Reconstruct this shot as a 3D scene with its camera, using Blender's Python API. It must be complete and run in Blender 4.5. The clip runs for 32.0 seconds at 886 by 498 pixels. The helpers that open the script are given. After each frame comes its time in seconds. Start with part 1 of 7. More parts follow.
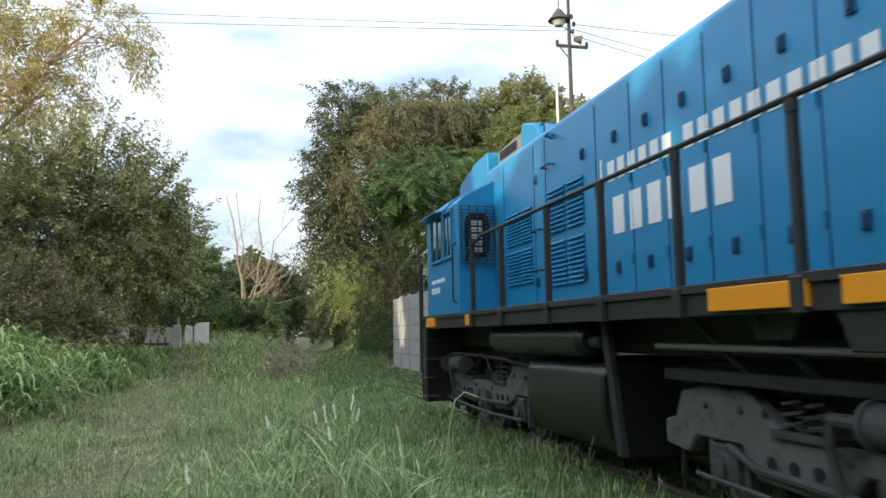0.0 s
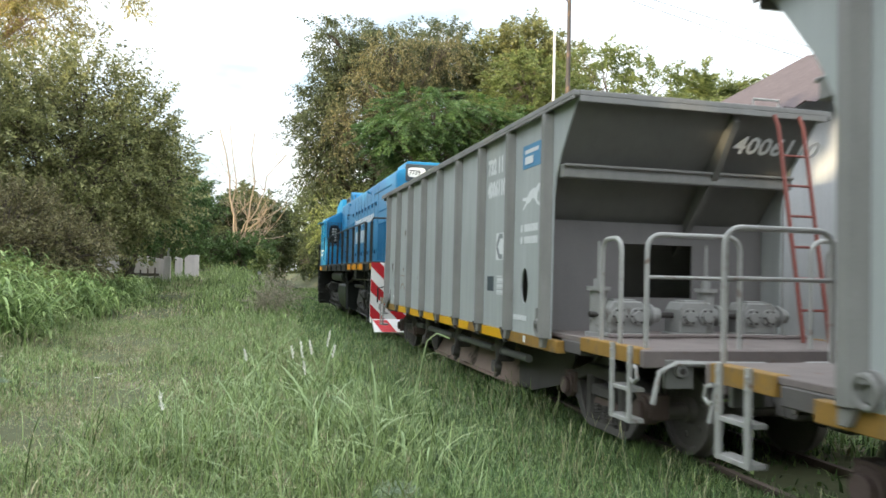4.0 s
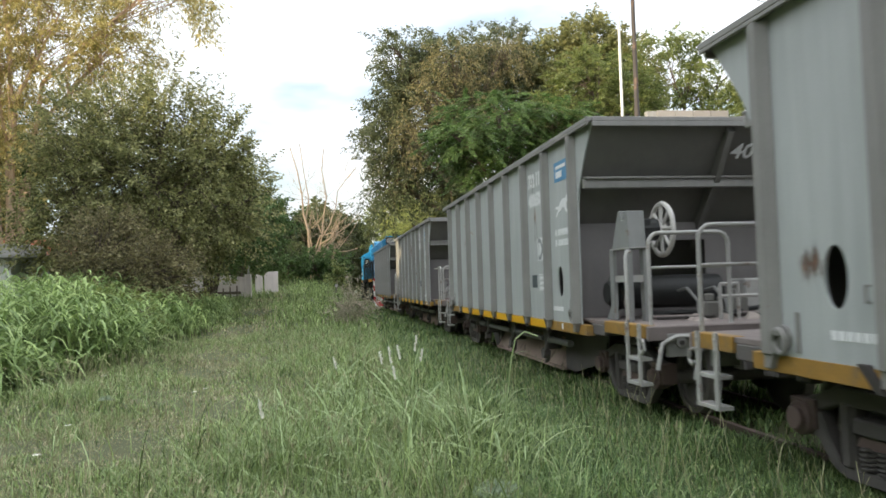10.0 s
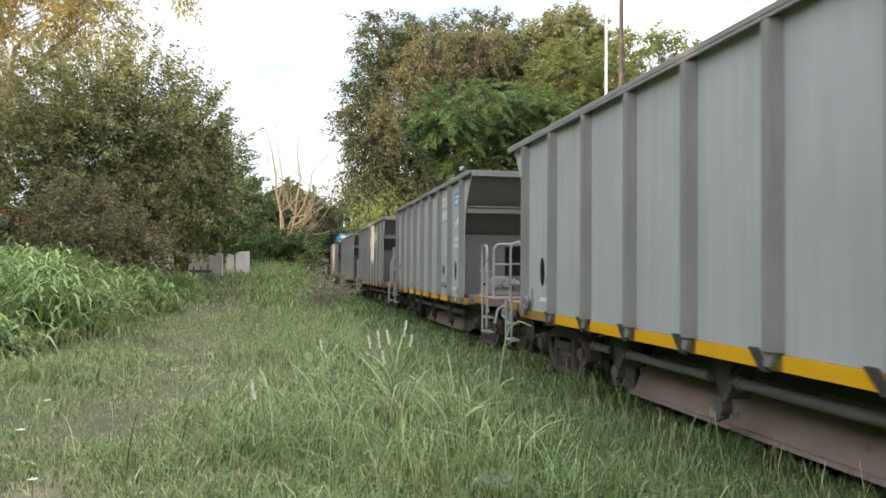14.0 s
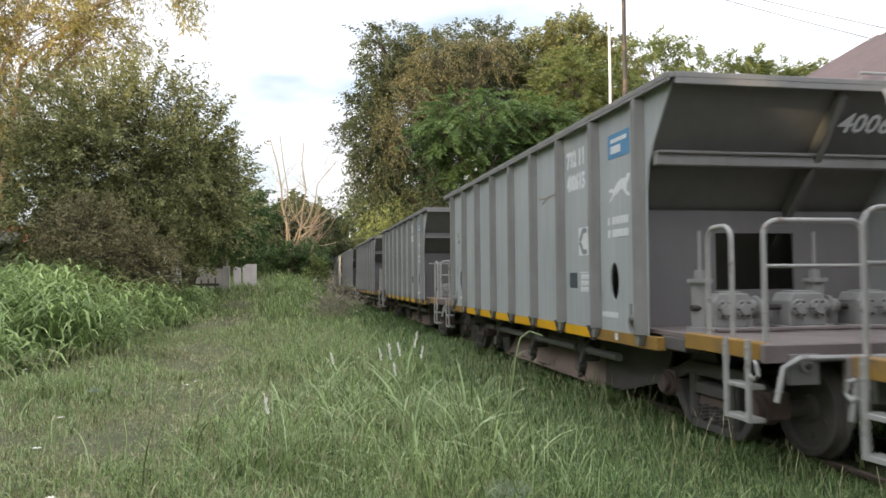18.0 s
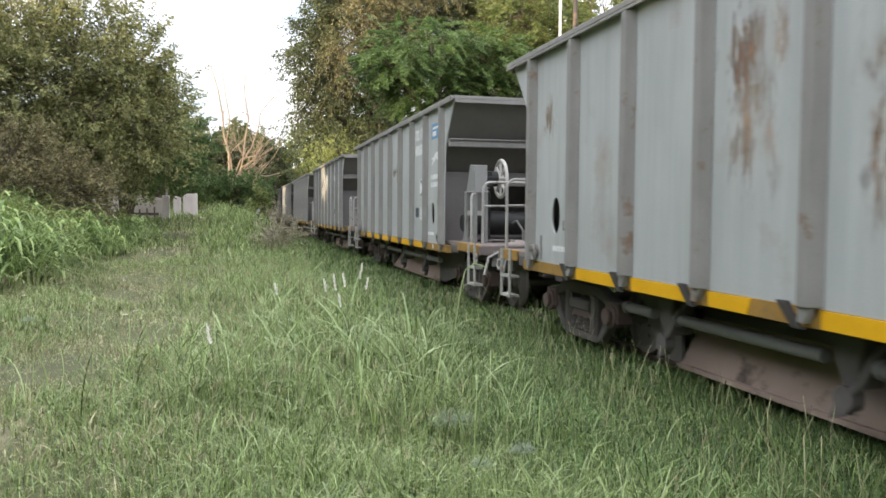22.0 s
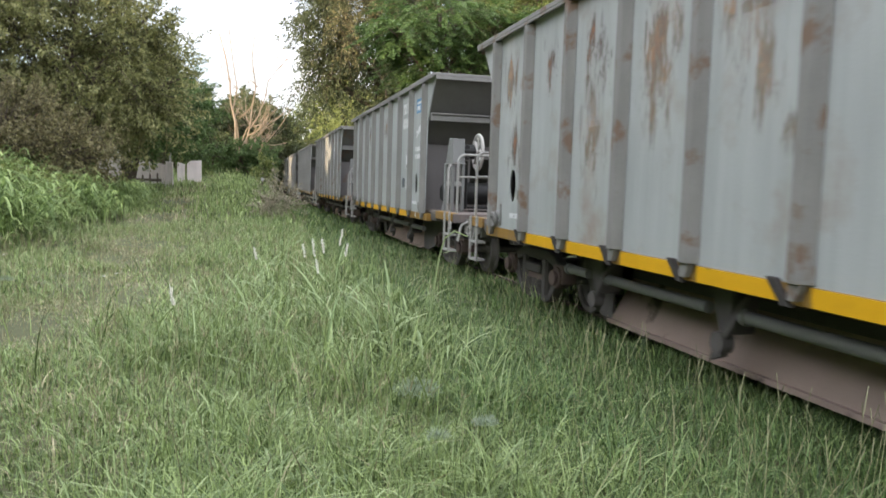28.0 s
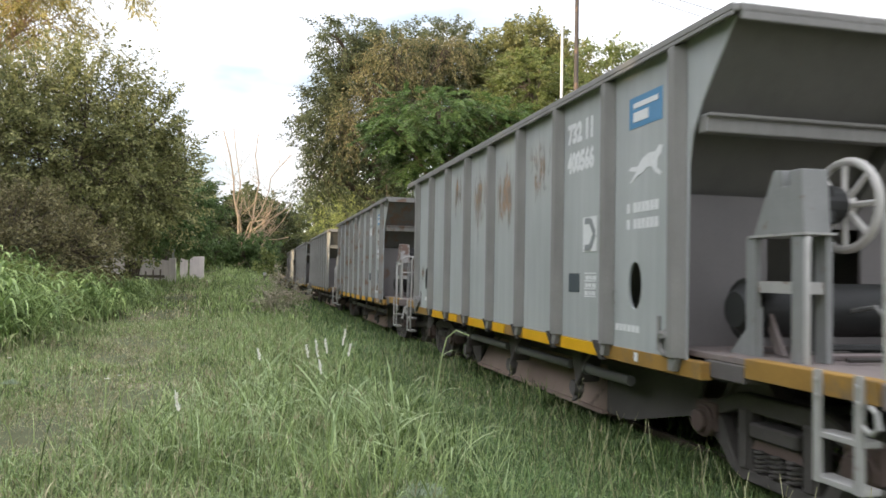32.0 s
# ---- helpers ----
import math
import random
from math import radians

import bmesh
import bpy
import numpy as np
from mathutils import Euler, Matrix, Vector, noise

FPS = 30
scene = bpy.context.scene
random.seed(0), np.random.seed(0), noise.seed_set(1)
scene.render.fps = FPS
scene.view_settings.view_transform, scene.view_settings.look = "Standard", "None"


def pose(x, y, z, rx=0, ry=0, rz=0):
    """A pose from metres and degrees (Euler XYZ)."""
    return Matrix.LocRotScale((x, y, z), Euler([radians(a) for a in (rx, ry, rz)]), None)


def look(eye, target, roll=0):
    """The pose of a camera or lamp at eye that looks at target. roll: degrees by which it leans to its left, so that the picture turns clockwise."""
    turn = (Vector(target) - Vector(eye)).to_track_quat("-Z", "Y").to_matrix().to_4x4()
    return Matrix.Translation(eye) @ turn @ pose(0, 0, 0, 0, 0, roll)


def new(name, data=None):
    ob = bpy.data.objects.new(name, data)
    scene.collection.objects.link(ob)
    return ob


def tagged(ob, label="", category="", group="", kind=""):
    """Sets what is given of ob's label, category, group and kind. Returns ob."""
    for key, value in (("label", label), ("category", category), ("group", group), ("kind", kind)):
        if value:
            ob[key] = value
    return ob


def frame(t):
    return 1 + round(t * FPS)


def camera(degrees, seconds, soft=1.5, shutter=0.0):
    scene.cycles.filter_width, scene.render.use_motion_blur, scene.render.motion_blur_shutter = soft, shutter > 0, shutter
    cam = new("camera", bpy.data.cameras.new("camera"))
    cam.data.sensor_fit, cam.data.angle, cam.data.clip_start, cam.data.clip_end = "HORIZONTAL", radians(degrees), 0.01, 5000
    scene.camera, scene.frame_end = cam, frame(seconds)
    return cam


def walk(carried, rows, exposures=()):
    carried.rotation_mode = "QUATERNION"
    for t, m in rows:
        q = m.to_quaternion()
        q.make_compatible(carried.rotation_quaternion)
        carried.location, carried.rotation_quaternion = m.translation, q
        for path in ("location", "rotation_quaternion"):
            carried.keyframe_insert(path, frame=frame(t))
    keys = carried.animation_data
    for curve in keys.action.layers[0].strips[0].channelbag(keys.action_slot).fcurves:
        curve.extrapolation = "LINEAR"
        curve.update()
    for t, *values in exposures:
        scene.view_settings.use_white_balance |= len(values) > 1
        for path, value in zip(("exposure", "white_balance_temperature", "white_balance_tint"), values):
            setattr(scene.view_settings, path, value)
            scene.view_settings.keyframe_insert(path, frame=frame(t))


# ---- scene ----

EXPOSURES = [(0.0, 0.08, 5950, 8), (1.0, -0.24, 5950, 8), (2.3, -0.26, 5900, 8), (3.1, 0.06, 6050, 4), (4.0, 0.54, 6250, 6), (7.0, 0.46, 6300, 6), (8.0, 0.34, 6350, 6), (9.0, 0.22, 6350, 7), (10.0, 0.3, 6400, 8), (11.7, 0.34, 6450, 12), (13.0, 0.58, 6450, 13), (14.8, 0.34, 6450, 13), (21.0, 0.23, 6450, 13), (22.3, 0.74, 6450, 13), (23.5, 0.58, 6450, 13), (25.0, 0.28, 6450, 13), (27.5, 0.42, 6400, 13), (28.3, 0.78, 6350, 13), (29.0, 0.92, 6350, 13), (30.0, 0.70, 6400, 13), (31.0, 0.44, 6450, 13), (32.0, 0.36, 6450, 13)]


def aim(x, y, z, yaw, pitch, roll):
    """A camera pose: yaw to the right of +y, pitch up, roll leaning left, in degrees."""
    return pose(x, y, z, 90 + pitch, 0, -yaw) @ pose(0, 0, 0, 0, 0, roll)


# ---- camera: held in the hand beside the line ----
cam = camera(59.53, 32.0, soft=1.6, shutter=0.3)
walk(cam, [
    (0, aim(0.024, -0.001, 1.663, 13.68, 6.24, -0.94)),
    (0.5, aim(0.054, -0.014, 1.669, 12.49, 6.49, -0.67)),
    (1, aim(0.049, -0.031, 1.667, 11.34, 6.75, -0.25)),
    (1.5, aim(0.052, -0.037, 1.671, 10.53, 6.64, -0.13)),
    (2, aim(0.055, -0.051, 1.663, 11.66, 6.66, -0.29)),
    (2.5, aim(0.082, -0.070, 1.659, 11.93, 5.92, -0.12)),
    (3, aim(0.123, -0.095, 1.663, 15.53, 3.76, 1.65)),
    (3.5, aim(0.146, -0.103, 1.656, 16.76, 1.73, 2.89)),
    (4, aim(0.137, -0.122, 1.666, 14.15, 2.00, 1.42)),
    (4.5, aim(0.122, -0.141, 1.661, 15.38, 1.57, 0.83)),
    (6.5, aim(0.072, -0.202, 1.690, 13.54, 1.94, 0.56)),
    (7, aim(0.077, -0.189, 1.702, 12.71, 1.96, 0.43)),
    (7.5, aim(0.069, -0.173, 1.689, 11.82, 2.08, 0.26)),
    (8, aim(0.050, -0.157, 1.677, 10.05, 2.31, -0.01)),
    (8.5, aim(0.048, -0.143, 1.669, 10.15, 1.97, 0.36)),
    (9, aim(0.062, -0.132, 1.657, 13.46, 2.10, 0.25)),
    (9.5, aim(0.047, -0.109, 1.630, 11.79, 1.01, -0.62)),
    (10, aim(0.044, -0.087, 1.617, 8.91, 2.44, -1.73)),
    (10.5, aim(0.046, -0.062, 1.610, 11.46, 1.17, -2.76)),
    (11, aim(0.033, -0.036, 1.600, 8.79, 1.18, -1.51)),
    (11.5, aim(0.019, -0.027, 1.601, 8.09, 0.58, -0.67)),
    (12, aim(-0.024, 0.009, 1.597, 8.27, 0.18, -0.72)),
    (12.5, aim(-0.118, 0.050, 1.600, 8.03, -0.94, -0.18)),
    (13, aim(-0.157, 0.052, 1.619, 13.46, 0.13, 0.47)),
    (13.5, aim(-0.159, 0.037, 1.607, 11.90, 1.22, 0.64)),
    (15.5, aim(-0.192, 0.005, 1.625, 10.53, 1.68, 0.34)),
    (16, aim(-0.190, 0.004, 1.621, 11.00, 1.72, -0.37)),
    (16.5, aim(-0.192, 0.008, 1.626, 11.17, 1.87, -0.51)),
    (17, aim(-0.196, 0.015, 1.627, 10.86, 1.95, -0.44)),
    (17.5, aim(-0.196, 0.014, 1.628, 10.69, 2.07, -0.44)),
    (18, aim(-0.200, 0.014, 1.628, 10.71, 2.14, -0.47)),
    (18.5, aim(-0.207, 0.005, 1.634, 10.82, 2.24, -0.35)),
    (19, aim(-0.211, -0.008, 1.633, 10.88, 2.42, -0.34)),
    (19.5, aim(-0.207, -0.001, 1.634, 10.89, 2.54, -0.39)),
    (20, aim(-0.209, 0.002, 1.633, 10.81, 2.56, 0.01)),
    (20.5, aim(-0.229, 0.007, 1.633, 10.70, 2.75, 0.47)),
    (21, aim(-0.251, 0.004, 1.607, 10.33, 1.63, 0.23)),
    (21.5, aim(-0.238, 0.028, 1.610, 14.94, -1.59, -0.15)),
    (22, aim(-0.201, 0.055, 1.609, 14.75, -2.76, 0.43)),
    (22.5, aim(-0.125, 0.072, 1.619, 10.93, -3.72, 0.28)),
    (23, aim(-0.010, 0.080, 1.609, 6.10, -3.16, -0.35)),
    (23.5, aim(0.042, 0.072, 1.609, 4.98, -1.21, -0.41)),
    (24, aim(0.058, 0.077, 1.619, 6.24, 1.49, -1.17)),
    (24.5, aim(0.063, 0.094, 1.611, 6.63, 2.48, -1.71)),
    (25, aim(0.109, 0.105, 1.571, 13.35, 1.54, -2.80)),
    (25.5, aim(0.111, 0.122, 1.562, 14.81, -1.22, -2.90)),
    (27.5, aim(0.095, 0.175, 1.464, 11.44, 1.34, -5.14)),
    (28, aim(0.081, 0.173, 1.541, 14.17, -4.63, 1.83)),
    (28.5, aim(0.075, 0.154, 1.580, 13.75, -5.47, 4.05)),
    (29, aim(0.077, 0.129, 1.601, 15.59, -3.96, 3.73)),
    (29.5, aim(0.061, 0.116, 1.616, 16.00, 0.30, 2.68)),
    (30, aim(0.039, 0.107, 1.619, 15.29, 1.84, 1.01)),
    (30.5, aim(0.057, 0.085, 1.616, 15.14, 2.32, 0.70)),
    (31, aim(0.054, 0.091, 1.628, 14.49, 1.77, 2.11)),
    (31.5, aim(0.056, 0.087, 1.628, 14.00, 1.81, 0.62)),
    (32, aim(0.049, 0.064, 1.623, 13.92, 2.04, 1.01)),
], exposures=EXPOSURES)

# ---- world, sun ----
world = bpy.data.worlds.new("sky")
scene.world = world
world.use_nodes = True
wn, wl = world.node_tree.nodes, world.node_tree.links
wn.clear()
SUN_DIR = Vector((-0.86, -0.42, 0.215)).normalized()      # towards the low evening sun
sky = wn.new("ShaderNodeTexSky")
sky.sky_type, sky.sun_disc = "NISHITA", False
sky.sun_elevation, sky.sun_rotation = math.asin(SUN_DIR.z), math.atan2(SUN_DIR.x, SUN_DIR.y)
co = wn.new("ShaderNodeTexCoord")
flat = wn.new("ShaderNodeMapping")
flat.inputs["Scale"].default_value = (1.0, 1.0, 2.6)
flat.inputs["Location"].default_value = (0.35, 0.2, 0.0)
n1 = wn.new("ShaderNodeTexNoise")
n1.inputs["Scale"].default_value, n1.inputs["Detail"].default_value, n1.inputs["Roughness"].default_value = 2.2, 5.0, 0.5
ramp = wn.new("ShaderNodeValToRGB")
ramp.color_ramp.elements[0].position, ramp.color_ramp.elements[1].position = 0.34, 0.50
n2 = wn.new("ShaderNodeTexNoise")
n2.inputs["Scale"].default_value, n2.inputs["Detail"].default_value = 3.2, 3.5
shade = wn.new("ShaderNodeValToRGB")
shade.color_ramp.elements[0].position, shade.color_ramp.elements[0].color = 0.36, (0.70, 0.75, 0.84, 1)
shade.color_ramp.elements[1].position, shade.color_ramp.elements[1].color = 0.62, (1.0, 1.0, 1.0, 1)
bg_sky, bg_cloud, mixer = wn.new("ShaderNodeBackground"), wn.new("ShaderNodeBackground"), wn.new("ShaderNodeMixShader")
bg_sky.inputs["Strength"].default_value = 0.2
bg_cloud.inputs["Strength"].default_value = 2.1
wout = wn.new("ShaderNodeOutputWorld")
wl.new(co.outputs["Generated"], flat.inputs["Vector"])
wl.new(flat.outputs["Vector"], n1.inputs["Vector"])
wl.new(flat.outputs["Vector"], n2.inputs["Vector"])
wl.new(n1.outputs["Fac"], ramp.inputs["Fac"])
wl.new(n2.outputs["Fac"], shade.inputs["Fac"])
wl.new(sky.outputs["Color"], bg_sky.inputs["Color"])
# an overcast sky is brighter overhead than near the horizon
sep = wn.new("ShaderNodeSeparateXYZ")
rise = wn.new("ShaderNodeMapRange")
rise.inputs["From Min"].default_value, rise.inputs["From Max"].default_value = 0.1, 0.9
rise.inputs["To Min"].default_value, rise.inputs["To Max"].default_value = 1.02, 2.75
wl.new(co.outputs["Generated"], sep.inputs["Vector"])
wl.new(sep.outputs["Z"], rise.inputs["Value"])
wl.new(rise.outputs["Result"], bg_cloud.inputs["Strength"])
wl.new(shade.outputs["Color"], bg_cloud.inputs["Color"])
wl.new(ramp.outputs["Color"], mixer.inputs["Fac"])
wl.new(bg_sky.outputs["Background"], mixer.inputs[1])
wl.new(bg_cloud.outputs["Background"], mixer.inputs[2])
wl.new(mixer.outputs["Shader"], wout.inputs["Surface"])
sun = new("sun", bpy.data.lights.new("sun", "SUN"))
sun.data.energy, sun.data.angle, sun.data.color = 5.0, radians(0.6), (1.0, 0.80, 0.52)
sun.matrix_world = look(SUN_DIR * 60, (0, 0, 0))

# ---- materials ----
def material(name, color, rough=0.7, metal=0.0, vary=0.25, scale=2.0, fine=40.0, bump=0.15, spots=None, per_object=0.0,
             per_island=0.0, streak=0.0, spec=0.4, translucent=0.0, second=None, soft_edge=0.09):
    """A surface with variation at two scales: broad tone, fine grain; optional rust or dirt spots, vertical streaks, random tone."""
    m = bpy.data.materials.new(name)
    m.use_nodes = True
    n, l = m.node_tree.nodes, m.node_tree.links
    b = n["Principled BSDF"]
    b.inputs["Roughness"].default_value, b.inputs["Metallic"].default_value = rough, metal
    b.inputs["Specular IOR Level"].default_value = spec
    tc = n.new("ShaderNodeTexCoord")
    vec = tc.outputs["Object"]
    broad, grain = n.new("ShaderNodeTexNoise"), n.new("ShaderNodeTexNoise")
    for node, s, d in ((broad, scale, 5.0), (grain, fine, 3.0)):
        node.inputs["Scale"].default_value, node.inputs["Detail"].default_value = s, d
        l.new(vec, node.inputs["Vector"])
    def math_node(op, a, bb):
        q = n.new("ShaderNodeMath")
        q.operation = op
        for i, v in enumerate((a, bb)):
            if isinstance(v, (int, float)):
                q.inputs[i].default_value = v
            else:
                l.new(v, q.inputs[i])
        return q.outputs[0]
    tone = math_node("ADD", math_node("MULTIPLY", broad.outputs["Fac"], 2 * vary), 1 - vary)
    tone = math_node("MULTIPLY", tone, math_node("ADD", math_node("MULTIPLY", grain.outputs["Fac"], vary), 1 - vary / 2))
    if per_object:
        oi = n.new("ShaderNodeObjectInfo")
        tone = math_node("MULTIPLY", tone, math_node("ADD", math_node("MULTIPLY", oi.outputs["Random"], 2 * per_object), 1 - per_object))
    isl = None
    if per_island or second:
        isl = n.new("ShaderNodeNewGeometry").outputs["Random Per Island"]
    if per_island:
        tone = math_node("MULTIPLY", tone, math_node("ADD", math_node("MULTIPLY", isl, 2 * per_island), 1 - per_island))
    if streak:
        mp, sn = n.new("ShaderNodeMapping"), n.new("ShaderNodeTexNoise")
        mp.inputs["Scale"].default_value = (9.0, 9.0, 0.7)
        sn.inputs["Scale"].default_value, sn.inputs["Detail"].default_value = 1.0, 4.0
        l.new(vec, mp.inputs["Vector"])
        l.new(mp.outputs["Vector"], sn.inputs["Vector"])
        tone = math_node("MULTIPLY", tone, math_node("ADD", math_node("MULTIPLY", sn.outputs["Fac"], 2 * streak), 1 - streak))
    col = n.new("ShaderNodeMix")
    col.data_type, col.blend_type = "RGBA", "MULTIPLY"
    col.inputs["Factor"].default_value = 1.0
    base = col.inputs["A"]
    base.default_value = (*color, 1)
    if second:
        sm = n.new("ShaderNodeMix")
        sm.data_type = "RGBA"
        sm.inputs["A"].default_value, sm.inputs["B"].default_value = (*color, 1), (*second, 1)
        l.new(isl, sm.inputs["Factor"])
        l.new(sm.outputs["Result"], base)
    l.new(tone, col.inputs["B"])
    out = col.outputs["Result"]
    if spots:
        scol, thr, sscale, by_color = spots
        sp, wob, rr = n.new("ShaderNodeTexNoise"), n.new("ShaderNodeTexNoise"), n.new("ShaderNodeValToRGB")
        sp.inputs["Scale"].default_value, sp.inputs["Detail"].default_value, sp.inputs["Roughness"].default_value = sscale, 8.0, 0.62
        shift = n.new("ShaderNodeVectorMath")
        shift.operation = "ADD"
        oi2 = n.new("ShaderNodeObjectInfo")
        mul = math_node("MULTIPLY", oi2.outputs["Random"], 37.0)
        l.new(vec, shift.inputs[0])
        l.new(mul, shift.inputs[1])
        l.new(shift.outputs[0], sp.inputs["Vector"])
        fac = sp.outputs["Fac"]
        if by_color:
            sep = n.new("ShaderNodeSeparateColor")
            l.new(oi2.outputs["Color"], sep.inputs[0])
            fac = math_node("ADD", fac, math_node("MULTIPLY", math_node("SUBTRACT", sep.outputs[0], 0.5), 0.62))
        rr.color_ramp.elements[0].position, rr.color_ramp.elements[1].position = thr, thr + soft_edge
        l.new(fac, rr.inputs["Fac"])
        mx = n.new("ShaderNodeMix")
        mx.data_type = "RGBA"
        l.new(rr.outputs["Color"], mx.inputs["Factor"])
        l.new(out, mx.inputs["A"])
        mx.inputs["B"].default_value = (*scol, 1)
        out = mx.outputs["Result"]
    l.new(out, b.inputs["Base Color"])
    if bump:
        bp = n.new("ShaderNodeBump")
        bp.inputs["Strength"].default_value, bp.inputs["Distance"].default_value = bump, 0.01
        l.new(grain.outputs["Fac"], bp.inputs["Height"])
        l.new(bp.outputs["Normal"], b.inputs["Normal"])
    if translucent:
        tr, ms = n.new("ShaderNodeBsdfTranslucent"), n.new("ShaderNodeMixShader")
        ms.inputs["Fac"].default_value = translucent
        l.new(out, tr.inputs["Color"])
        l.new(b.outputs[0], ms.inputs[1])
        l.new(tr.outputs[0], ms.inputs[2])
        l.new(ms.outputs[0], n["Material Output"].inputs["Surface"])
    return m


RUST = (0.175, 0.115, 0.08)
M_GREY = material("hopper_grey_paint", (0.375, 0.395, 0.388), 0.55, vary=0.14, scale=1.2, fine=60, bump=0.08, streak=0.18, spots=((0.27, 0.205, 0.155), 0.67, 1.1, True), soft_edge=0.22)
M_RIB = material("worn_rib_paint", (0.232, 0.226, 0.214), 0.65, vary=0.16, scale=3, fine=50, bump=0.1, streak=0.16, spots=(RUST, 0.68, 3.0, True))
M_ENDGREY = material("dark_end_paint", (0.150, 0.146, 0.132), 0.75, vary=0.14, scale=2, fine=50, bump=0.1, streak=0.1, spots=(RUST, 0.66, 2.2, True))
M_YELLOW = material("safety_yellow", (0.68, 0.37, 0.006), 0.5, vary=0.12, scale=3, bump=0.05, spots=((0.12, 0.09, 0.05), 0.66, 5.0, False))
M_ORANGE = material("sill_orange", (0.74, 0.30, 0.004), 0.5, vary=0.1, scale=3, bump=0.05)
M_DIRTYEL = material("dirty_yellow", (0.29, 0.165, 0.035), 0.7, vary=0.25, scale=4, bump=0.1, spots=((0.13, 0.105, 0.075), 0.50, 5.0, False), soft_edge=0.28)
M_UNDER = material("underframe_dust", (0.112, 0.102, 0.097), 0.85, vary=0.3, scale=3, fine=60, bump=0.25)
M_TRUCK = material("grimy_truck_casting", (0.088, 0.080, 0.074), 0.85, vary=0.3, scale=5, fine=60, bump=0.3)
M_CHUTE = material("rusty_chute", (0.33, 0.25, 0.21), 0.8, vary=0.2, scale=2.5, fine=60, bump=0.15, spots=((0.10, 0.075, 0.06), 0.58, 2.0, False))
M_PIPE = material("pipe_grey", (0.19, 0.19, 0.18), 0.6, vary=0.2, bump=0.05)
M_HAND = material("handrail_grey", (0.36, 0.355, 0.335), 0.5, vary=0.15, scale=6, bump=0.05, spots=((0.16, 0.105, 0.075), 0.58, 7.0, False), soft_edge=0.12)
M_STEEL = material("dusty_wheel_steel", (0.165, 0.15, 0.138), 0.65, metal=0.1, vary=0.28, scale=4, bump=0.15)
M_RAIL = material("rail_steel", (0.10, 0.075, 0.06), 0.7, metal=0.2, vary=0.3)
M_CAP = material("axle_cap_brown", (0.12, 0.085, 0.075), 0.75, vary=0.25, bump=0.2)
M_DECK = material("deck_plate", (0.190, 0.160, 0.150), 0.8, vary=0.25, scale=4, fine=30, bump=0.3, spots=(RUST, 0.62, 5.0, False))
M_WHITE = material("stencil_white", (0.70, 0.71, 0.71), 0.6, vary=0.1, scale=12, bump=0.0, spots=((0.35, 0.362, 0.362), 0.63, 14.0, False))
M_SIGNBLUE = material("sign_blue", (0.09, 0.26, 0.45), 0.5, vary=0.1, bump=0.0)
M_DARKMARK = material("dark_plate_paint", (0.06, 0.075, 0.085), 0.6, vary=0.1, bump=0.0)
M_BLUE = material("locomotive_blue", (0.020, 0.205, 0.41), 0.46, vary=0.14, scale=1.0, fine=30, bump=0.03, spec=0.3, streak=0.06, spots=((0.02, 0.15, 0.33), 0.64, 2.0, False), soft_edge=0.2)
M_BLACK = material("black_frame", (0.022, 0.023, 0.022), 0.55, vary=0.25, scale=3, bump=0.12)
M_BOGIE = material("bogie_grey_dirt", (0.058, 0.057, 0.055), 0.7, vary=0.3, scale=4, fine=50, bump=0.25)
M_FRAME = material("dusty_side_frame", (0.115, 0.113, 0.108), 0.8, vary=0.3, scale=3, fine=40, bump=0.3, spots=((0.04, 0.038, 0.036), 0.56, 4.0, False), soft_edge=0.15)
M_WIRE = material("grille_wire", (0.05, 0.26, 0.50), 0.45, vary=0.1, bump=0.0)
M_TANK = material("tank_black", (0.018, 0.022, 0.02), 0.35, vary=0.3, scale=2, bump=0.04)
M_RED = material("warning_red", (0.46, 0.016, 0.024), 0.45, vary=0.1, bump=0.03)
M_WARNW = material("warning_white", (0.74, 0.73, 0.70), 0.5, vary=0.1, bump=0.03, spots=((0.35, 0.33, 0.30), 0.68, 4.0, False))
M_LOCOW = material("lettering_white", (0.78, 0.80, 0.80), 0.45, vary=0.04, bump=0.0)
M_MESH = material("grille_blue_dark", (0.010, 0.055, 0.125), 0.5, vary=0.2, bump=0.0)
# near-black for discs and sheets that stand in for shaded openings
M_OPENING_SHADE = material("opening_shade", (0.010, 0.011, 0.012), 0.8, vary=0.2, bump=0.0)
M_GLASS = material("cab_glass", (0.015, 0.018, 0.02), 0.06, vary=0.05, bump=0.0, spec=0.6)
M_LAMP = material("lamp_lens", (0.55, 0.55, 0.50), 0.15, vary=0.1, bump=0.0, spec=0.6)
M_BARK = material("bark", (0.11, 0.085, 0.065), 0.9, vary=0.3, scale=3, fine=25, bump=0.6, streak=0.25)
M_DEAD = material("dead_wood", (0.36, 0.285, 0.205), 0.85, vary=0.2, scale=3, fine=30, bump=0.4, streak=0.2)
M_EUCBARK = material("eucalyptus_bark", (0.42, 0.30, 0.20), 0.85, vary=0.25, scale=2, fine=20, bump=0.4, streak=0.25)
M_SOIL = material("soil_and_thatch", (0.075, 0.082, 0.035), 0.95, vary=0.35, scale=0.6, fine=9, bump=0.6, spots=((0.23, 0.195, 0.135), 0.55, 0.8, False), soft_edge=0.16)
M_GRASS = material("grass_blades", (0.145, 0.225, 0.060), 0.55, vary=0.22, scale=0.45, fine=3, bump=0.0, per_island=0.6, translucent=0.25, second=(0.262, 0.325, 0.128))
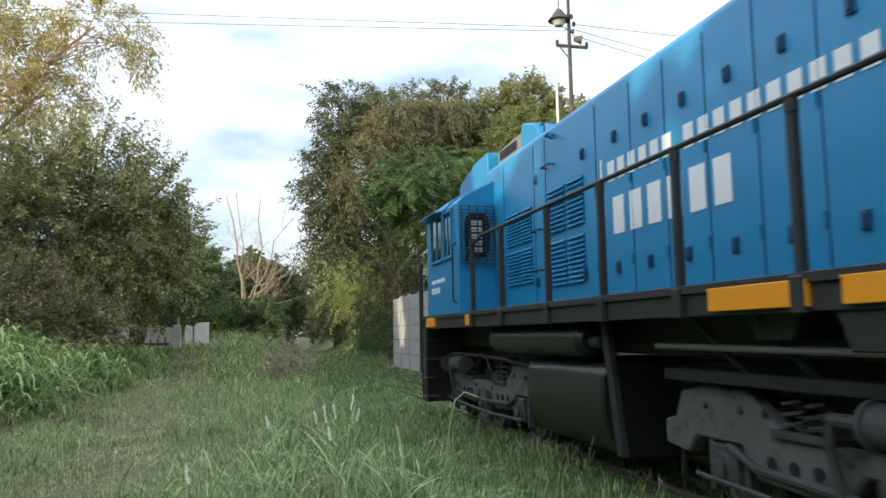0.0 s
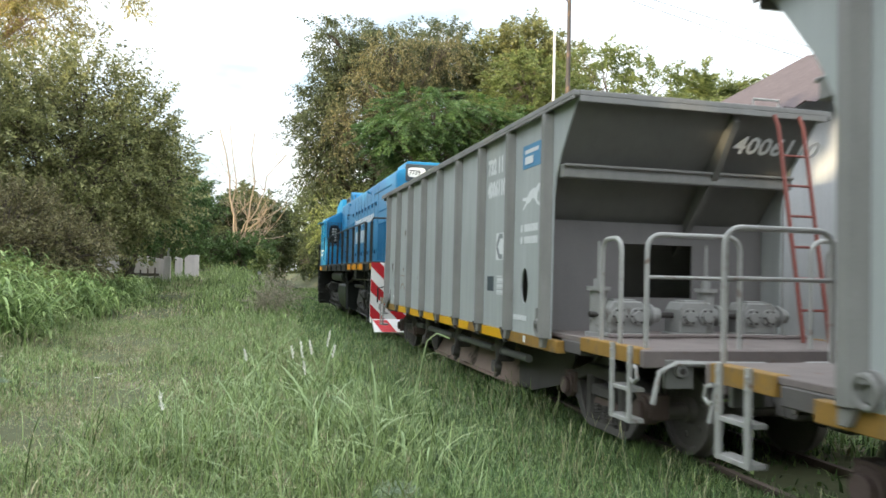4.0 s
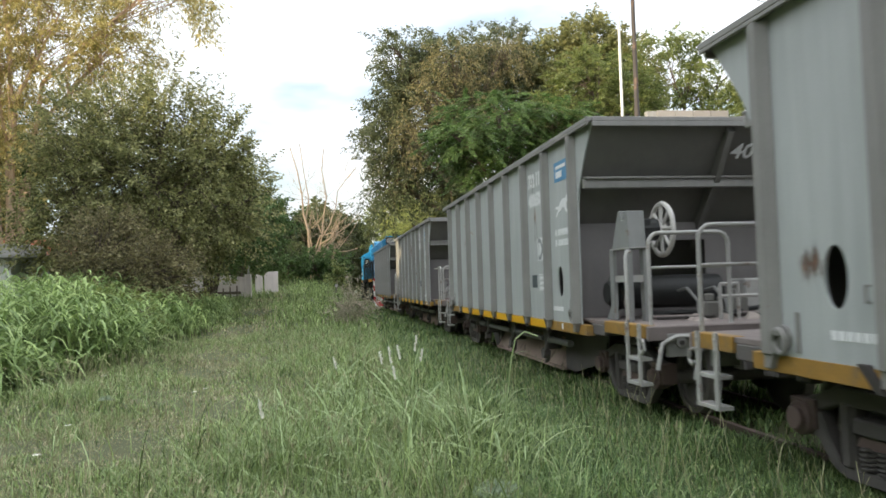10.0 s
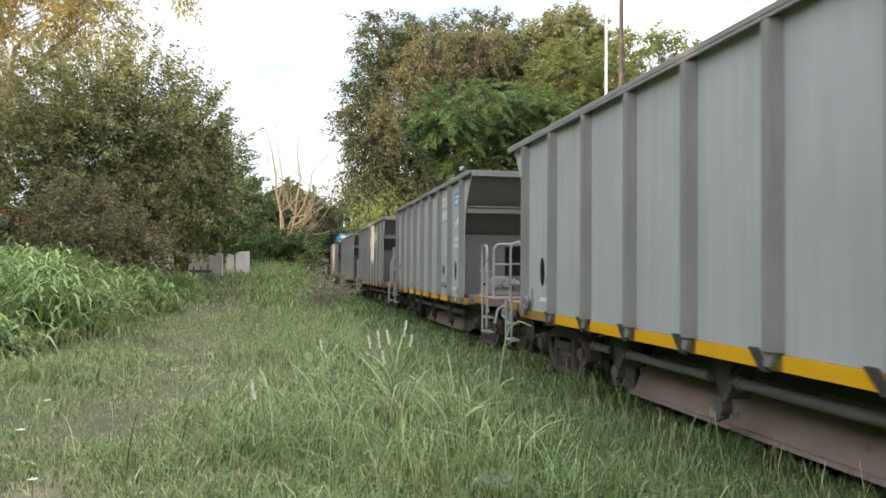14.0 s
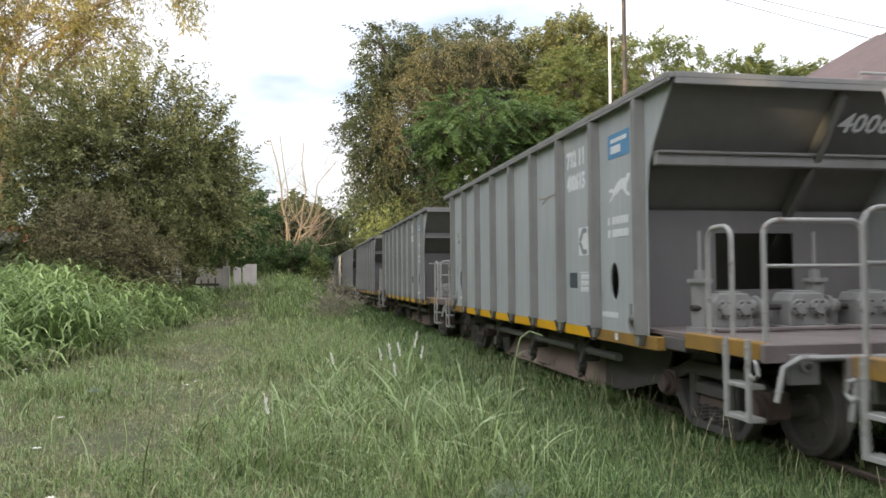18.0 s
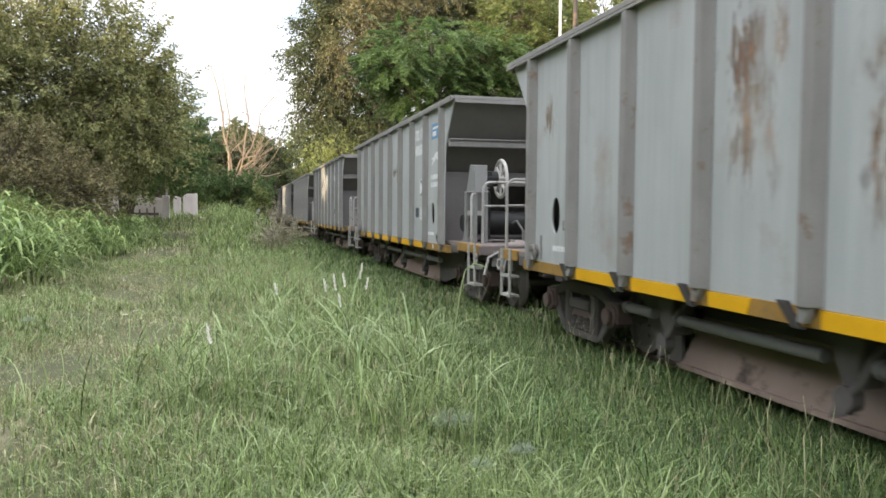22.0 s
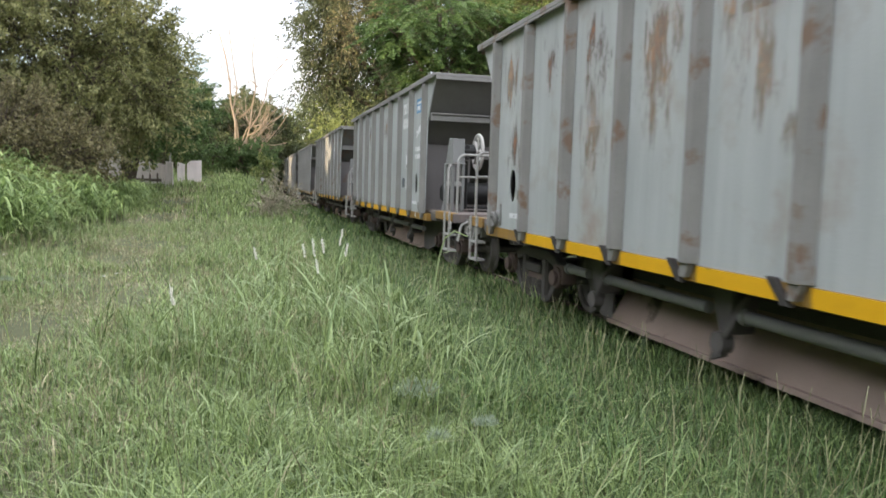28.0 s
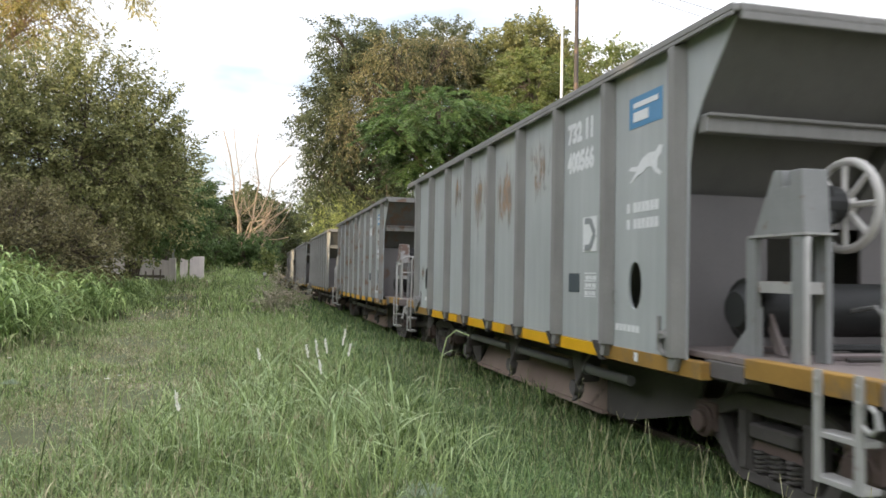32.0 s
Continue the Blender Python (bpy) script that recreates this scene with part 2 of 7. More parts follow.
# deeper green by the line, with the train's shade put in its colour
M_SHADED_GRASS = material("shaded_grass_blades", (0.070, 0.136, 0.037), 0.5, vary=0.22, scale=0.6, fine=3, bump=0.0, per_island=0.6, translucent=0.25, second=(0.140, 0.212, 0.074))
M_DRY = material("dry_grass_blades", (0.27, 0.25, 0.125), 0.7, vary=0.2, scale=0.6, fine=3, bump=0.0, per_island=0.4, translucent=0.15, second=(0.41, 0.37, 0.235))
# brighter than the meadow blades: the lit look is put in the colour
M_ARCH = material("arching_grass_blades", (0.165, 0.255, 0.082), 0.45, vary=0.15, scale=0.6, fine=4, bump=0.0, per_island=0.45, translucent=0.3, second=(0.285, 0.350, 0.160))
M_CANE = material("cane_leaves", (0.175, 0.285, 0.075), 0.5, vary=0.15, scale=0.6, fine=4, bump=0.0, per_island=0.5, translucent=0.3, second=(0.31, 0.385, 0.15))
M_LONG = material("long_blades", (0.27, 0.38, 0.15), 0.5, vary=0.15, scale=0.6, fine=4, bump=0.0, per_island=0.3, translucent=0.25, second=(0.36, 0.43, 0.22))
M_STRAW = material("straw_stalks", (0.28, 0.275, 0.15), 0.7, vary=0.2, bump=0.0, per_island=0.3)
M_TUFT = material("tuft_white", (0.30, 0.36, 0.26), 0.8, vary=0.2, bump=0.0)
M_SEED = material("seed_head", (0.80, 0.78, 0.70), 0.8, vary=0.15, bump=0.0)
M_CONC = material("weathered_concrete", (0.34, 0.33, 0.31), 0.9, vary=0.2, scale=2, fine=25, bump=0.3, streak=0.2)
M_BLOCK = material("concrete_block", (0.33, 0.31, 0.285), 0.95, vary=0.2, scale=3, fine=30, bump=0.4, per_object=0.12)
M_WALLWHITE = material("white_render", (0.45, 0.45, 0.45), 0.85, vary=0.12, scale=1.5, fine=20, bump=0.15, streak=0.12)
M_PLASTER = material("white_plaster", (0.72, 0.72, 0.70), 0.85, vary=0.1, scale=1.5, fine=20, bump=0.15, streak=0.12)
M_WALLGREY = material("stained_garden_wall", (0.64, 0.58, 0.56), 0.9, vary=0.2, scale=1.5, fine=20, bump=0.25, streak=0.25)
M_WEED = material("dry_weed_tips", (0.25, 0.25, 0.14), 0.7, vary=0.2, bump=0.0, per_island=0.35, translucent=0.2, second=(0.36, 0.30, 0.24))
M_ROOFMET = material("corrugated_roof", (0.095, 0.075, 0.080), 0.9, vary=0.2, scale=1.5, fine=15, bump=0.1, streak=0.2)
M_TILE = material("orange_roof_tile", (0.42, 0.13, 0.06), 0.85, vary=0.2, scale=3, bump=0.2, per_object=0.15)
M_MAST = material("mast_iron", (0.07, 0.06, 0.055), 0.7, vary=0.25, bump=0.1, spots=(RUST, 0.55, 3.0, False))
M_WPOLE = material("white_pole", (0.75, 0.75, 0.73), 0.6, vary=0.1, bump=0.05)
M_WOOD = material("grey_timber", (0.16, 0.13, 0.11), 0.9, vary=0.25, scale=4, fine=30, bump=0.4, streak=0.3)
def leafy(name, a, b, tl=0.38):
    return material(name, a, 0.55, vary=0.25, scale=0.35, fine=2.0, bump=0.0, per_island=0.4, translucent=tl, second=b)
M_LEAF_A = leafy("leaves_olive", (0.188, 0.210, 0.078), (0.305, 0.295, 0.128))
M_LEAF_B = leafy("leaves_green", (0.075, 0.14, 0.042), (0.135, 0.195, 0.065))
M_LEAF_C = leafy("leaves_dark", (0.075, 0.105, 0.042), (0.135, 0.145, 0.058))
M_LEAF_D = leafy("leaves_yellow_green", (0.15, 0.20, 0.055), (0.225, 0.25, 0.085))
# golden evening light is put in the eucalyptus leaf colour
M_LEAF_E = leafy("leaves_euc", (0.36, 0.33, 0.105), (0.54, 0.46, 0.19), 0.45)
M_SHRUB = leafy("shrub_brown", (0.185, 0.170, 0.085), (0.285, 0.25, 0.13))
M_LEAF_F = leafy("leaves_deep_green", (0.080, 0.108, 0.052), (0.155, 0.168, 0.082))
# gold leaf colour that carries the sun's patches on the tall tree
M_LEAF_G = leafy("leaves_sun_gold", (0.19, 0.185, 0.080), (0.285, 0.255, 0.12))
# brighter than the other greens: sunlight put in the willow's leaf colour
M_WILLOW = leafy("sunlit_willow_sprays", (0.25, 0.30, 0.085), (0.38, 0.40, 0.14), 0.45)
M_ACACIA = leafy("acacia_fronds", (0.078, 0.152, 0.040), (0.152, 0.228, 0.070), 0.42)


def stain(name, color, strength, cover):
    """A weathered stain with a soft ragged edge that fades out over the paint below."""
    m = material(name, color, 0.8, vary=0.35, scale=6, fine=40, bump=0.1, spots=(tuple(min(1.0, c * k) for c, k in zip(color, (1.75, 1.45, 1.2))), 0.5, 5.0, False))
    n, l = m.node_tree.nodes, m.node_tree.links
    tc, dist, nz = n.new("ShaderNodeTexCoord"), n.new("ShaderNodeVectorMath"), n.new("ShaderNodeTexNoise")
    sc = n.new("ShaderNodeVectorMath")
    sc.operation = "MULTIPLY"
    sc.inputs[1].default_value = (0, 1, 1)
    dist.operation = "DISTANCE"
    dist.inputs[1].default_value = (0, 0.5, 0.5)
    nz.inputs["Scale"].default_value, nz.inputs["Detail"].default_value, nz.inputs["Roughness"].default_value = 9.0, 12.0, 0.78
    tall = n.new("ShaderNodeMapping")
    tall.inputs["Scale"].default_value = (1.0, 1.0, 0.24)
    l.new(tc.outputs["Generated"], sc.inputs[0])
    l.new(sc.outputs[0], dist.inputs[0])
    l.new(tc.outputs["Object"], tall.inputs["Vector"])
    l.new(tall.outputs["Vector"], nz.inputs["Vector"])
    edge = n.new("ShaderNodeMapRange")
    edge.inputs["From Min"].default_value, edge.inputs["From Max"].default_value = 0.5, 0.0
    edge.inputs["To Max"].default_value = 0.5
    l.new(dist.outputs["Value"], edge.inputs["Value"])
    add, rr = n.new("ShaderNodeMath"), n.new("ShaderNodeMapRange")
    add.operation = "MULTIPLY_ADD"
    l.new(nz.outputs["Fac"], add.inputs[0])
    add.inputs[1].default_value = 2.8
    l.new(edge.outputs[0], add.inputs[2])
    rr.inputs["From Min"].default_value, rr.inputs["From Max"].default_value = cover, cover + 0.3
    rr.inputs["To Max"].default_value = strength
    l.new(add.outputs[0], rr.inputs["Value"])
    fade, last = n.new("ShaderNodeMapRange"), n.new("ShaderNodeMath")
    fade.inputs["From Min"].default_value, fade.inputs["From Max"].default_value = 0.0, 0.25
    last.operation = "MULTIPLY"
    l.new(edge.outputs[0], fade.inputs["Value"])
    l.new(fade.outputs[0], last.inputs[0])
    l.new(rr.outputs[0], last.inputs[1])
    l.new(last.outputs[0], n["Principled BSDF"].inputs["Alpha"])
    return m


M_STAIN = {"r": stain("rust_stain", (0.165, 0.105, 0.075), 0.9, 1.68), "t": stain("tan_stain", (0.29, 0.215, 0.155), 0.62, 1.60), "d": stain("dark_stain", (0.10, 0.10, 0.10), 0.42, 1.7)}

# ---- mesh tools ----
class Shape:
    """Collects verts and faces of one part."""
    def __init__(self):
        self.v, self.f = [], []

    def add(self, verts, faces):
        k = len(self.v)
        self.v += [tuple(p) for p in verts]
        self.f += [tuple(i + k for i in f) for f in faces]
        return self

    def box(self, x0, y0, z0, x1, y1, z1):
        x0, x1, y0, y1, z0, z1 = min(x0, x1), max(x0, x1), min(y0, y1), max(y0, y1), min(z0, z1), max(z0, z1)
        return self.add([(x0, y0, z0), (x1, y0, z0), (x1, y1, z0), (x0, y1, z0), (x0, y0, z1), (x1, y0, z1), (x1, y1, z1), (x0, y1, z1)],
                        [(0, 3, 2, 1), (4, 5, 6, 7), (0, 1, 5, 4), (1, 2, 6, 5), (2, 3, 7, 6), (3, 0, 4, 7)])

    def cyl(self, p, q, r, n=10, r2=None, caps=True):
        p, q = Vector(p), Vector(q)
        d = (q - p).normalized()
        a = d.orthogonal().normalized()
        b = d.cross(a)
        r2 = r if r2 is None else r2
        ring = [(math.cos(6.28318 * i / n), math.sin(6.28318 * i / n)) for i in range(n)]
        vs = [p + (a * c + b * s) * r for c, s in ring] + [q + (a * c + b * s) * r2 for c, s in ring]
        fs = [(i, (i + 1) % n, n + (i + 1) % n, n + i) for i in range(n)]
        if caps:
            fs += [tuple(range(n))[::-1], tuple(range(n, 2 * n))]
        return self.add(vs, fs)

    def tube(self, pts, r, n=8):
        """A bent round bar through pts."""
        pts = [Vector(p) for p in pts]
        rings, up = [], None
        for i, p in enumerate(pts):
            d = (pts[min(i + 1, len(pts) - 1)] - pts[max(i - 1, 0)]).normalized()
            up = d.orthogonal().normalized() if up is None else (up - d * up.dot(d)).normalized()
            s = d.cross(up)
            rings += [p + (up * math.cos(6.28318 * k / n) + s * math.sin(6.28318 * k / n)) * r for k in range(n)]
        fs = [(i * n + k, i * n + (k + 1) % n, (i + 1) * n + (k + 1) % n, (i + 1) * n + k) for i in range(len(pts) - 1) for k in range(n)]
        fs += [tuple(range(n))[::-1], tuple(range((len(pts) - 1) * n, len(pts) * n))]
        return self.add(rings, fs)

    def prism(self, poly, axis, a, b):
        """A polygon in the plane across axis, pushed from a to b."""
        def put(p, h):
            return (h, p[0], p[1]) if axis == "x" else (p[0], h, p[1]) if axis == "y" else (p[0], p[1], h)
        n = len(poly)
        vs = [put(p, a) for p in poly] + [put(p, b) for p in poly]
        fs = [tuple(range(n))[::-1], tuple(range(n, 2 * n))] + [(i, (i + 1) % n, n + (i + 1) % n, n + i) for i in range(n)]
        return self.add(vs, fs)

    def mesh(self, name, mat, bevel=0.0, smooth=False, weld=False):
        me = bpy.data.meshes.new(name)
        me.from_pydata(self.v, [], self.f)
        bm = bmesh.new()
        bm.from_mesh(me)
        if weld:
            bmesh.ops.remove_doubles(bm, verts=bm.verts, dist=0.0005)
        bmesh.ops.recalc_face_normals(bm, faces=bm.faces)
        if bevel:
            edges = [e for e in bm.edges if len(e.link_faces) == 2 and e.calc_face_angle(0) > 0.6]
            bmesh.ops.bevel(bm, geom=edges, offset=bevel, segments=1, affect="EDGES", clamp_overlap=True)
        bm.to_mesh(me)
        bm.free()
        if smooth:
            me.polygons.foreach_set("use_smooth", [True] * len(me.polygons))
            me.set_sharp_from_angle(angle=0.7)
        me.materials.append(mat)
        return me


def thing(name, label, category, group="", kind="", at=(0, 0, 0)):
    ob = new(name)
    ob.location = at
    ob.empty_display_size = 0.3
    return tagged(ob, label, category, group, kind)


def part(name, shape, mat, parent, label="", bevel=0.0, smooth=False, at=None):
    me = shape if isinstance(shape, bpy.types.Mesh) else shape.mesh(name, mat, bevel, smooth)
    ob = new(name, me)
    ob.parent = parent
    if at is not None:
        ob.location = at
    return tagged(ob, label) if label else ob


def lettering(name, text, size, mat, parent, m, squeeze=1.0, fat=0.012):
    """Stencilled characters as a thin flat mesh."""
    cu = bpy.data.curves.new(name, "FONT")
    cu.body, cu.size, cu.extrude, cu.offset, cu.resolution_u = text, size, 0.0015, fat * size, 2
    tmp = new(name, cu)
    me = bpy.data.meshes.new_from_object(tmp)
    bpy.data.objects.remove(tmp)
    me.materials.clear()
    me.materials.append(mat)
    me.transform(m @ Matrix.Diagonal((squeeze, 1, 1, 1)))
    ob = new(name, me)
    ob.parent = parent
    return ob


SIDE = Matrix(((0, 0, -1, 0), (-1, 0, 0, 0), (0, 1, 0, 0), (0, 0, 0, 1)))     # text on the side that faces -x, read from there
REAR = Matrix(((1, 0, 0, 0), (0, 0, -1, 0), (0, 1, 0, 0), (0, 0, 0, 1)))      # text on the end that faces -y

# ---- ground ----
TRACK_X = 4.64
RAIL_Z = 0.10


def smooth(a, b, x):
    t = np.clip((np.asarray(x, float) - a) / (b - a), 0, 1)
    return t * t * (3 - 2 * t)


def ground_z(x, y):
    """Height of the ground: level by the camera, climbing gently on the left, low along the line."""
    x, y = np.asarray(x, float), np.asarray(y, float)
    climb = 1.75 * np.clip((y - 13) / 45, 0, 1) ** 1.1
    left = 1 - smooth(0.2, 2.9, x)
    right = smooth(6.2, 9.0, x)
    bumps = 0.03 * np.sin(x * 1.7 + 0.6 * y) + 0.03 * np.sin(y * 1.1 - 0.8 * x) + 0.02 * np.sin(3.1 * x + 2.3 * y)
    return 0.02 + (0.20 + climb) * left + (0.25 + 0.6 * climb) * right + bumps * (0.3 + left)


def fast_mesh(name, verts, per, faces, mat):
    """Many copies of one small pattern: verts is (count, per, 3), faces index into the pattern."""
    verts = np.asarray(verts, np.float32)
    count = len(verts)
    me = bpy.data.meshes.new(name)
    me.vertices.add(count * per)
    me.vertices.foreach_set("co", verts.ravel())
    flat = np.concatenate([np.array(f) for f in faces])
    sizes = np.array([len(f) for f in faces])
    loops = (flat[None, :] + (np.arange(count) * per)[:, None]).ravel().astype(np.int32)
    totals = np.tile(sizes, count).astype(np.int32)
    me.loops.add(len(loops))
    me.loops.foreach_set("vertex_index", loops)
    me.polygons.add(len(totals))
    me.polygons.foreach_set("loop_start", (np.cumsum(totals) - totals).astype(np.int32))
    me.polygons.foreach_set("loop_total", totals)
    me.update(calc_edges=True)
    me.materials.append(mat)
    return me


def build_ground():
    xs = np.concatenate([[-3000, -600, -150, -60, -30], np.arange(-20, 20.1, 0.5), [30, 60, 150, 600, 3000]])
    ys = np.concatenate([[-3000, -500, -100, -30], np.arange(-10, 72, 0.6), [80, 100, 140, 200, 400, 1000, 3500]])
    gx, gy = np.meshgrid(xs, ys)
    gz = ground_z(gx, gy)
    vs = np.stack([gx, gy, gz], -1).reshape(-1, 3)
    w = len(xs)
    fs = [(j * w + i, j * w + i + 1, (j + 1) * w + i + 1, (j + 1) * w + i) for j in range(len(ys) - 1) for i in range(w - 1)]
    me = bpy.data.meshes.new("ground")
    me.from_pydata(vs.tolist(), [], fs)
    me.polygons.foreach_set("use_smooth", [True] * len(me.polygons))
    me.materials.append(M_SOIL)
    tagged(new("ground", me), "green trodden soil and thatch under the grass", "ground", kind="structure")
    for side in (-0.53, 0.53):
        s = Shape()
        x = TRACK_X + side
        s.box(x - 0.033, -60, RAIL_Z - 0.03, x + 0.033, 260, RAIL_Z)
        s.box(x - 0.008, -60, -0.02, x + 0.008, 260, RAIL_Z - 0.03)
        s.box(x - 0.055, -60, -0.04, x + 0.055, 260, -0.02)
        ob = new("rail", s.mesh("rail", M_RAIL))
        tagged(ob, "worn steel rail sunk in the grass", "rail", kind="structure")


build_ground()


def blades(rng, x, y, h, w, lean, seg=2):
    """Tapered, bent grass blades standing at x, y."""
    n = len(x)
    z = ground_z(x, y) - 0.02
    a = rng.uniform(0, 6.283, n)
    b = a + rng.normal(0, 0.5, n) + 1.57
    ca, sa = np.cos(a), np.sin(a)
    sx, sy = np.cos(b) * w / 2, np.sin(b) * w / 2
    rows = []
    levels = np.linspace(0, 1, seg + 1)
    for k, f in enumerate(levels):
        bend = lean * h * f ** 2
        px, py, pz = x + ca * bend, y + sa * bend, z + h * f * (1 - 0.35 * (lean * f) ** 2)
        taper = 1 - 0.55 * f
        if k < seg:
            rows.append(np.stack([px - sx * taper, py - sy * taper, pz], -1))
            rows.append(np.stack([px + sx * taper, py + sy * taper, pz], -1))
        else:
            rows.append(np.stack([px, py, pz], -1))
    v = np.stack(rows, 1)
    faces = [(2 * k, 2 * k + 1, 2 * k + 3, 2 * k + 2) for k in range(seg - 1)] + [(2 * seg - 2, 2 * seg - 1, 2 * seg)]
    return v, v.shape[1], faces


def build_grass():
    rng = np.random.default_rng(4)
    def field(n, x0, x1, y0, y1, h0, h1, w0, w1, label, seg=2, wedge=True, green=None, leaning=(0.1, 1.25)):
        x, y = rng.uniform(x0, x1, n), rng.uniform(y0, y1, n)
        if wedge:
            inside = x > -0.52 * y - 1.3
            x, y = x[inside], y[inside]
        n = len(x)
        patch = 0.5 + 0.5 * np.sin(x * 1.3 + 1.7 * np.sin(y * 0.6)) * np.sin(y * 0.9 + x * 0.5)
        path = np.exp(-((x + 1.6 + 0.02 * y + 0.3 * np.sin(y * 0.45)) / 0.62) ** 2) * smooth(3, 7, y) * (0.35 + 0.65 * smooth(-0.3, 0.7, np.sin(y * 0.93 + 0.8)))
        for bx, by, rx, ry in ((-1.85, 4.8, 0.5, 0.4), (-2.0, 13.9, 0.5, 1.1), (-2.9, 7.6, 0.45, 0.6), (-1.2, 9.4, 0.35, 0.7)):
            path = np.maximum(path, 1.35 * np.exp(-((x - bx) / rx) ** 2 - ((y - by) / ry) ** 2))
        path = np.minimum(path, 1.3)
        h = (h0 + (h1 - h0) * rng.uniform(0, 1, n) ** 1.5) * (0.7 + 0.5 * patch) * (1 - 0.5 * path)
        onrail = np.abs(x - TRACK_X) < 0.75
        h = np.where(onrail, h * 0.8, h)
        clump = smooth(0.1, 0.8, np.sin(x * 2.3 + 1.1 * np.sin(y * 1.7)) * np.sin(y * 1.9 + 0.7 * x))
        open_left = (1 - smooth(-1.0, 0.3, x)) * (1 - smooth(18, 26, y))
        h *= (1 - 0.4 * open_left) * (0.66 + 0.5 * clump) * (1 - 0.3 * smooth(1.7, 2.8, x))
        w = rng.uniform(w0, w1, n)
        lean = rng.uniform(*leaning, n)
        # share of shade-coloured blades, rising towards the line
        train_shade = smooth(0.6, 2.6, x + 0.35 * np.sin(y * 1.4)) * (1 - 0.6 * smooth(30, 60, y))
        dry = np.clip(0.7 * path + 0.15 * open_left * (0.3 + 0.7 * (1 - patch)) + 0.04, 0, 0.8)
        pick = rng.uniform(0, 1, n)
        keep = rng.uniform(0, 1, n) > 0.3 * path
        is_dry = pick < dry
        is_shaded = ~is_dry & (pick > 1 - 0.72 * train_shade)
        for sel, mat, kind_label in ((is_dry, M_DRY, "dry straw-coloured blades among the grass"), (is_shaded, M_SHADED_GRASS, "dark green grass along the line, coloured for the train's shade"), (~is_dry & ~is_shaded, green or M_GRASS, label)):
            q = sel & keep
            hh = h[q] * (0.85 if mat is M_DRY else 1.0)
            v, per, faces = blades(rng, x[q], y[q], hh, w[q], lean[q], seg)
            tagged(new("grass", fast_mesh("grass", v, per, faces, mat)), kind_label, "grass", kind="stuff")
    meadow = "green meadow grass beside the line"
    arching = "arching blades over the meadow grass, lit look put in their colour"
    field(165000, -6, 4.2, 2.4, 9, 0.10, 0.32, 0.005, 0.011, meadow)
    field(34000, -6, 4.2, 2.4, 9, 0.18, 0.46, 0.005, 0.012, arching, 4, True, M_ARCH, (0.4, 1.7))
    field(105000, -9, 4.2, 9, 20, 0.12, 0.38, 0.009, 0.018, meadow)
    field(22000, -9, 4.2, 9, 20, 0.20, 0.48, 0.009, 0.018, arching, 4, True, M_ARCH, (0.4, 1.6))
    field(66000, -14, 4.2, 20, 50, 0.2, 0.5, 0.02, 0.045, meadow)
    field(30000, -20, 12, 50, 75, 0.25, 0.7, 0.05, 0.09, meadow, wedge=False)
    field(48000, -5, 4.2, -3.5, 2.4, 0.13, 0.40, 0.006, 0.014, meadow, wedge=False)
    field(12000, -20, 20, -8, 2.2, 0.16, 0.4, 0.01, 0.02, meadow, wedge=False)
    field(40000, 3.4, 6.4, 6, 75, 0.24, 0.5, 0.014, 0.034, "grass growing over the rails")
    field(9000, 3.1, 4.3, 2.6, 7, 0.18, 0.42, 0.006, 0.013, "grass growing over the rails")
    field(20000, 4.2, 12, 2, 60, 0.2, 0.5, 0.02, 0.05, "green grass on the bank behind the line")


build_grass()


# ---- hopper wagons ----
HW, Z0, ZT = 1.40, 1.00, 3.46
PLAT = {1: 6.20, -1: 6.68}
RIBS = [4.75 - 1.1875 * i for i in range(9)]


def side_shape(sign):
    """A hopper side with its flared ends and the two oval holes through it."""
    s = Shape()
    xo, xi = sign * HW, sign * (HW - 0.02)
    hy, hz, ry, rz = 4.05, 1.575, 0.115, 0.205
    y0, y1, z0, z1 = hy - 0.2, hy + 0.2, hz - 0.3, hz + 0.3
    polys = [[(-y0, Z0), (y0, Z0), (y0, ZT), (-y0, ZT)]]
    for e in (-1, 1):
        polys.append([(e * y1, Z0), (e * 4.85, Z0), (e * 4.87, 2.50), (e * 4.92, 2.72), (e * 5.04, 2.94), (e * 5.46, ZT), (e * y1, ZT)])
        polys.append([(e * y0, Z0), (e * y1, Z0), (e * y1, z0), (e * y0, z0)])
        polys.append([(e * y0, z1), (e * y1, z1), (e * y1, ZT), (e * y0, ZT)])
    for p in polys:
        s.prism(p, "x", xo, xi)
    for e in (-1, 1):
        n = 24
        for x in (xo, xi):
            vs = []
            for i in range(n):
                a = 6.28318 * i / n
                c, d = math.cos(a), math.sin(a)
                k = max(abs(c), abs(d))
                vs += [(x, e * hy + ry * c, hz + rz * d), (x, e * hy + 0.2 * c / k, hz + 0.3 * d / k)]
            s.add(vs, [(2 * i, 2 * i + 1, (2 * i + 3) % (2 * n), (2 * i + 2) % (2 * n)) for i in range(n)])
        vs = [(x, e * hy + ry * math.cos(6.28318 * i / n), hz + rz * math.sin(6.28318 * i / n)) for x in (xo, xi) for i in range(n)]
        s.add(vs, [(i, (i + 1) % n, n + (i + 1) % n, n + i) for i in range(n)])
    return s


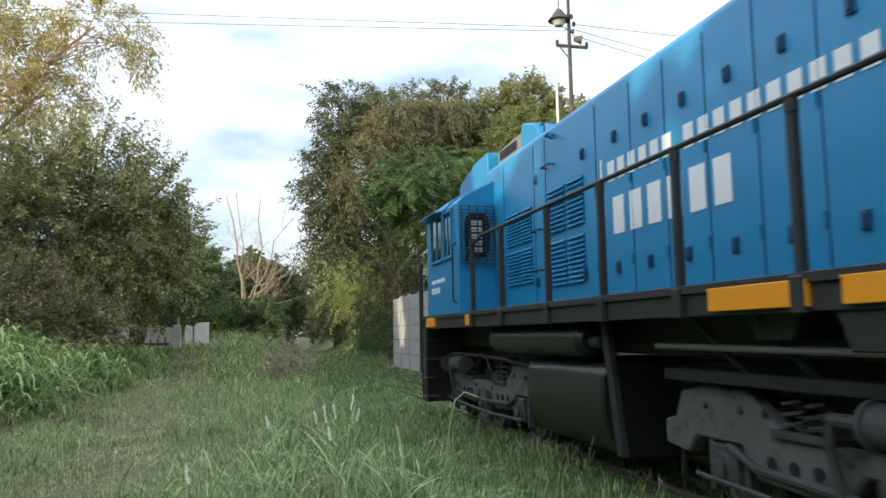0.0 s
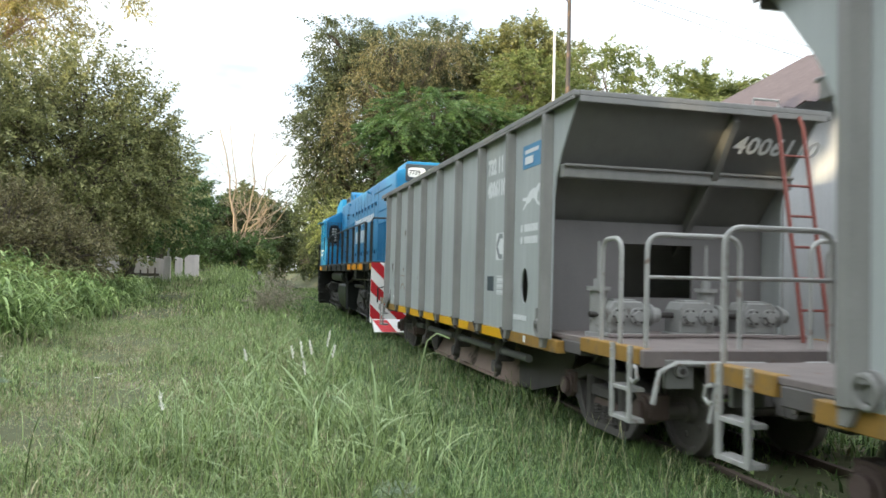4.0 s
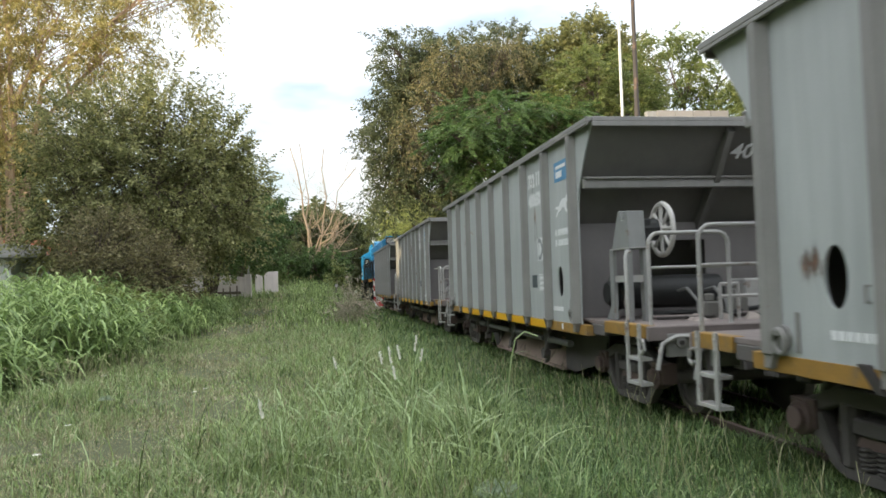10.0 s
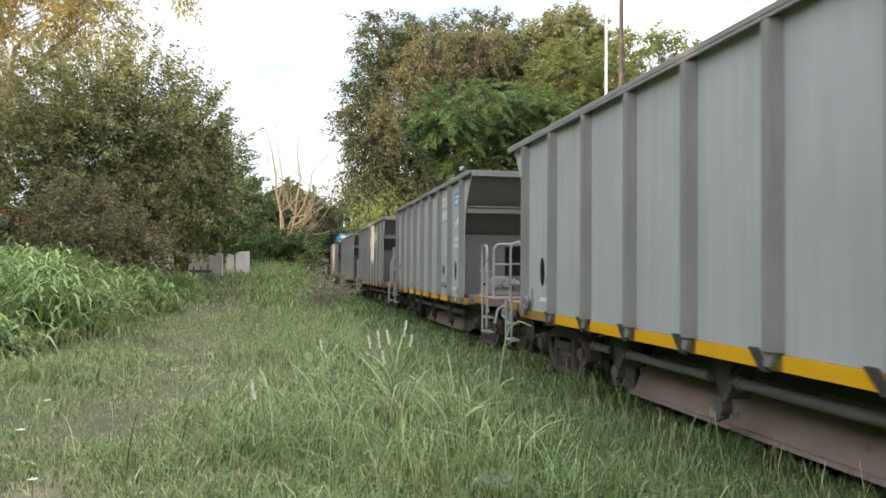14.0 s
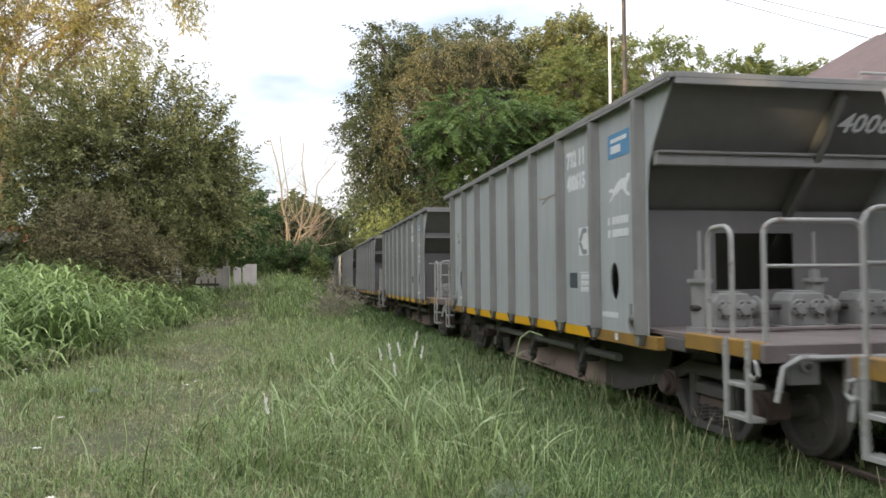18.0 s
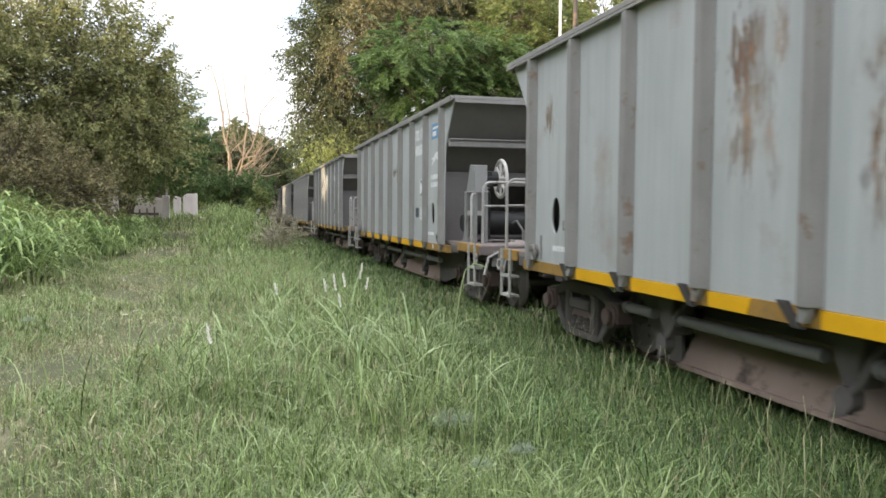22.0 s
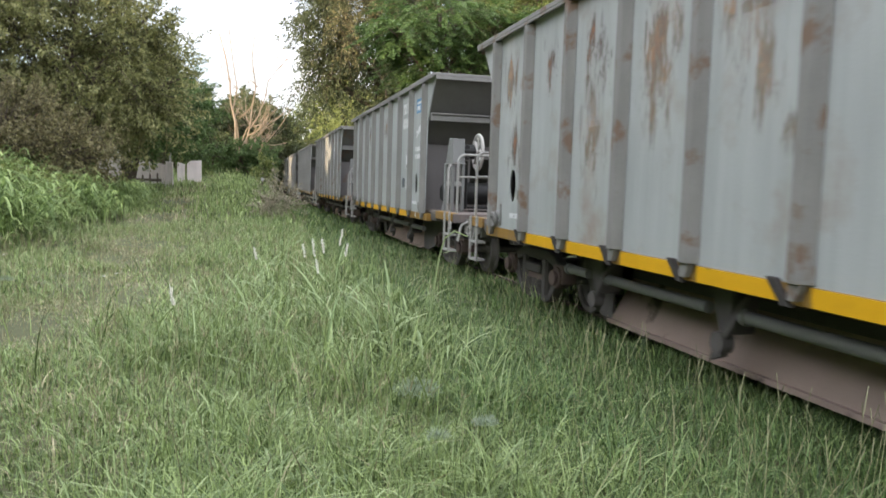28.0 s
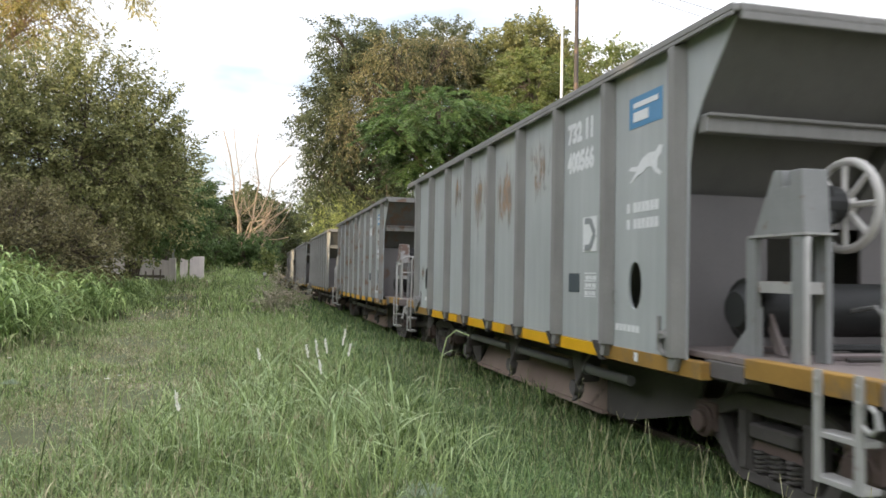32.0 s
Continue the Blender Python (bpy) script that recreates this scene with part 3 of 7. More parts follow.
def u_rail(p, q, h, r=0.022, round_=0.12):
    """An upside-down U of round bar between the feet p and q."""
    p, q, up = Vector(p), Vector(q), Vector((0, 0, h))
    d = (q - p).normalized()
    pts = [p, p + up - Vector((0, 0, round_))]
    for i in range(1, 5):
        a = 1.5708 * i / 4
        pts.append(p + up - Vector((0, 0, round_ * (1 - math.sin(a)))) + d * round_ * (1 - math.cos(a)))
    for i in range(0, 4):
        a = 1.5708 * i / 4
        pts.append(q + up - Vector((0, 0, round_ * (1 - math.cos(a)))) - d * round_ * (1 - math.sin(a)))
    pts += [q + up - Vector((0, 0, round_)), q]
    return Shape().tube(pts, r, 8)


def wheelset(parent, y, r, gauge=1.0, name="wheelset"):
    s = Shape()
    s.cyl((-0.85, 0, 0), (0.85, 0, 0), 0.07, 10)
    for e in (-1, 1):
        a = e * (gauge / 2 - 0.02)
        prof = [(a, r + 0.025), (a + e * 0.03, r + 0.02), (a + e * 0.04, r), (a + e * 0.13, r - 0.008), (a + e * 0.13, r - 0.06), (a + e * 0.09, r - 0.08), (a + e * 0.07, 0.12), (a + e * 0.13, 0.10), (a + e * 0.13, 0.0)]
        n = 28
        vs = [(x, rr * math.cos(6.28318 * i / n), rr * math.sin(6.28318 * i / n)) for x, rr in prof for i in range(n)]
        s.add(vs, [(k * n + i, k * n + (i + 1) % n, (k + 1) * n + (i + 1) % n, (k + 1) * n + i) for k in range(len(prof) - 1) for i in range(n)])
        s.cyl((a, 0, 0), (a + e * 0.01, 0, 0), r, n)
        for i in range(6):
            t = 6.28318 * i / 6
            s.cyl((a + e * 0.085, 0.22 * math.cos(t), 0.22 * math.sin(t)), (a + e * 0.10, 0.22 * math.cos(t), 0.22 * math.sin(t)), 0.03, 6)
    return part(name, s, M_STEEL, parent, smooth=True, at=(0, y, 0))


WHEEL_R = 0.40
AXLE_Z = RAIL_Z + WHEEL_R


def wagon_bogie(parent, y):
    bg = Shape()
    bg.box(-0.75, -0.16, 0.48, 0.75, 0.16, 0.66)
    bg.box(-0.3, -0.3, 0.62, 0.3, 0.3, 0.72)
    bogie = part("bogie", bg, M_UNDER, parent, bevel=0.02, at=(0, y, 0))
    for e in (-1, 1):
        f = Shape()
        x = e * 0.93
        # cast side frame: an arched top member, a dipped bottom member, columns and pedestal arms that leave the windows open
        frame_pieces = [[(-0.95, 0.62), (-0.70, 0.70), (-0.44, 0.79), (0.44, 0.79), (0.70, 0.70), (0.95, 0.62), (0.95, 0.54), (0.72, 0.57), (0.44, 0.66), (-0.44, 0.66), (-0.72, 0.57), (-0.95, 0.54)],
                        [(-0.40, 0.15), (0.40, 0.15), (0.44, 0.24), (-0.44, 0.24)]]
        for q in (-1, 1):
            frame_pieces += [[(q * 0.40, 0.15), (q * 0.52, 0.20), (q * 0.70, 0.38), (q * 0.93, 0.42), (q * 0.93, 0.55), (q * 0.66, 0.58), (q * 0.56, 0.40), (q * 0.44, 0.24)],
                             [(q * 0.28, 0.22), (q * 0.42, 0.22), (q * 0.42, 0.70), (q * 0.28, 0.70)]]
        for poly in frame_pieces:
            f.prism(poly, "x", x - 0.06, x + 0.06)
        for q in (-1, 1):
            f.prism([(q * 0.30, 0.24), (q * 0.40, 0.24), (q * 0.40, 0.68), (q * 0.30, 0.68)], "x", x - 0.085, x + 0.085)
        part("side_frame", f, M_TRUCK, bogie, bevel=0.012)
        sp = Shape()
        for k in (-0.17, 0.0, 0.17):
            pts = [(x + 0.03 * e + 0.055 * math.cos(i * 0.9), k + 0.055 * math.sin(i * 0.9), 0.25 + 0.16 * i / 34) for i in range(35)]
            sp.tube(pts, 0.014, 5)
        part("spring", sp, M_TRUCK, bogie)
        part("bolster_end", Shape().box(x - 0.10, -0.26, 0.49, x + 0.10, 0.26, 0.60), M_TRUCK, bogie, bevel=0.015)
        part("friction_wedge", Shape().prism([(-0.28, 0.40), (0.28, 0.40), (0.22, 0.485), (-0.22, 0.485)], "x", x - 0.06, x + 0.085), M_CAP, bogie, bevel=0.008)
        for a in (-0.82, 0.82):
            c = Shape()
            c.cyl((x - e * 0.02, a, AXLE_Z + 0.01), (x + e * 0.12, a, AXLE_Z + 0.01), 0.13, 14)
            c.cyl((x + e * 0.12, a, AXLE_Z + 0.01), (x + e * 0.17, a, AXLE_Z + 0.01), 0.09, 14)
            c.box(x - 0.09, a - 0.14, AXLE_Z - 0.06, x + 0.09, a + 0.14, AXLE_Z + 0.16)
            part("axle_box", c, M_CAP, bogie, "brown-capped axle box", bevel=0.008)
    for a in (-0.82, 0.82):
        w = wheelset(bogie, a, WHEEL_R)
        w.location.z = AXLE_Z
        WHEELS.append(w)
    return bogie


WHEELS = []
DOG = [(0.0, .40), (.10, .47), (.30, .45), (.42, .62), (.62, .72), (.80, .70), (.90, .84), (1.0, .80), (.96, .62), (.86, .52), (.84, .30), (.98, .16), (.95, .10), (.80, .20),
       (.70, .36), (.56, .38), (.44, .26), (.30, .24), (.14, .08), (.04, .05), (.16, .20), (.24, .32), (.10, .36)]


def side_decal(name, w, poly, mat, y, z, sy, sz, label=""):
    s = Shape()
    s.prism([(y - px * sy, z + pz * sz) for px, pz in poly], "x", -HW - 0.004, -HW + 0.002)
    return part(name, s, mat, w, label)


SQUARE = [(0, 0), (1, 0), (1, 1), (0, 1)]


def hopper_wagon(label, brake_wheel, numbers, end_number, ladder_rust, dirt, marks=(), worn=()):
    w = thing("hopper_wagon", label, "freight wagon", "hopper wagons of the train")
    for sgn in (-1, 1):
        part("side_panel", side_shape(sgn).mesh("side_panel", M_GREY, weld=True), M_GREY, w)
        rib = None
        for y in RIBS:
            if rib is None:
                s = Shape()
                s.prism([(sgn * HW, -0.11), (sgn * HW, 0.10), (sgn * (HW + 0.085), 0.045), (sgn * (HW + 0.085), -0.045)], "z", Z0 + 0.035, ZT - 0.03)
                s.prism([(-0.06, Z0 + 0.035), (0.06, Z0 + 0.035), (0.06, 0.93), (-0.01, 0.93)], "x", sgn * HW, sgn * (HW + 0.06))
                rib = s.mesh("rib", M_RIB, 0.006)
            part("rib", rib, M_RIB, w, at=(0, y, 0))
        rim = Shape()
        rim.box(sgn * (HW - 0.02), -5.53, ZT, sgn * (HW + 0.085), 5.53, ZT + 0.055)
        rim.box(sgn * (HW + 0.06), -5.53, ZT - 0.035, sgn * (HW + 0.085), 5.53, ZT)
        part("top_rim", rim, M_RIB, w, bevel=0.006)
        sill = Shape()
        sill.box(sgn * (HW - 0.10), -5.05, 0.90, sgn * (HW + 0.004), 5.05, 1.03)
        part("side_sill", sill, M_DIRTYEL, w, bevel=0.006)
        patch = Shape()
        patch.prism([(0.15, 0.908), (1.09, 0.908), (1.09, 1.022), (0.29, 1.022)], "x", sgn * (HW + 0.012), sgn * (HW - 0.01))
        patch = patch.mesh("yellow_band", M_YELLOW)
        # slanted rib feet, near-black to paint the shade on their underside
        foot = Shape().prism([(0.05, 0.885), (0.14, 0.885), (0.30, 1.05), (0.20, 1.05)], "x", sgn * (HW + 0.035), sgn * (HW - 0.01)).mesh("rib_foot", M_FOOT, 0.004)
        for y in RIBS[1:-1]:
            part("rib_foot", foot, M_FOOT, w, at=(0, y, 0))
        for i, y in enumerate(RIBS[1:-2]):
            if i + 1 in worn and sgn < 0:
                stub = Shape().prism([(0.62, 0.908), (1.09, 0.908), (1.09, 1.022), (0.58, 1.022)], "x", sgn * (HW + 0.012), sgn * (HW - 0.01))
                part("yellow_band", stub, M_YELLOW, w, "half-worn yellow reflective band", at=(0, y - 1.1875, 0))
            else:
                part("yellow_band", patch, M_YELLOW, w, "bright yellow reflective band", at=(0, y - 1.1875, 0))
    for e in (-1, 1):
        p = Shape()
        p.box(-HW - 0.02, e * 5.44, ZT, HW + 0.02, e * 5.55, ZT + 0.055)
        p.box(-HW - 0.02, e * 5.53, ZT - 0.06, HW + 0.02, e * 5.55, ZT)
        part("end_rim", p, M_RIB, w, bevel=0.006)
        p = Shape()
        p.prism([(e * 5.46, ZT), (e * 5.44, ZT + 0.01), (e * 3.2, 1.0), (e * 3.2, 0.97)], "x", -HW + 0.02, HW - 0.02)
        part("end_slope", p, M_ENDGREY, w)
        p = Shape()
        p.box(-HW + 0.03, e * 4.96, 2.72, HW - 0.03, e * 5.07, 2.85)
        p.box(-HW + 0.03, e * 4.84, 2.83, HW - 0.03, e * 5.11, 2.86)
        part("end_beam", p, M_RIB, w, bevel=0.008)
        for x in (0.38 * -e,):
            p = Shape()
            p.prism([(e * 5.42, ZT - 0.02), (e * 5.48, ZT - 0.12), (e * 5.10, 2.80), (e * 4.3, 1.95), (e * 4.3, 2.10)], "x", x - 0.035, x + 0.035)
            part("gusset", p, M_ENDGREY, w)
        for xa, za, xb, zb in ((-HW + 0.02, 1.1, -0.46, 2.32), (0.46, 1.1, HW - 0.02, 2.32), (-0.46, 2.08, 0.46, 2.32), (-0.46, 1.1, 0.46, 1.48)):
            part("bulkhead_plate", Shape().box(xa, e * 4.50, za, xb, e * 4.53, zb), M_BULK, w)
        p = Shape()
        p.box(-1.31, e * 4.5, 1.05, 1.31, e * (PLAT[e] - 0.02), 1.10)
        part("platform", p, M_DECK, w, "worn brown deck plate", bevel=0.006)
        end = PLAT[e]
        part("headstock", Shape().box(-1.33, e * (end - 0.04), 0.95, 1.33, e * (end + 0.02), 1.095).box(-0.62, e * (end - 0.05), 0.72, 0.62, e * (end + 0.015), 0.96), M_DECK, w, "rust-brown pressed headstock", bevel=0.008)
        for x in (-1.0, 1.0):
            pad = Shape().box(x - 0.13, e * (end - 0.02), 0.78, x + 0.13, e * (end + 0.035), 1.02)
            pad.cyl((x, e * (end + 0.03), 0.93), (x, e * (end + 0.075), 0.93), 0.055, 14)
            part("bar_bracket", pad, M_RIB, w, bevel=0.006)
            part("bracket_pin", Shape().cyl((x, e * (end + 0.07), 0.93), (x, e * (end + 0.095), 0.93), 0.025, 10), M_FOOT, w)
        for sgn in (-1, 1):
            part("platform_edge", Shape().box(sgn * 1.22, e * 5.47, 0.97, sgn * 1.335, e * (end - 0.05), 1.105), M_DIRTYEL, w, "scuffed yellow platform edge", bevel=0.006)
            part("edge_bracket", Shape().box(sgn * 1.05, e * 4.98, 0.92, sgn * 1.32, e * 5.44, 1.05), M_UNDER, w, bevel=0.01)
            if e < 0 and not brake_wheel:
                part("handrail", u_rail((sgn * 1.25, e * 5.76, 1.1), (sgn * 1.25, e * 6.14, 1.1), 0.95), M_HAND, w, smooth=True)
            elif e < 0 and sgn < 0:
                part("grab_handle", Shape().tube([(-1.25, -5.98, 1.12), (-1.25, -5.98, 1.84), (-1.22, -5.95, 1.90), (-1.15, -5.86, 1.90)], 0.02, 7), M_HAND, w, smooth=True)
            part("handrail", u_rail((sgn * 1.25, e * (end - 0.08), 1.1), (sgn * 0.36, e * (end - 0.08), 1.1), 0.96), M_HAND, w, smooth=True)
            part("rail_bar", Shape().cyl((sgn * 1.25, e * (end - 0.08), 1.70), (sgn * 0.36, e * (end - 0.08), 1.70), 0.016, 8), M_HAND, w, smooth=True)
            y0 = 6.16 if e < 0 else 5.68
            for y in (y0, y0 + 0.32):
                st = Shape().box(sgn * 1.335, e * y, 0.47, sgn * 1.36, e * (y + 0.055), 1.12)
                for z in (0.97, 1.06):
                    st.cyl((sgn * 1.36, e * (y + 0.028), z), (sgn * 1.372, e * (y + 0.028), z), 0.014, 8)
                part("step_hanger", st, M_HAND, w)
            for z in (0.47, 0.73):
                part("step_tread", Shape().box(sgn * 1.22, e * y0, z, sgn * 1.355, e * (y0 + 0.375), z + 0.035), M_HAND, w, bevel=0.004)
            part("uncoupling_bar", Shape().tube([(sgn * 0.2, e * (end + 0.05), 0.98), (sgn * 1.05, e * (end + 0.06), 0.99), (sgn * 1.20, e * (end + 0.06), 0.92), (sgn * 1.26, e * (end + 0.06), 0.66)], 0.024, 7), M_HAND, w, smooth=True)
            part("rope_hook", Shape().tube([(sgn * 1.34, e * (end - 0.10), 0.96), (sgn * 1.36, e * (end - 0.04), 0.94), (sgn * 1.36, e * (end - 0.02), 0.86), (sgn * 1.36, e * (end - 0.08), 0.82), (sgn * 1.36, e * (end - 0.13), 0.85)], 0.016, 6), M_HAND, w, smooth=True)
        p = Shape()
        p.box(-0.30, e * (end - 0.2), 0.60, 0.30, e * (end + 0.04), 0.86)
        p.box(-0.11, e * (end - 0.3), 0.64, 0.11, e * 6.80, 0.84)
        p.box(-0.14, e * 6.78, 0.55, 0.14, e * 6.90, 0.92)
        part("coupler", p, M_UNDER, w, bevel=0.02)
        part("brake_hose", Shape().tube([(0.25, e * end, 0.85), (0.30, e * (end + 0.12), 0.75), (0.2, e * 6.85, 0.5), (0.06, e * 6.9, 0.55)], 0.022, 7), M_BLACK, w, smooth=True)
        wagon_bogie(w, 4.23 if e > 0 else -5.34)
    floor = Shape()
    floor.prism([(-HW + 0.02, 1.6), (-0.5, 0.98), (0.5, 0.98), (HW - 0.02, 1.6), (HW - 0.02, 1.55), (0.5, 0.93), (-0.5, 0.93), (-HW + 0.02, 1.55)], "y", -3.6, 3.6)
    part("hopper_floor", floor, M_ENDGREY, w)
    sillb = Shape()
    sillb.box(-0.18, -6.5, 0.66, 0.18, 6.5, 1.03)
    part("centre_sill", sillb, M_UNDER, w, bevel=0.01)
    for sgn in (-1, 1):
        part("hopper_apron", Shape().prism([(sgn * 0.60, 0.64), (sgn * 0.84, 0.20), (sgn * 0.82, 0.19), (sgn * 0.58, 0.63)], "y", -2.35, 2.35), M_CHUTE, w, "dull brown sheet under the hopper")
        part("apron_flange", Shape().box(sgn * 0.80, -2.35, 0.175, sgn * 0.88, 2.35, 0.215), M_CHUTE, w)
        for e in (-1, 1):
            outline = [(2.36, 0.20), (2.36, 0.88), (3.15, 0.88), (3.0, 0.52), (2.62, 0.20)] if e > 0 else [(-2.36, 0.20), (-2.36, 0.88), (-4.25, 0.88), (-4.05, 0.46), (-2.85, 0.20)]
            part("apron_end", Shape().prism(outline, "x", sgn * 0.79, sgn * 0.82), M_UNDER, w)
        part("skirt", Shape().prism([(-2.36, 0.88), (2.36, 0.88), (2.36, 0.62), (-2.36, 0.62)], "x", sgn * 0.58, sgn * 0.60), M_UNDER, w)
        for y in (-2.12, 0.06, 2.25):
            part("pipe_bracket", Shape().prism([(y - 0.15, 0.90), (y + 0.15, 0.90), (y + 0.10, 0.66), (y + 0.02, 0.50), (y - 0.10, 0.50)], "x", sgn * 0.84, sgn * 1.08), M_UNDER, w, bevel=0.015)
            part("lever_boss", Shape().cyl((sgn * 1.05, y - 0.06, 0.44), (sgn * 1.15, y - 0.06, 0.44), 0.085, 12), M_UNDER, w, smooth=True)
            part("door_lever", Shape().tube([(sgn * 1.12, y - 0.06, 0.44), (sgn * 1.12, y - 0.18, 0.56), (sgn * 1.10, y - 0.24, 0.70), (sgn * 1.02, y - 0.26, 0.82)], 0.03, 6), M_UNDER, w, smooth=True)
            part("lever_claw", Shape().prism([(y - 0.10, 0.48), (y + 0.10, 0.36), (y + 0.14, 0.26), (y - 0.02, 0.32)], "x", sgn * 1.02, sgn * 1.07), M_UNDER, w)
        for a, b2 in ((-3.35, -2.35), (-1.95, -0.20), (0.25, 2.05), (2.45, 2.98)):
            part("operating_pipe", Shape().cyl((sgn * 1.06, a, 0.665), (sgn * 1.06, b2, 0.665), 0.05, 12), M_PIPE, w, smooth=True)
            part("pipe_collar", Shape().cyl((sgn * 1.06, b2 - 0.05, 0.665), (sgn * 1.06, b2, 0.665), 0.065, 12), M_PIPE, w, smooth=True)
    # towing rings on the lower corners
    for e in (-1, 1):
        r = Shape().cyl((-HW - 0.03, e * 4.62, 1.16), (-HW, e * 4.62, 1.16), 0.085, 14)
        r.tube([(-HW - 0.05 - 0.012 * math.sin(a * 0.5236), e * 4.62 + 0.075 * math.cos(a * 0.5236), 1.13 + 0.085 * math.sin(a * 0.5236)) for a in range(13)], 0.02, 7)
        r.cyl((-HW - 0.075, e * 4.62, 1.20), (-HW - 0.02, e * 4.62, 1.20), 0.03, 10)
        part("towing_eye", r, M_RIB, w, "worn cast towing eye", smooth=True)
        part("corner_hasp", Shape().box(-HW - 0.012, e * 4.44, 1.06, -HW, e * 4.49, 1.34), M_RIB, w, bevel=0.003)
        h = Shape().tube([(-HW - 0.02, e * 3.72, 1.42), (-HW - 0.05, e * 3.72, 1.42), (-HW - 0.05, e * 3.72, 1.52), (-HW - 0.02, e * 3.72, 1.52)], 0.01, 6)
        part("card_holder", h, M_RIB, w)
    # stencils
    side_decal("blue_sign", w, SQUARE, M_SIGNBLUE, -3.93, 2.93, 0.56, 0.27, "blue operator panel")
    for a, z, wd, hh in ((0.08, 0.17, 0.42, 0.045), (0.08, 0.05, 0.26, 0.085)):
        s = Shape()
        s.prism([(-3.93 - a - px * wd, 2.93 + z + pz * hh) for px, pz in SQUARE], "x", -HW - 0.008, -HW)
        part("sign_bar", s, M_WHITE, w)
    side_decal("running_animal_logo", w, DOG, M_WHITE, -3.92, 2.44, 0.58, 0.34, "white running animal silhouette")
    for z, n in ((2.20, 6), (2.06, 6)):
        side_decal("stencil_bar", w, SQUARE, M_WHITE, -3.90, z, 0.05, 0.085)
        for i in range(n):
            side_decal("stencil_bar", w, SQUARE, M_WHITE, -4.02 - 0.072 * i, z, 0.055, 0.085)
    emblem = side_decal("square_emblem", w, SQUARE, M_WHITE, -2.98, 1.89, 0.31, 0.34, "white square emblem")
    flip = numbers[1] in ("4006110", "400657", "400615")
    for ya, za, yb, zb in ((0.05, 0.30, 0.17, 0.30), (0.17, 0.30, 0.27, 0.17), (0.27, 0.17, 0.17, 0.04), (0.17, 0.04, 0.05, 0.04)):
        if flip:
            ya, yb = 0.31 - ya, 0.31 - yb
        d = Vector((yb - ya, zb - za)).normalized() * 0.03
        quad = [(-2.98 - ya + d.y, 1.89 + za + d.x), (-2.98 - yb + d.y, 1.89 + zb + d.x), (-2.98 - yb - d.y, 1.89 + zb - d.x), (-2.98 - ya - d.y, 1.89 + za - d.x)]
        part("emblem_line", Shape().prism(quad, "x", -HW - 0.008, -HW - 0.002), M_EMBLEM, emblem)
    side_decal("dark_patch", w, SQUARE, M_DARKMARK, -2.64, 1.49, 0.26, 0.19)
    for z in (1.45, 1.525, 1.60, 1.675):
        side_decal("table_line", w, SQUARE, M_WHITE, -3.02, z, 0.26, 0.012)
    for k, z in enumerate((1.468, 1.543, 1.618)):
        for a, b in ((0.01, 0.07), (0.10, 0.05), (0.17, 0.08)):
            side_decal("small_print_bar", w, SQUARE, M_WHITE, -3.02 - a - 0.01 * k, z, b, 0.04)
    side_decal("sill_mark", w, SQUARE, M_WHITE, -4.06, 0.935, 0.06, 0.075).location.x = -0.006
    for k in range(6):
        side_decal("stencil_bar", w, SQUARE, M_WHITE, -3.70 - 0.075 * k, 1.175, 0.055, 0.06)
        side_decal("stencil_bar", w, SQUARE, M_WHITE, 4.12 - 0.075 * k, 1.175, 0.055, 0.06)
    lettering("wagon_number", numbers[0], 0.27, M_WHITE, w, Matrix.Translation((-HW - 0.003, -2.58, 3.02)) @ SIDE, 0.85, 0.05)
    lettering("wagon_number", numbers[1], 0.27, M_WHITE, w, Matrix.Translation((-HW - 0.003, -2.58, 2.72)) @ SIDE, 0.78, 0.05)
    lettering("end_number", end_number, 0.30, M_WHITE, w, Matrix.Translation((0.47, -5.235, 3.06)) @ Matrix.Rotation(radians(0), 4, "Z") @ REAR @ Matrix.Rotation(radians(42.5), 4, "X"), 1.0, 0.02)
    # ladder at the far corner of each end
    for e in (-1, 1):
        for x in (0.78, 1.08):
            part("ladder_rail", Shape().tube([(x - 0.02, e * 5.56, 3.42), (x - 0.02, e * 5.62, 3.30), (x, e * 6.0, 1.1)], 0.022, 7), M_LADDER if ladder_rust else M_HAND, w, smooth=True)
        for k in range(6):
            f = (k + 1) / 7.0
            z, y = 3.30 - 2.2 * f, 5.62 + 0.38 * f
            part("rung", Shape().cyl((0.77, e * y, z), (1.08, e * y, z), 0.013, 7), M_LADDER if ladder_rust else M_HAND, w)
    hp = Shape().tube([(0.55, -5.5, ZT + 0.05), (0.55, -5.5, ZT + 0.13), (0.85, -5.5, ZT + 0.13), (0.85, -5.5, ZT + 0.05)], 0.014, 6)
    part("rim_grip", hp, M_HAND, w)
    if brake_wheel:
        cab = Shape()
        cab.prism([(-5.28, 1.95), (-5.80, 1.95), (-5.77, 2.37), (-5.66, 2.37), (-5.66, 2.27), (-5.58, 2.27), (-5.58, 2.38), (-5.50, 2.39)], "x", -1.13, -0.92)
        part("brake_cabinet", cab, M_HOOD if dirt > 0.68 else M_STAND, w, "rust-blotched folded sheet hood" if dirt > 0.68 else "folded grey sheet hood", bevel=0.006)
        part("cabinet_flange", Shape().box(-1.15, -5.83, 1.935, -0.90, -5.25, 1.952), M_HAND, w)
        for x, y in ((-1.14, -5.80), (-0.96, -5.80), (-1.14, -5.32)):
            part("brake_stand_leg", Shape().box(x, y, 1.1, x + 0.05, y + 0.11, 1.935), M_STAND, w, bevel=0.004)
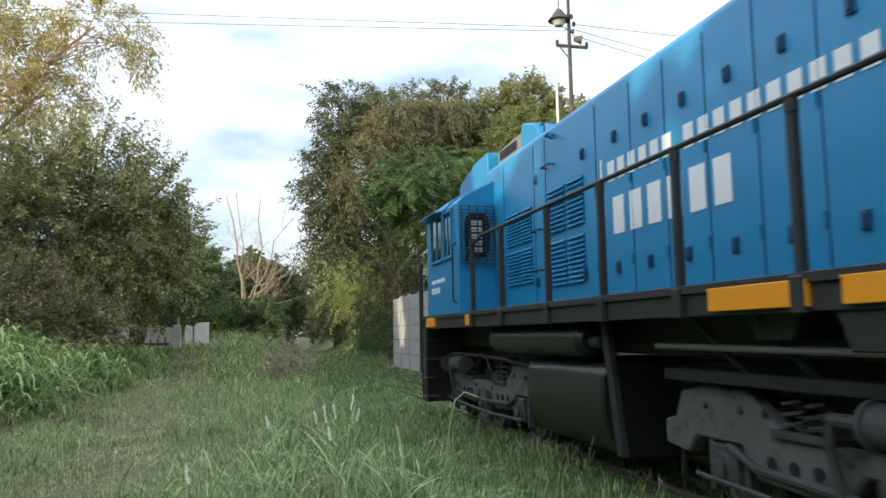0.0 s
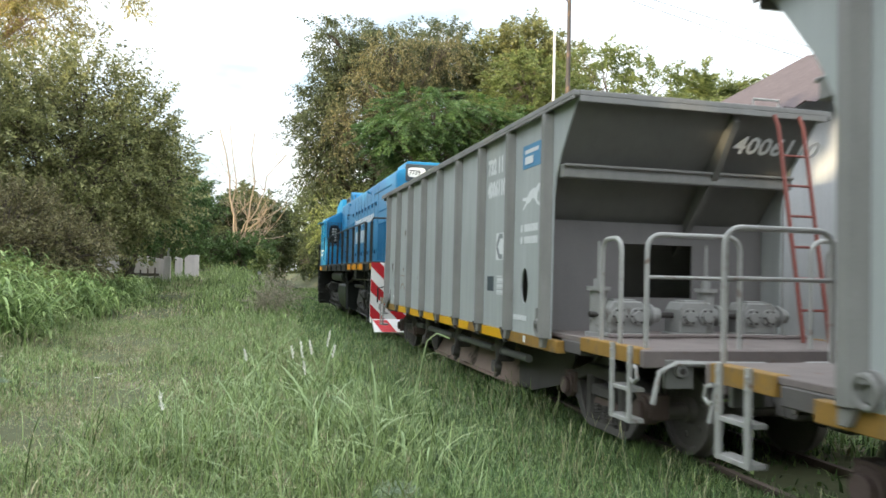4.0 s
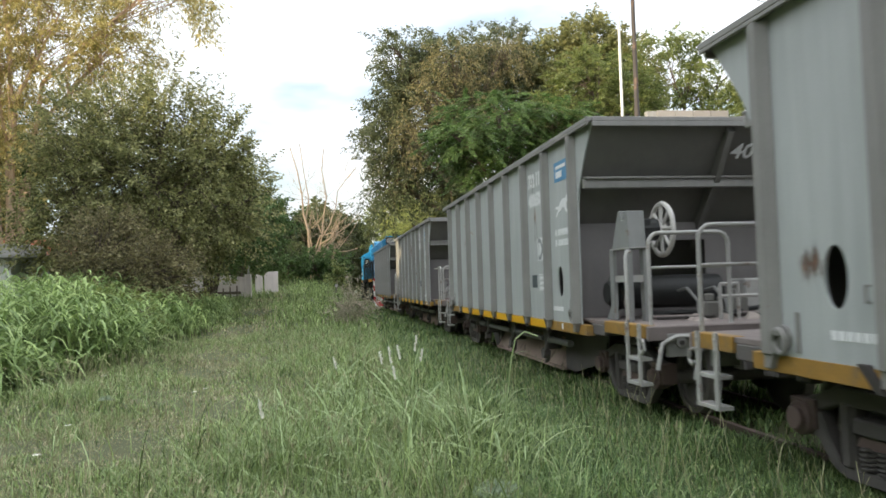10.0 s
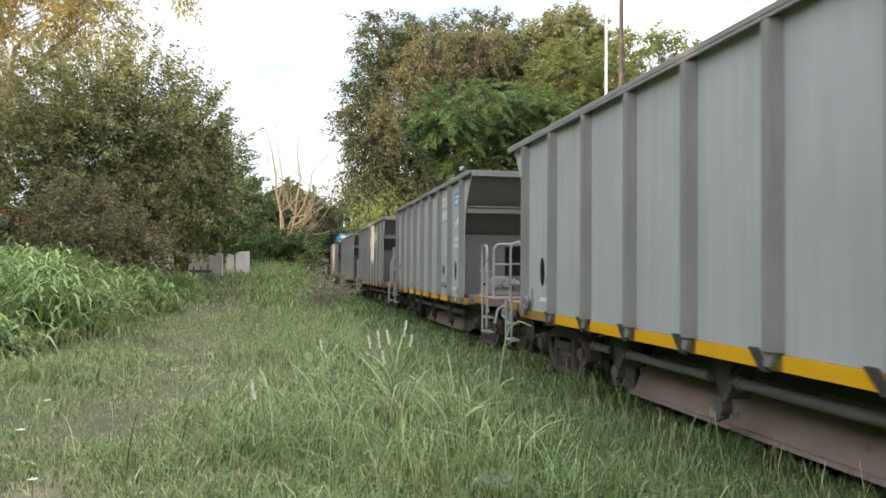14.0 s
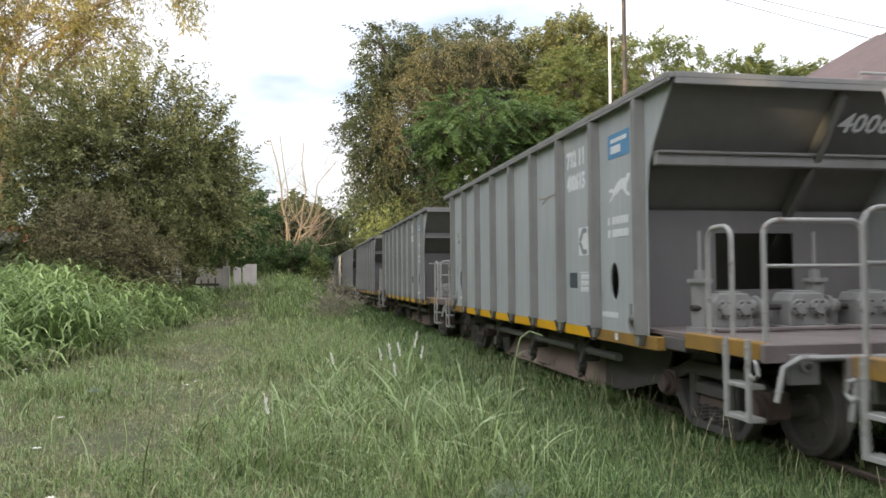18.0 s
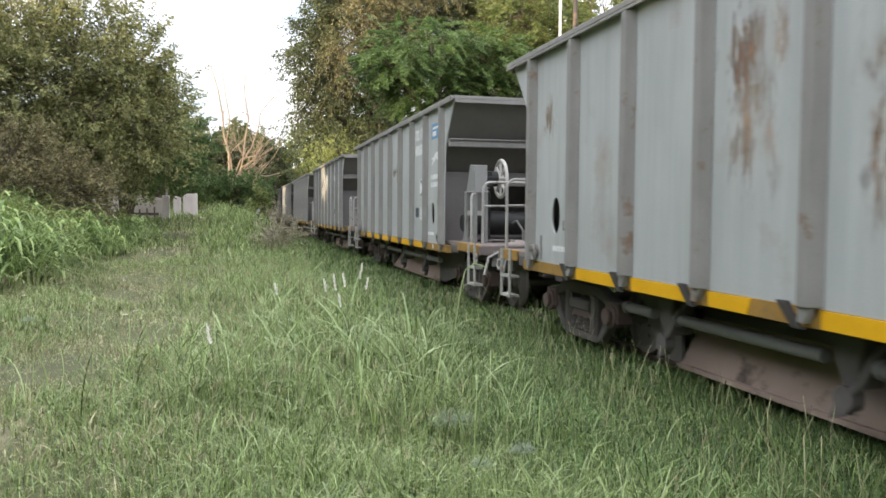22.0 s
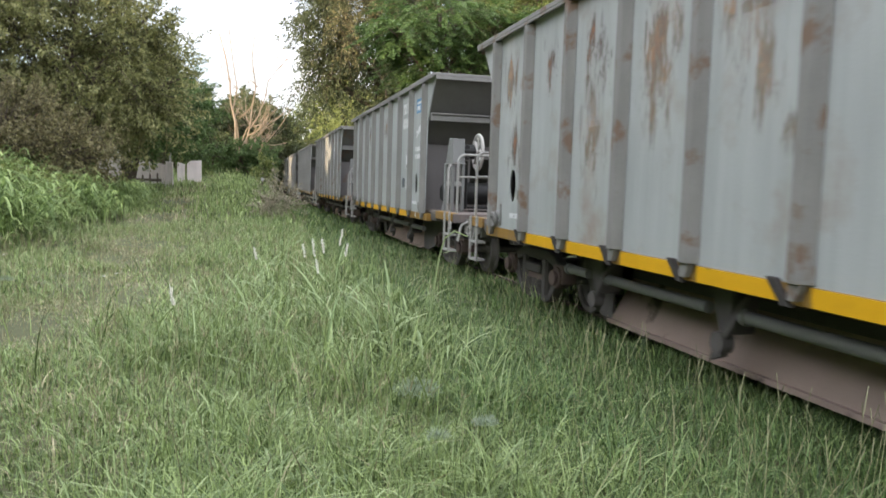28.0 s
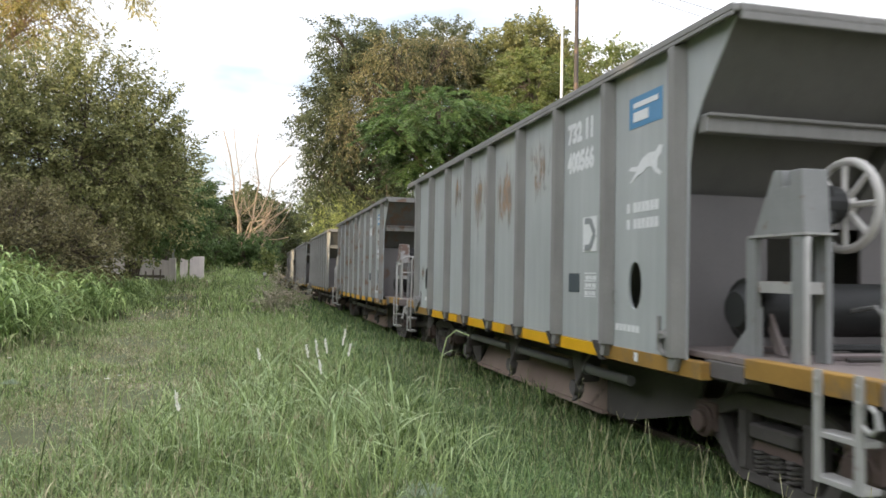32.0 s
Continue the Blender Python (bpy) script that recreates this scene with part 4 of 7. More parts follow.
        part("stand_shelf", Shape().box(-1.12, -5.78, 1.55, -0.92, -5.28, 1.63), M_HAND, w)
        part("stand_gusset", Shape().prism([(-5.35, 1.1), (-5.0, 1.1), (-5.35, 1.45)], "x", -1.12, -1.10), M_STAND, w)
        gb = Shape().cyl((-0.90, -5.58, 2.16), (-0.69, -5.58, 2.16), 0.13, 14)
        gb.box(-0.92, -5.70, 2.02, -0.80, -5.46, 2.28)
        part("gearbox", gb, M_BLACK, w, "black gearbox", bevel=0.01)
        hwheel = Shape()
        pts = [(-0.62, -5.58 + 0.305 * math.cos(a * 0.2618), 2.16 + 0.305 * math.sin(a * 0.2618)) for a in range(25)]
        hwheel.tube(pts, 0.03, 8)
        rusty = brake_wheel == 2
        mat = M_WHEELRUST if rusty else M_WHEELPAINT
        wheel = part("hand_brake_wheel", hwheel, mat, w, "rusty spoked hand-brake wheel" if rusty else "white spoked hand-brake wheel", smooth=True)
        part("hub", Shape().cyl((-0.69, -5.58, 2.16), (-0.59, -5.58, 2.16), 0.08, 14), mat, wheel, smooth=True)
        for k in range(8):
            a = 0.7854 * k
            part("spoke", Shape().cyl((-0.63, -5.58 + 0.07 * math.cos(a), 2.16 + 0.07 * math.sin(a)), (-0.62, -5.58 + 0.29 * math.cos(a), 2.16 + 0.29 * math.sin(a)), 0.022, 6), mat, wheel)
        chain = Shape().cyl((-0.80, -5.50, 1.15), (-0.80, -5.50, 2.0), 0.03, 6)
        part("brake_chain", chain, M_BLACK, w)
        cyl = Shape().cyl((-1.02, -5.08, 1.42), (0.30, -5.08, 1.42), 0.205, 20).cyl((-1.05, -5.08, 1.42), (-1.02, -5.08, 1.42), 0.235, 20)
        cyl.cyl((-1.14, -5.08, 1.42), (-1.05, -5.08, 1.42), 0.13, 18, 0.20)
        part("brake_cylinder", cyl, M_BLACK, w, "black brake cylinder", smooth=True)
        for x, y, a, z in ((-0.15, -5.75, 0.22, 1.30), (0.3, -5.45, 0.3, 1.34)):
            v = Shape().box(x - a / 2, y - 0.12, 1.1, x + a / 2, y + 0.12, z)
            v.cyl((x, y, z), (x, y, z + 0.09), 0.06, 10)
            part("valve", v, M_ENDGREY, w, bevel=0.015)
        fr = Shape()
        for a, b in (((-0.12, -5.95, 1.1), (-0.12, -5.95, 1.5)), ((0.1, -5.95, 1.1), (0.1, -5.95, 1.5)), ((-0.12, -5.95, 1.5), (0.1, -5.95, 1.5)), ((-0.12, -5.95, 1.36), (0.5, -5.95, 1.36))):
            fr.cyl(a, b, 0.022, 6)
        part("valve_frame", fr, M_HAND, w)
        part("slack_lever", Shape().prism([(-5.44, 1.12), (-5.36, 1.12), (-5.18, 1.40), (-5.26, 1.44)], "x", -1.0, -0.97), M_DECK, w)
        for k, (y, z) in enumerate(((-5.50, 1.14), (-5.64, 1.13), (-5.86, 1.13))):
            part("deck_pipe", Shape().tube([(-0.85, y, z), (-0.2, y - 0.03, z), (-0.1, y + 0.05, z + 0.02), (0.9, y + 0.04, z)], 0.018 + 0.006 * (k % 2), 6), M_DECK if k % 2 else M_FOOT, w, smooth=True)
        part("brake_rod", Shape().tube([(-0.75, -5.35, 1.16), (-0.4, -5.6, 1.18), (0.2, -5.62, 1.16), (0.7, -5.4, 1.2)], 0.028, 7), M_BLACK, w, smooth=True)
        cl = Shape()
        rr = random.Random(len(WHEELS))
        for q in range(7):
            a, b = rr.uniform(-0.55, 0.3), rr.uniform(-6.05, -5.7)
            h = rr.uniform(0.03, 0.09)
            cl.add([(a - 0.10, b - 0.05, 1.1), (a + 0.09, b - 0.07, 1.1), (a + 0.11, b + 0.06, 1.1), (a - 0.07, b + 0.08, 1.1), (a - 0.04, b, 1.1 + h), (a + 0.05, b - 0.01, 1.1 + h * 0.8)],
                   [(0, 1, 5, 4), (1, 2, 5), (2, 3, 4, 5), (3, 0, 4)])
        part("spilled_grain", cl, M_SPILL, w, "pale spilled load on the deck")["kind"] = "stuff"
        for q in (-0.30, 0.05):
            part("pipe_run", Shape().tube([(q, -5.26, 1.42), (q, -5.5, 1.46), (q + 0.05, -5.68, 1.3), (q + 0.04, -5.7, 1.12)], 0.02, 6), M_PIPE, w, smooth=True)
        bx = Shape().box(0.62, -5.2, 1.1, 1.1, -4.8, 1.55)
        part("control_box", bx, M_HAND, w, bevel=0.02)
    else:
        for x in (-0.80, -0.02, 0.72):
            box = Shape().prism([(x - 0.20, 1.14), (x + 0.20, 1.14), (x + 0.20, 1.38), (x + 0.15, 1.46), (x - 0.15, 1.46), (x - 0.20, 1.38)], "y", -5.42, -5.12)
            box.box(x - 0.23, -5.44, 1.10, x + 0.23, -5.10, 1.145)
            box.cyl((x + 0.2, -5.27, 1.32), (x + 0.42, -5.27, 1.32), 0.075, 14).cyl((x + 0.30, -5.27, 1.32), (x + 0.335, -5.27, 1.32), 0.115, 14)
            gear = part("gate_gearbox", box, M_GEAR, w, "grey cast gate gearbox with dusty oil stains", bevel=0.012)
            for k in (-0.10, 0.10):
                cover = Shape().cyl((x + k, -5.42, 1.31), (x + k, -5.445, 1.31), 0.088, 18).cyl((x + k, -5.445, 1.31), (x + k, -5.47, 1.31), 0.055, 14)
                part("shaft_cover", cover, M_GEAR, gear, bevel=0.004)
                for q in range(6):
                    a = 1.0472 * q
                    part("cover_bolt", Shape().cyl((x + k + 0.07 * math.cos(a), -5.445, 1.31 + 0.07 * math.sin(a)), (x + k + 0.07 * math.cos(a), -5.458, 1.31 + 0.07 * math.sin(a)), 0.011, 6), M_FOOT, gear)
            part("lid_rib", Shape().box(x - 0.12, -5.36, 1.455, x + 0.12, -5.18, 1.478), M_GEAR, gear, bevel=0.005)
        part("coupling_shaft", Shape().cyl((-1.15, -5.27, 1.32), (1.1, -5.27, 1.32), 0.03, 10), M_FOOT, w, smooth=True)
        part("deck_pipe", Shape().tube([(-1.1, -5.62, 1.13), (-0.4, -5.62, 1.13), (-0.3, -5.56, 1.13), (0.5, -5.56, 1.13), (0.62, -5.66, 1.13), (1.15, -5.66, 1.13)], 0.022, 7), M_DECK, w, smooth=True)
        for x in (-1.03, 0.20):
            v = Shape().cyl((x, -5.22, 1.1), (x, -5.22, 1.56), 0.085, 16)
            v.cyl((x, -5.22, 1.56), (x, -5.22, 1.60), 0.12, 16).cyl((x, -5.22, 1.60), (x, -5.22, 1.68), 0.05, 12)
            v.cyl((x, -5.22, 1.68), (x, -5.22, 2.06), 0.018, 8)
            v.cyl((x, -5.22, 1.1), (x, -5.22, 1.14), 0.13, 16)
            part("valve_post", v, M_GEAR, w, "capped cylindrical valve post", smooth=True)
            if brake_wheel is None:
                pts = [(x + 0.27 * math.cos(a * 0.2618), -5.22 + 0.27 * math.sin(a * 0.2618), 2.02) for a in range(25)]
                hw = Shape().tube(pts, 0.016, 6)
                for k in range(4):
                    a = 1.5708 * k
                    hw.cyl((x, -5.22, 2.02), (x + 0.27 * math.cos(a), -5.22 + 0.27 * math.sin(a), 2.02), 0.012, 6)
                part("gate_hand_wheel", hw, M_HAND, w, "flat grey gate hand wheel", smooth=True)
    for kind, y, z, sy, sz in marks:
        if kind in M_STAIN:
            s = Shape().add([(-HW - 0.004, y - sy, z - sz), (-HW - 0.004, y + sy, z - sz), (-HW - 0.004, y + sy, z + sz), (-HW - 0.004, y - sy, z + sz)], [(0, 1, 2, 3)])
            part("stain", s, M_STAIN[kind], w, {"r": "dark rust stain", "t": "tan rust bloom", "d": "dark scuff"}[kind])
        else:
            rr = random.Random(int(z * 100))
            for q in range(2 if kind == "s" else 6):
                a, b = y + rr.uniform(-0.5, 0.5) * sy, z + rr.uniform(-0.5, 0.5) * sz
                bow = rr.uniform(-0.5, 0.5) * sz
                wob = 0.16 * sz if kind == "g" else 0.012
                pts = [(-HW - 0.002, a + 0.09 * sy * i, b + bow * (i / 3) ** 2 + rr.uniform(-wob, wob)) for i in range(-3, 4)]
                part("scratch", Shape().tube(pts, 0.008 if kind == "s" else 0.007, 4), M_SCRATCH if kind == "s" else M_FOOT, w)
    for o in w.children_recursive:
        o.color = (dirt, 0, 0, 1)
    return w


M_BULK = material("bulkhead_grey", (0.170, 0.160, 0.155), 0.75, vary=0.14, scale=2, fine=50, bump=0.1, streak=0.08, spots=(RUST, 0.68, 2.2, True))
M_GEAR = material("dusty_gear_casting", (0.27, 0.268, 0.255), 0.7, vary=0.2, scale=5, fine=50, bump=0.15, spots=((0.10, 0.085, 0.07), 0.58, 5.0, False), soft_edge=0.14)
M_STAND = material("brake_stand_paint", (0.225, 0.230, 0.224), 0.6, vary=0.16, scale=4, bump=0.08, streak=0.12, spots=((0.17, 0.12, 0.09), 0.64, 5.0, False), soft_edge=0.1)
M_SCRATCH = material("tan_scratch", (0.30, 0.225, 0.16), 0.8, vary=0.3, fine=30, bump=0.0)
M_EMBLEM = material("emblem_grey", (0.24, 0.255, 0.26), 0.6, vary=0.1, bump=0.0)
# paints the rib feet's shade; also dark steel of pins, bolts and pipes
M_FOOT = material("foot_shade_and_dark_steel", (0.045, 0.04, 0.036), 0.8, vary=0.25, bump=0.15)
M_HOOD = material("rust_blotched_hood", (0.33, 0.32, 0.31), 0.6, vary=0.15, bump=0.08, spots=((0.15, 0.10, 0.08), 0.47, 4.5, False), soft_edge=0.08)
M_SPILL = material("spilled_grain", (0.33, 0.29, 0.26), 0.95, vary=0.3, fine=80, bump=0.4)
M_LADDER = material("rusty_red_ladder", (0.22, 0.07, 0.055), 0.7, vary=0.2, bump=0.1)
M_WHEELPAINT = material("chipped_white_wheel", (0.50, 0.485, 0.455), 0.6, vary=0.15, bump=0.05, spots=(RUST, 0.66, 9.0, False))
M_WHEELRUST = material("rusty_wheel", (0.26, 0.15, 0.09), 0.8, vary=0.25, bump=0.2)

# ---- locomotive ----
def locomotive():
    w = thing("locomotive", "blue diesel locomotive with black underframe and striped end plate", "locomotive", "")
    # long hood with rounded shoulders, tall end section at the rear
    def ring(half, top, y):
        r = [(-half, 1.98), (-half, top - 0.17), (-half + 0.03, top - 0.10), (-half + 0.10, top - 0.045), (-half + 0.30, top - 0.01), (0, top)]
        return [(a, y, b) for a, b in r + [(-a, b) for a, b in r[-2::-1]]]
    hood = Shape()
    rings = [ring(0.70, 4.445, -6.40), ring(0.77, 4.48, -6.37), ring(0.80, 4.495, -6.29), ring(0.80, 4.495, -6.27), ring(0.80, 4.495, 5.70)]
    n = len(rings[0])
    hood.add([p for r in rings for p in r], [(k * n + i, k * n + (i + 1) % n, (k + 1) * n + (i + 1) % n, (k + 1) * n + i) for k in range(4) for i in range(n)] + [tuple(range(n))[::-1], tuple(range(4 * n, 5 * n))])
    part("hood", hood, M_BLUE, w, smooth=True)
    cap = Shape().prism([(-0.60, 4.40), (-0.52, 4.66), (0.52, 4.66), (0.60, 4.40)], "y", -6.36, -5.2)
    part("radiator_top", cap, M_BLUE, w, bevel=0.02)
    # deck and sill
    d = Shape().box(-1.42, -6.5, 1.93, 1.42, 8.35, 2.00)
    part("walkway", d, M_BLACK, w, bevel=0.006)
    for sgn in (-1, 1):
        s = Shape()
        s.box(sgn * 1.33, -6.45, 1.76, sgn * 1.39, 8.3, 1.93)
        part("deck_sill", s, M_BLACK, w, bevel=0.006)
        for y0, y1 in ((-6.42, -6.0), (-5.22, -4.25), (-3.93, -2.99), (-2.70, -1.66), (4.75, 5.05), (7.2, 7.9)):
            part("yellow_panel", Shape().box(sgn * 1.370, y0, 1.79, sgn * 1.426, y1, 1.955), M_ORANGE, w, "orange-yellow sill panel", bevel=0.004)
        posts = (-6.2, -5.17, -3.86, -2.63, -1.24, 0.14, 1.56, 3.27, 4.7)
        for y in posts:
            p = Shape().box(sgn * 1.350, y - 0.03, 1.84, sgn * 1.420, y + 0.03, 3.05)
            p.box(sgn * 1.340, y - 0.06, 1.75, sgn * 1.445, y + 0.06, 1.98)
            part("rail_post", p, M_BLACK, w, bevel=0.008)
            if y != -6.2:
                part("rail_joint", Shape().cyl((sgn * 1.385, y, 3.0), (sgn * 1.385, y, 3.08), 0.045, 10), M_BLACK, w)
        part("walkway_handrail", Shape().tube([(sgn * 1.385, -5.17, 2.1), (sgn * 1.385, -5.19, 3.02), (sgn * 1.385, -5.06, 3.10), (sgn * 1.385, -3.86, 3.10), (sgn * 1.385, 4.2, 3.10), (sgn * 1.385, 4.9, 2.98), (sgn * 1.30, 5.38, 2.86)], 0.024, 8), M_BLACK, w, smooth=True)
        part("end_handrail", Shape().tube([(sgn * 1.385, -6.2, 2.0), (sgn * 1.385, -6.22, 3.05), (sgn * 1.36, -6.32, 3.13), (sgn * 0.78, -6.42, 3.13)], 0.024, 8), M_BLACK, w, smooth=True)
        part("rail_flange", Shape().cyl((sgn * 0.70, -6.42, 3.13), (sgn * 0.78, -6.42, 3.13), 0.05, 10), M_BLACK, w)
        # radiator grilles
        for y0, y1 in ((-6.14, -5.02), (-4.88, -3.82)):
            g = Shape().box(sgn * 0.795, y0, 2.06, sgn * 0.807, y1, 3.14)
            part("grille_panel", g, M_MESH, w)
            f = Shape()
            for a, b in ((y0 - 0.03, y0 + 0.02), (y1 - 0.02, y1 + 0.03)):
                f.box(sgn * 0.790, a, 2.02, sgn * 0.835, b, 3.18)
            for a, b in ((2.02, 2.07), (3.13, 3.18)):
                f.box(sgn * 0.790, y0, a, sgn * 0.835, y1, b)
            part("grille_frame", f, M_BLUE, w)
            bars = Shape()
            for k in range(17):
                y = y0 + (y1 - y0) * (k + 0.5) / 17
                bars.box(sgn * 0.812, y - 0.007, 2.07, sgn * 0.827, y + 0.007, 3.13)
            wires = Shape()
            for k in range(1, 17):
                z = 2.07 + 1.06 * k / 17
                wires.box(sgn * 0.826, y0 - 0.01, z - 0.006, sgn * 0.838, y1 + 0.01, z + 0.005)
            part("grille_wire", wires, M_WIRE, w, "pale horizontal guard wire")
            part("grille_mesh", bars, M_WIRE, w, "blue welded wire mesh")
        # louvred doors near the cab
        for y0, y1, zs in ((1.82, 2.30, ((2.25, 2.85), (2.95, 3.55))), (2.38, 2.95, ((2.25, 2.85), (2.95, 3.55))), (3.62, 4.10, ((2.36, 2.88), (2.96, 3.46))), (4.16, 4.70, ((2.36, 2.88), (2.96, 3.46))), (5.02, 5.34, ((2.43, 2.98),))):
            for z0, z1 in zs:
                lv = Shape()
                n = 10
                for k in range(n):
                    z = z0 + (z1 - z0) * k / n
                    lv.prism([(sgn * 0.800, z), (sgn * 0.835, z + 0.006), (sgn * 0.835, z + 0.016), (sgn * 0.800, z + 0.048)], "y", y0, y1)
                part("louvre", lv, M_BLUE, w)
                part("louvre_recess", Shape().box(sgn * 0.799, y0, z0, sgn * 0.803, y1, z1), M_BLUE, w)
        # hood door seams, handles and hinges
        seams = (-3.6, -2.9, -2.2, -1.5, -0.8, -0.1, 0.6, 1.45, 3.05, 3.5, 4.85)
        for y in seams:
            part("door_seam", Shape().box(sgn * 0.799, y - 0.006, 2.06, sgn * 0.806, y + 0.006, 4.28), M_MESH, w)
        for i, y in enumerate(seams[:-2]):
            for z in (2.28, 3.72):
                h = Shape().box(sgn * 0.800, y + 0.32, z, sgn * 0.825, y + 0.40, z + 0.13)
                h.box(sgn * 0.820, y + 0.34, z + 0.02, sgn * 0.840, y + 0.38, z + 0.11)
                part("door_latch", h, M_MESH, w, bevel=0.004)
            for z in (2.35, 3.2):
                part("hinge", Shape().cyl((sgn * 0.812, y + 0.03, z), (sgn * 0.812, y + 0.03, z + 0.11), 0.014, 6), M_BLUE, w)
        part("hood_ledge", Shape().box(sgn * 0.790, -6.3, 3.50, sgn * 0.818, -3.7, 3.53), M_BLUE, w)
        part("door_edge", Shape().box(sgn * 0.795, -5.7, 4.09, sgn * 0.815, -2.8, 4.115), M_BLUE, w)
        for y in (-1.9, 2.75):
            e = Shape().tube([(sgn * 0.780, y - 0.06, 4.24), (sgn * 0.880, y - 0.06, 4.27), (sgn * 0.880, y + 0.06, 4.27), (sgn * 0.780, y + 0.06, 4.24)], 0.02, 6)
            part("lifting_eye", e, M_BLUE, w)
        for y, z in ((2.85, 3.86), (3.3, 3.05), (3.3, 2.5)):
            part("grab_step", Shape().tube([(sgn * 0.800, y - 0.14, z), (sgn * 0.890, y - 0.14, z), (sgn * 0.890, y + 0.14, z), (sgn * 0.800, y + 0.14, z)], 0.013, 6), M_BLACK, w)
    # operator's name: plain white blocks of the letters' size
    part("name_bar", Shape().box(-0.806, 1.30, 2.60, -0.80, 1.335, 3.60), M_LOCOW, w)
    def words(y, z, hgt, lengths, step, x=-0.80):
        """One plain block a letter, in words of the given lengths."""
        for count in lengths:
            for k in range(count):
                part("name_block", Shape().box(x - 0.006, y, z, x, y - 0.66 * step, z + hgt), M_LOCOW, w, bevel=0.002)
                y -= step
            y -= 0.6 * step
    words(1.15, 3.31, 0.225, (6, 10), 0.24)
    words(1.05, 2.71, 0.41, (6,), 0.385)
    words(7.35, 2.56, 0.07, (6, 10), 0.062, -1.42)
    words(7.35, 2.38, 0.11, (6,), 0.11, -1.42)
    # rear end: number board, lights, doors
    nb = Shape().box(-0.56, -6.43, 4.14, 0.56, -6.36, 4.58)
    part("number_board_recess", nb, M_DARKMARK, w, bevel=0.01)
    for x in (-0.27, 0.27):
        o = Shape()
        pts = [(x + 0.235 * math.copysign(abs(math.cos(a)) ** 0.5, math.cos(a)), 4.36 + 0.13 * math.copysign(abs(math.sin(a)) ** 0.5, math.sin(a))) for a in [6.28318 * k / 20 for k in range(20)]]
        o.prism(pts, "y", -6.445, -6.42)
        part("number_board", o, M_LOCOW, w, "white oval number board")
        lettering("board_number", "7739", 0.17, M_DARKMARK, w, Matrix.Translation((x - 0.21, -6.447, 4.30)) @ REAR, 0.92, 0.02)
    lettering("end_number", "7739", 0.30, M_LOCOW, w, Matrix.Translation((-0.20, -6.408, 3.22)) @ REAR, 1.0, 0.03)
    for x in (-0.52, 0.52):
        l = Shape().cyl((x, -6.45, 3.95), (x, -6.37, 3.95), 0.12, 18)
        hl = part("marker_light", l, M_PIPE, w, "round headlight", smooth=True)
        part("bezel", Shape().tube([(x + 0.118 * math.cos(a * 0.3491), -6.452, 3.95 + 0.118 * math.sin(a * 0.3491)) for a in range(19)], 0.02, 7), M_BLACK, hl, smooth=True)
        part("lens", Shape().cyl((x, -6.46, 3.95), (x, -6.445, 3.95), 0.09, 16), M_LAMP, hl, smooth=True)
    part("end_door", Shape().box(-0.26, -6.418, 2.05, 0.26, -6.36, 3.10), M_BLUE, w, bevel=0.01)
    # striped end plate with plough
    plate = Shape().box(-1.42, -6.56, 0.43, 1.42, -6.50, 1.97)
    part("end_plate", plate, M_WARNW, w, "red and white diagonal warning stripes", bevel=0.006)
    for k in range(7):
        x = -1.42 - 1.54 + 0.16 + k * 0.64
        cl = clip_x([(x, 1.97), (x + 0.32, 1.97), (x + 0.32 + 1.54, 0.43), (x + 1.54, 0.43)], -1.42, 1.42)
        if len(cl) > 2:
            part("red_stripe", Shape().prism(cl, "y", -6.564, -6.55), M_RED, w)
    part("pilot", Shape().prism([(-6.50, 0.55), (-6.62, 0.50), (-6.95, 0.22), (-6.90, 0.20), (-6.50, 0.42)], "x", -1.36, 1.36), M_WARNW, w, "scuffed red and white pilot plough")
    for x in (-1.36, -0.62, 0.12, 0.86):
        part("plough_stripe", Shape().add([(x, -6.628, 0.505), (x + 0.37, -6.628, 0.505), (x + 0.57, -6.956, 0.226), (x + 0.20, -6.956, 0.226)], [(0, 1, 2, 3)]), M_RED, w)
    cpl = Shape().box(-0.12, -7.0, 0.62, 0.12, -6.5, 0.86).box(-0.16, -7.15, 0.54, 0.16, -6.95, 0.94)
    part("coupler", cpl, M_UNDER, w, bevel=0.02)
    for x in (-0.55, 0.55):
        part("buffer_hose", Shape().tube([(x, -6.56, 1.2), (x, -6.7, 1.15), (x * 0.9, -6.78, 0.9), (x * 0.7, -6.75, 0.7)], 0.022, 7), M_BLACK, w, smooth=True)
        part("tail_lamp", Shape().cyl((x * 1.45, -6.66, 1.76), (x * 1.45, -6.56, 1.76), 0.10, 14), M_RED, w, smooth=True)
    part("uncoupling_lever", Shape().tube([(-1.25, -6.62, 0.95), (-1.25, -6.64, 1.32), (-1.05, -6.64, 1.36), (1.1, -6.64, 1.38)], 0.02, 7), M_BLACK, w, smooth=True)
    for sgn in (-1, 1):
        st = Shape()
        for z in (0.45, 0.80, 1.15, 1.5):
            st.box(sgn * 1.13, -6.48, z, sgn * 1.42, -6.12, z + 0.03)
        st.box(sgn * 1.39, -6.5, 0.42, sgn * 1.42, -6.44, 1.9)
        st.box(sgn * 1.39, -6.14, 0.42, sgn * 1.42, -6.08, 1.9)
        part("corner_steps", st, M_BLACK, w, bevel=0.004)
        st2 = Shape()
        for z in (0.45, 0.80, 1.15, 1.5):
            st2.box(sgn * 1.13, 7.95, z, sgn * 1.42, 8.3, z + 0.03)
        st2.box(sgn * 1.39, 7.9, 0.42, sgn * 1.42, 7.97, 1.95)
        st2.box(sgn * 1.39, 8.28, 0.42, sgn * 1.42, 8.35, 3.05)
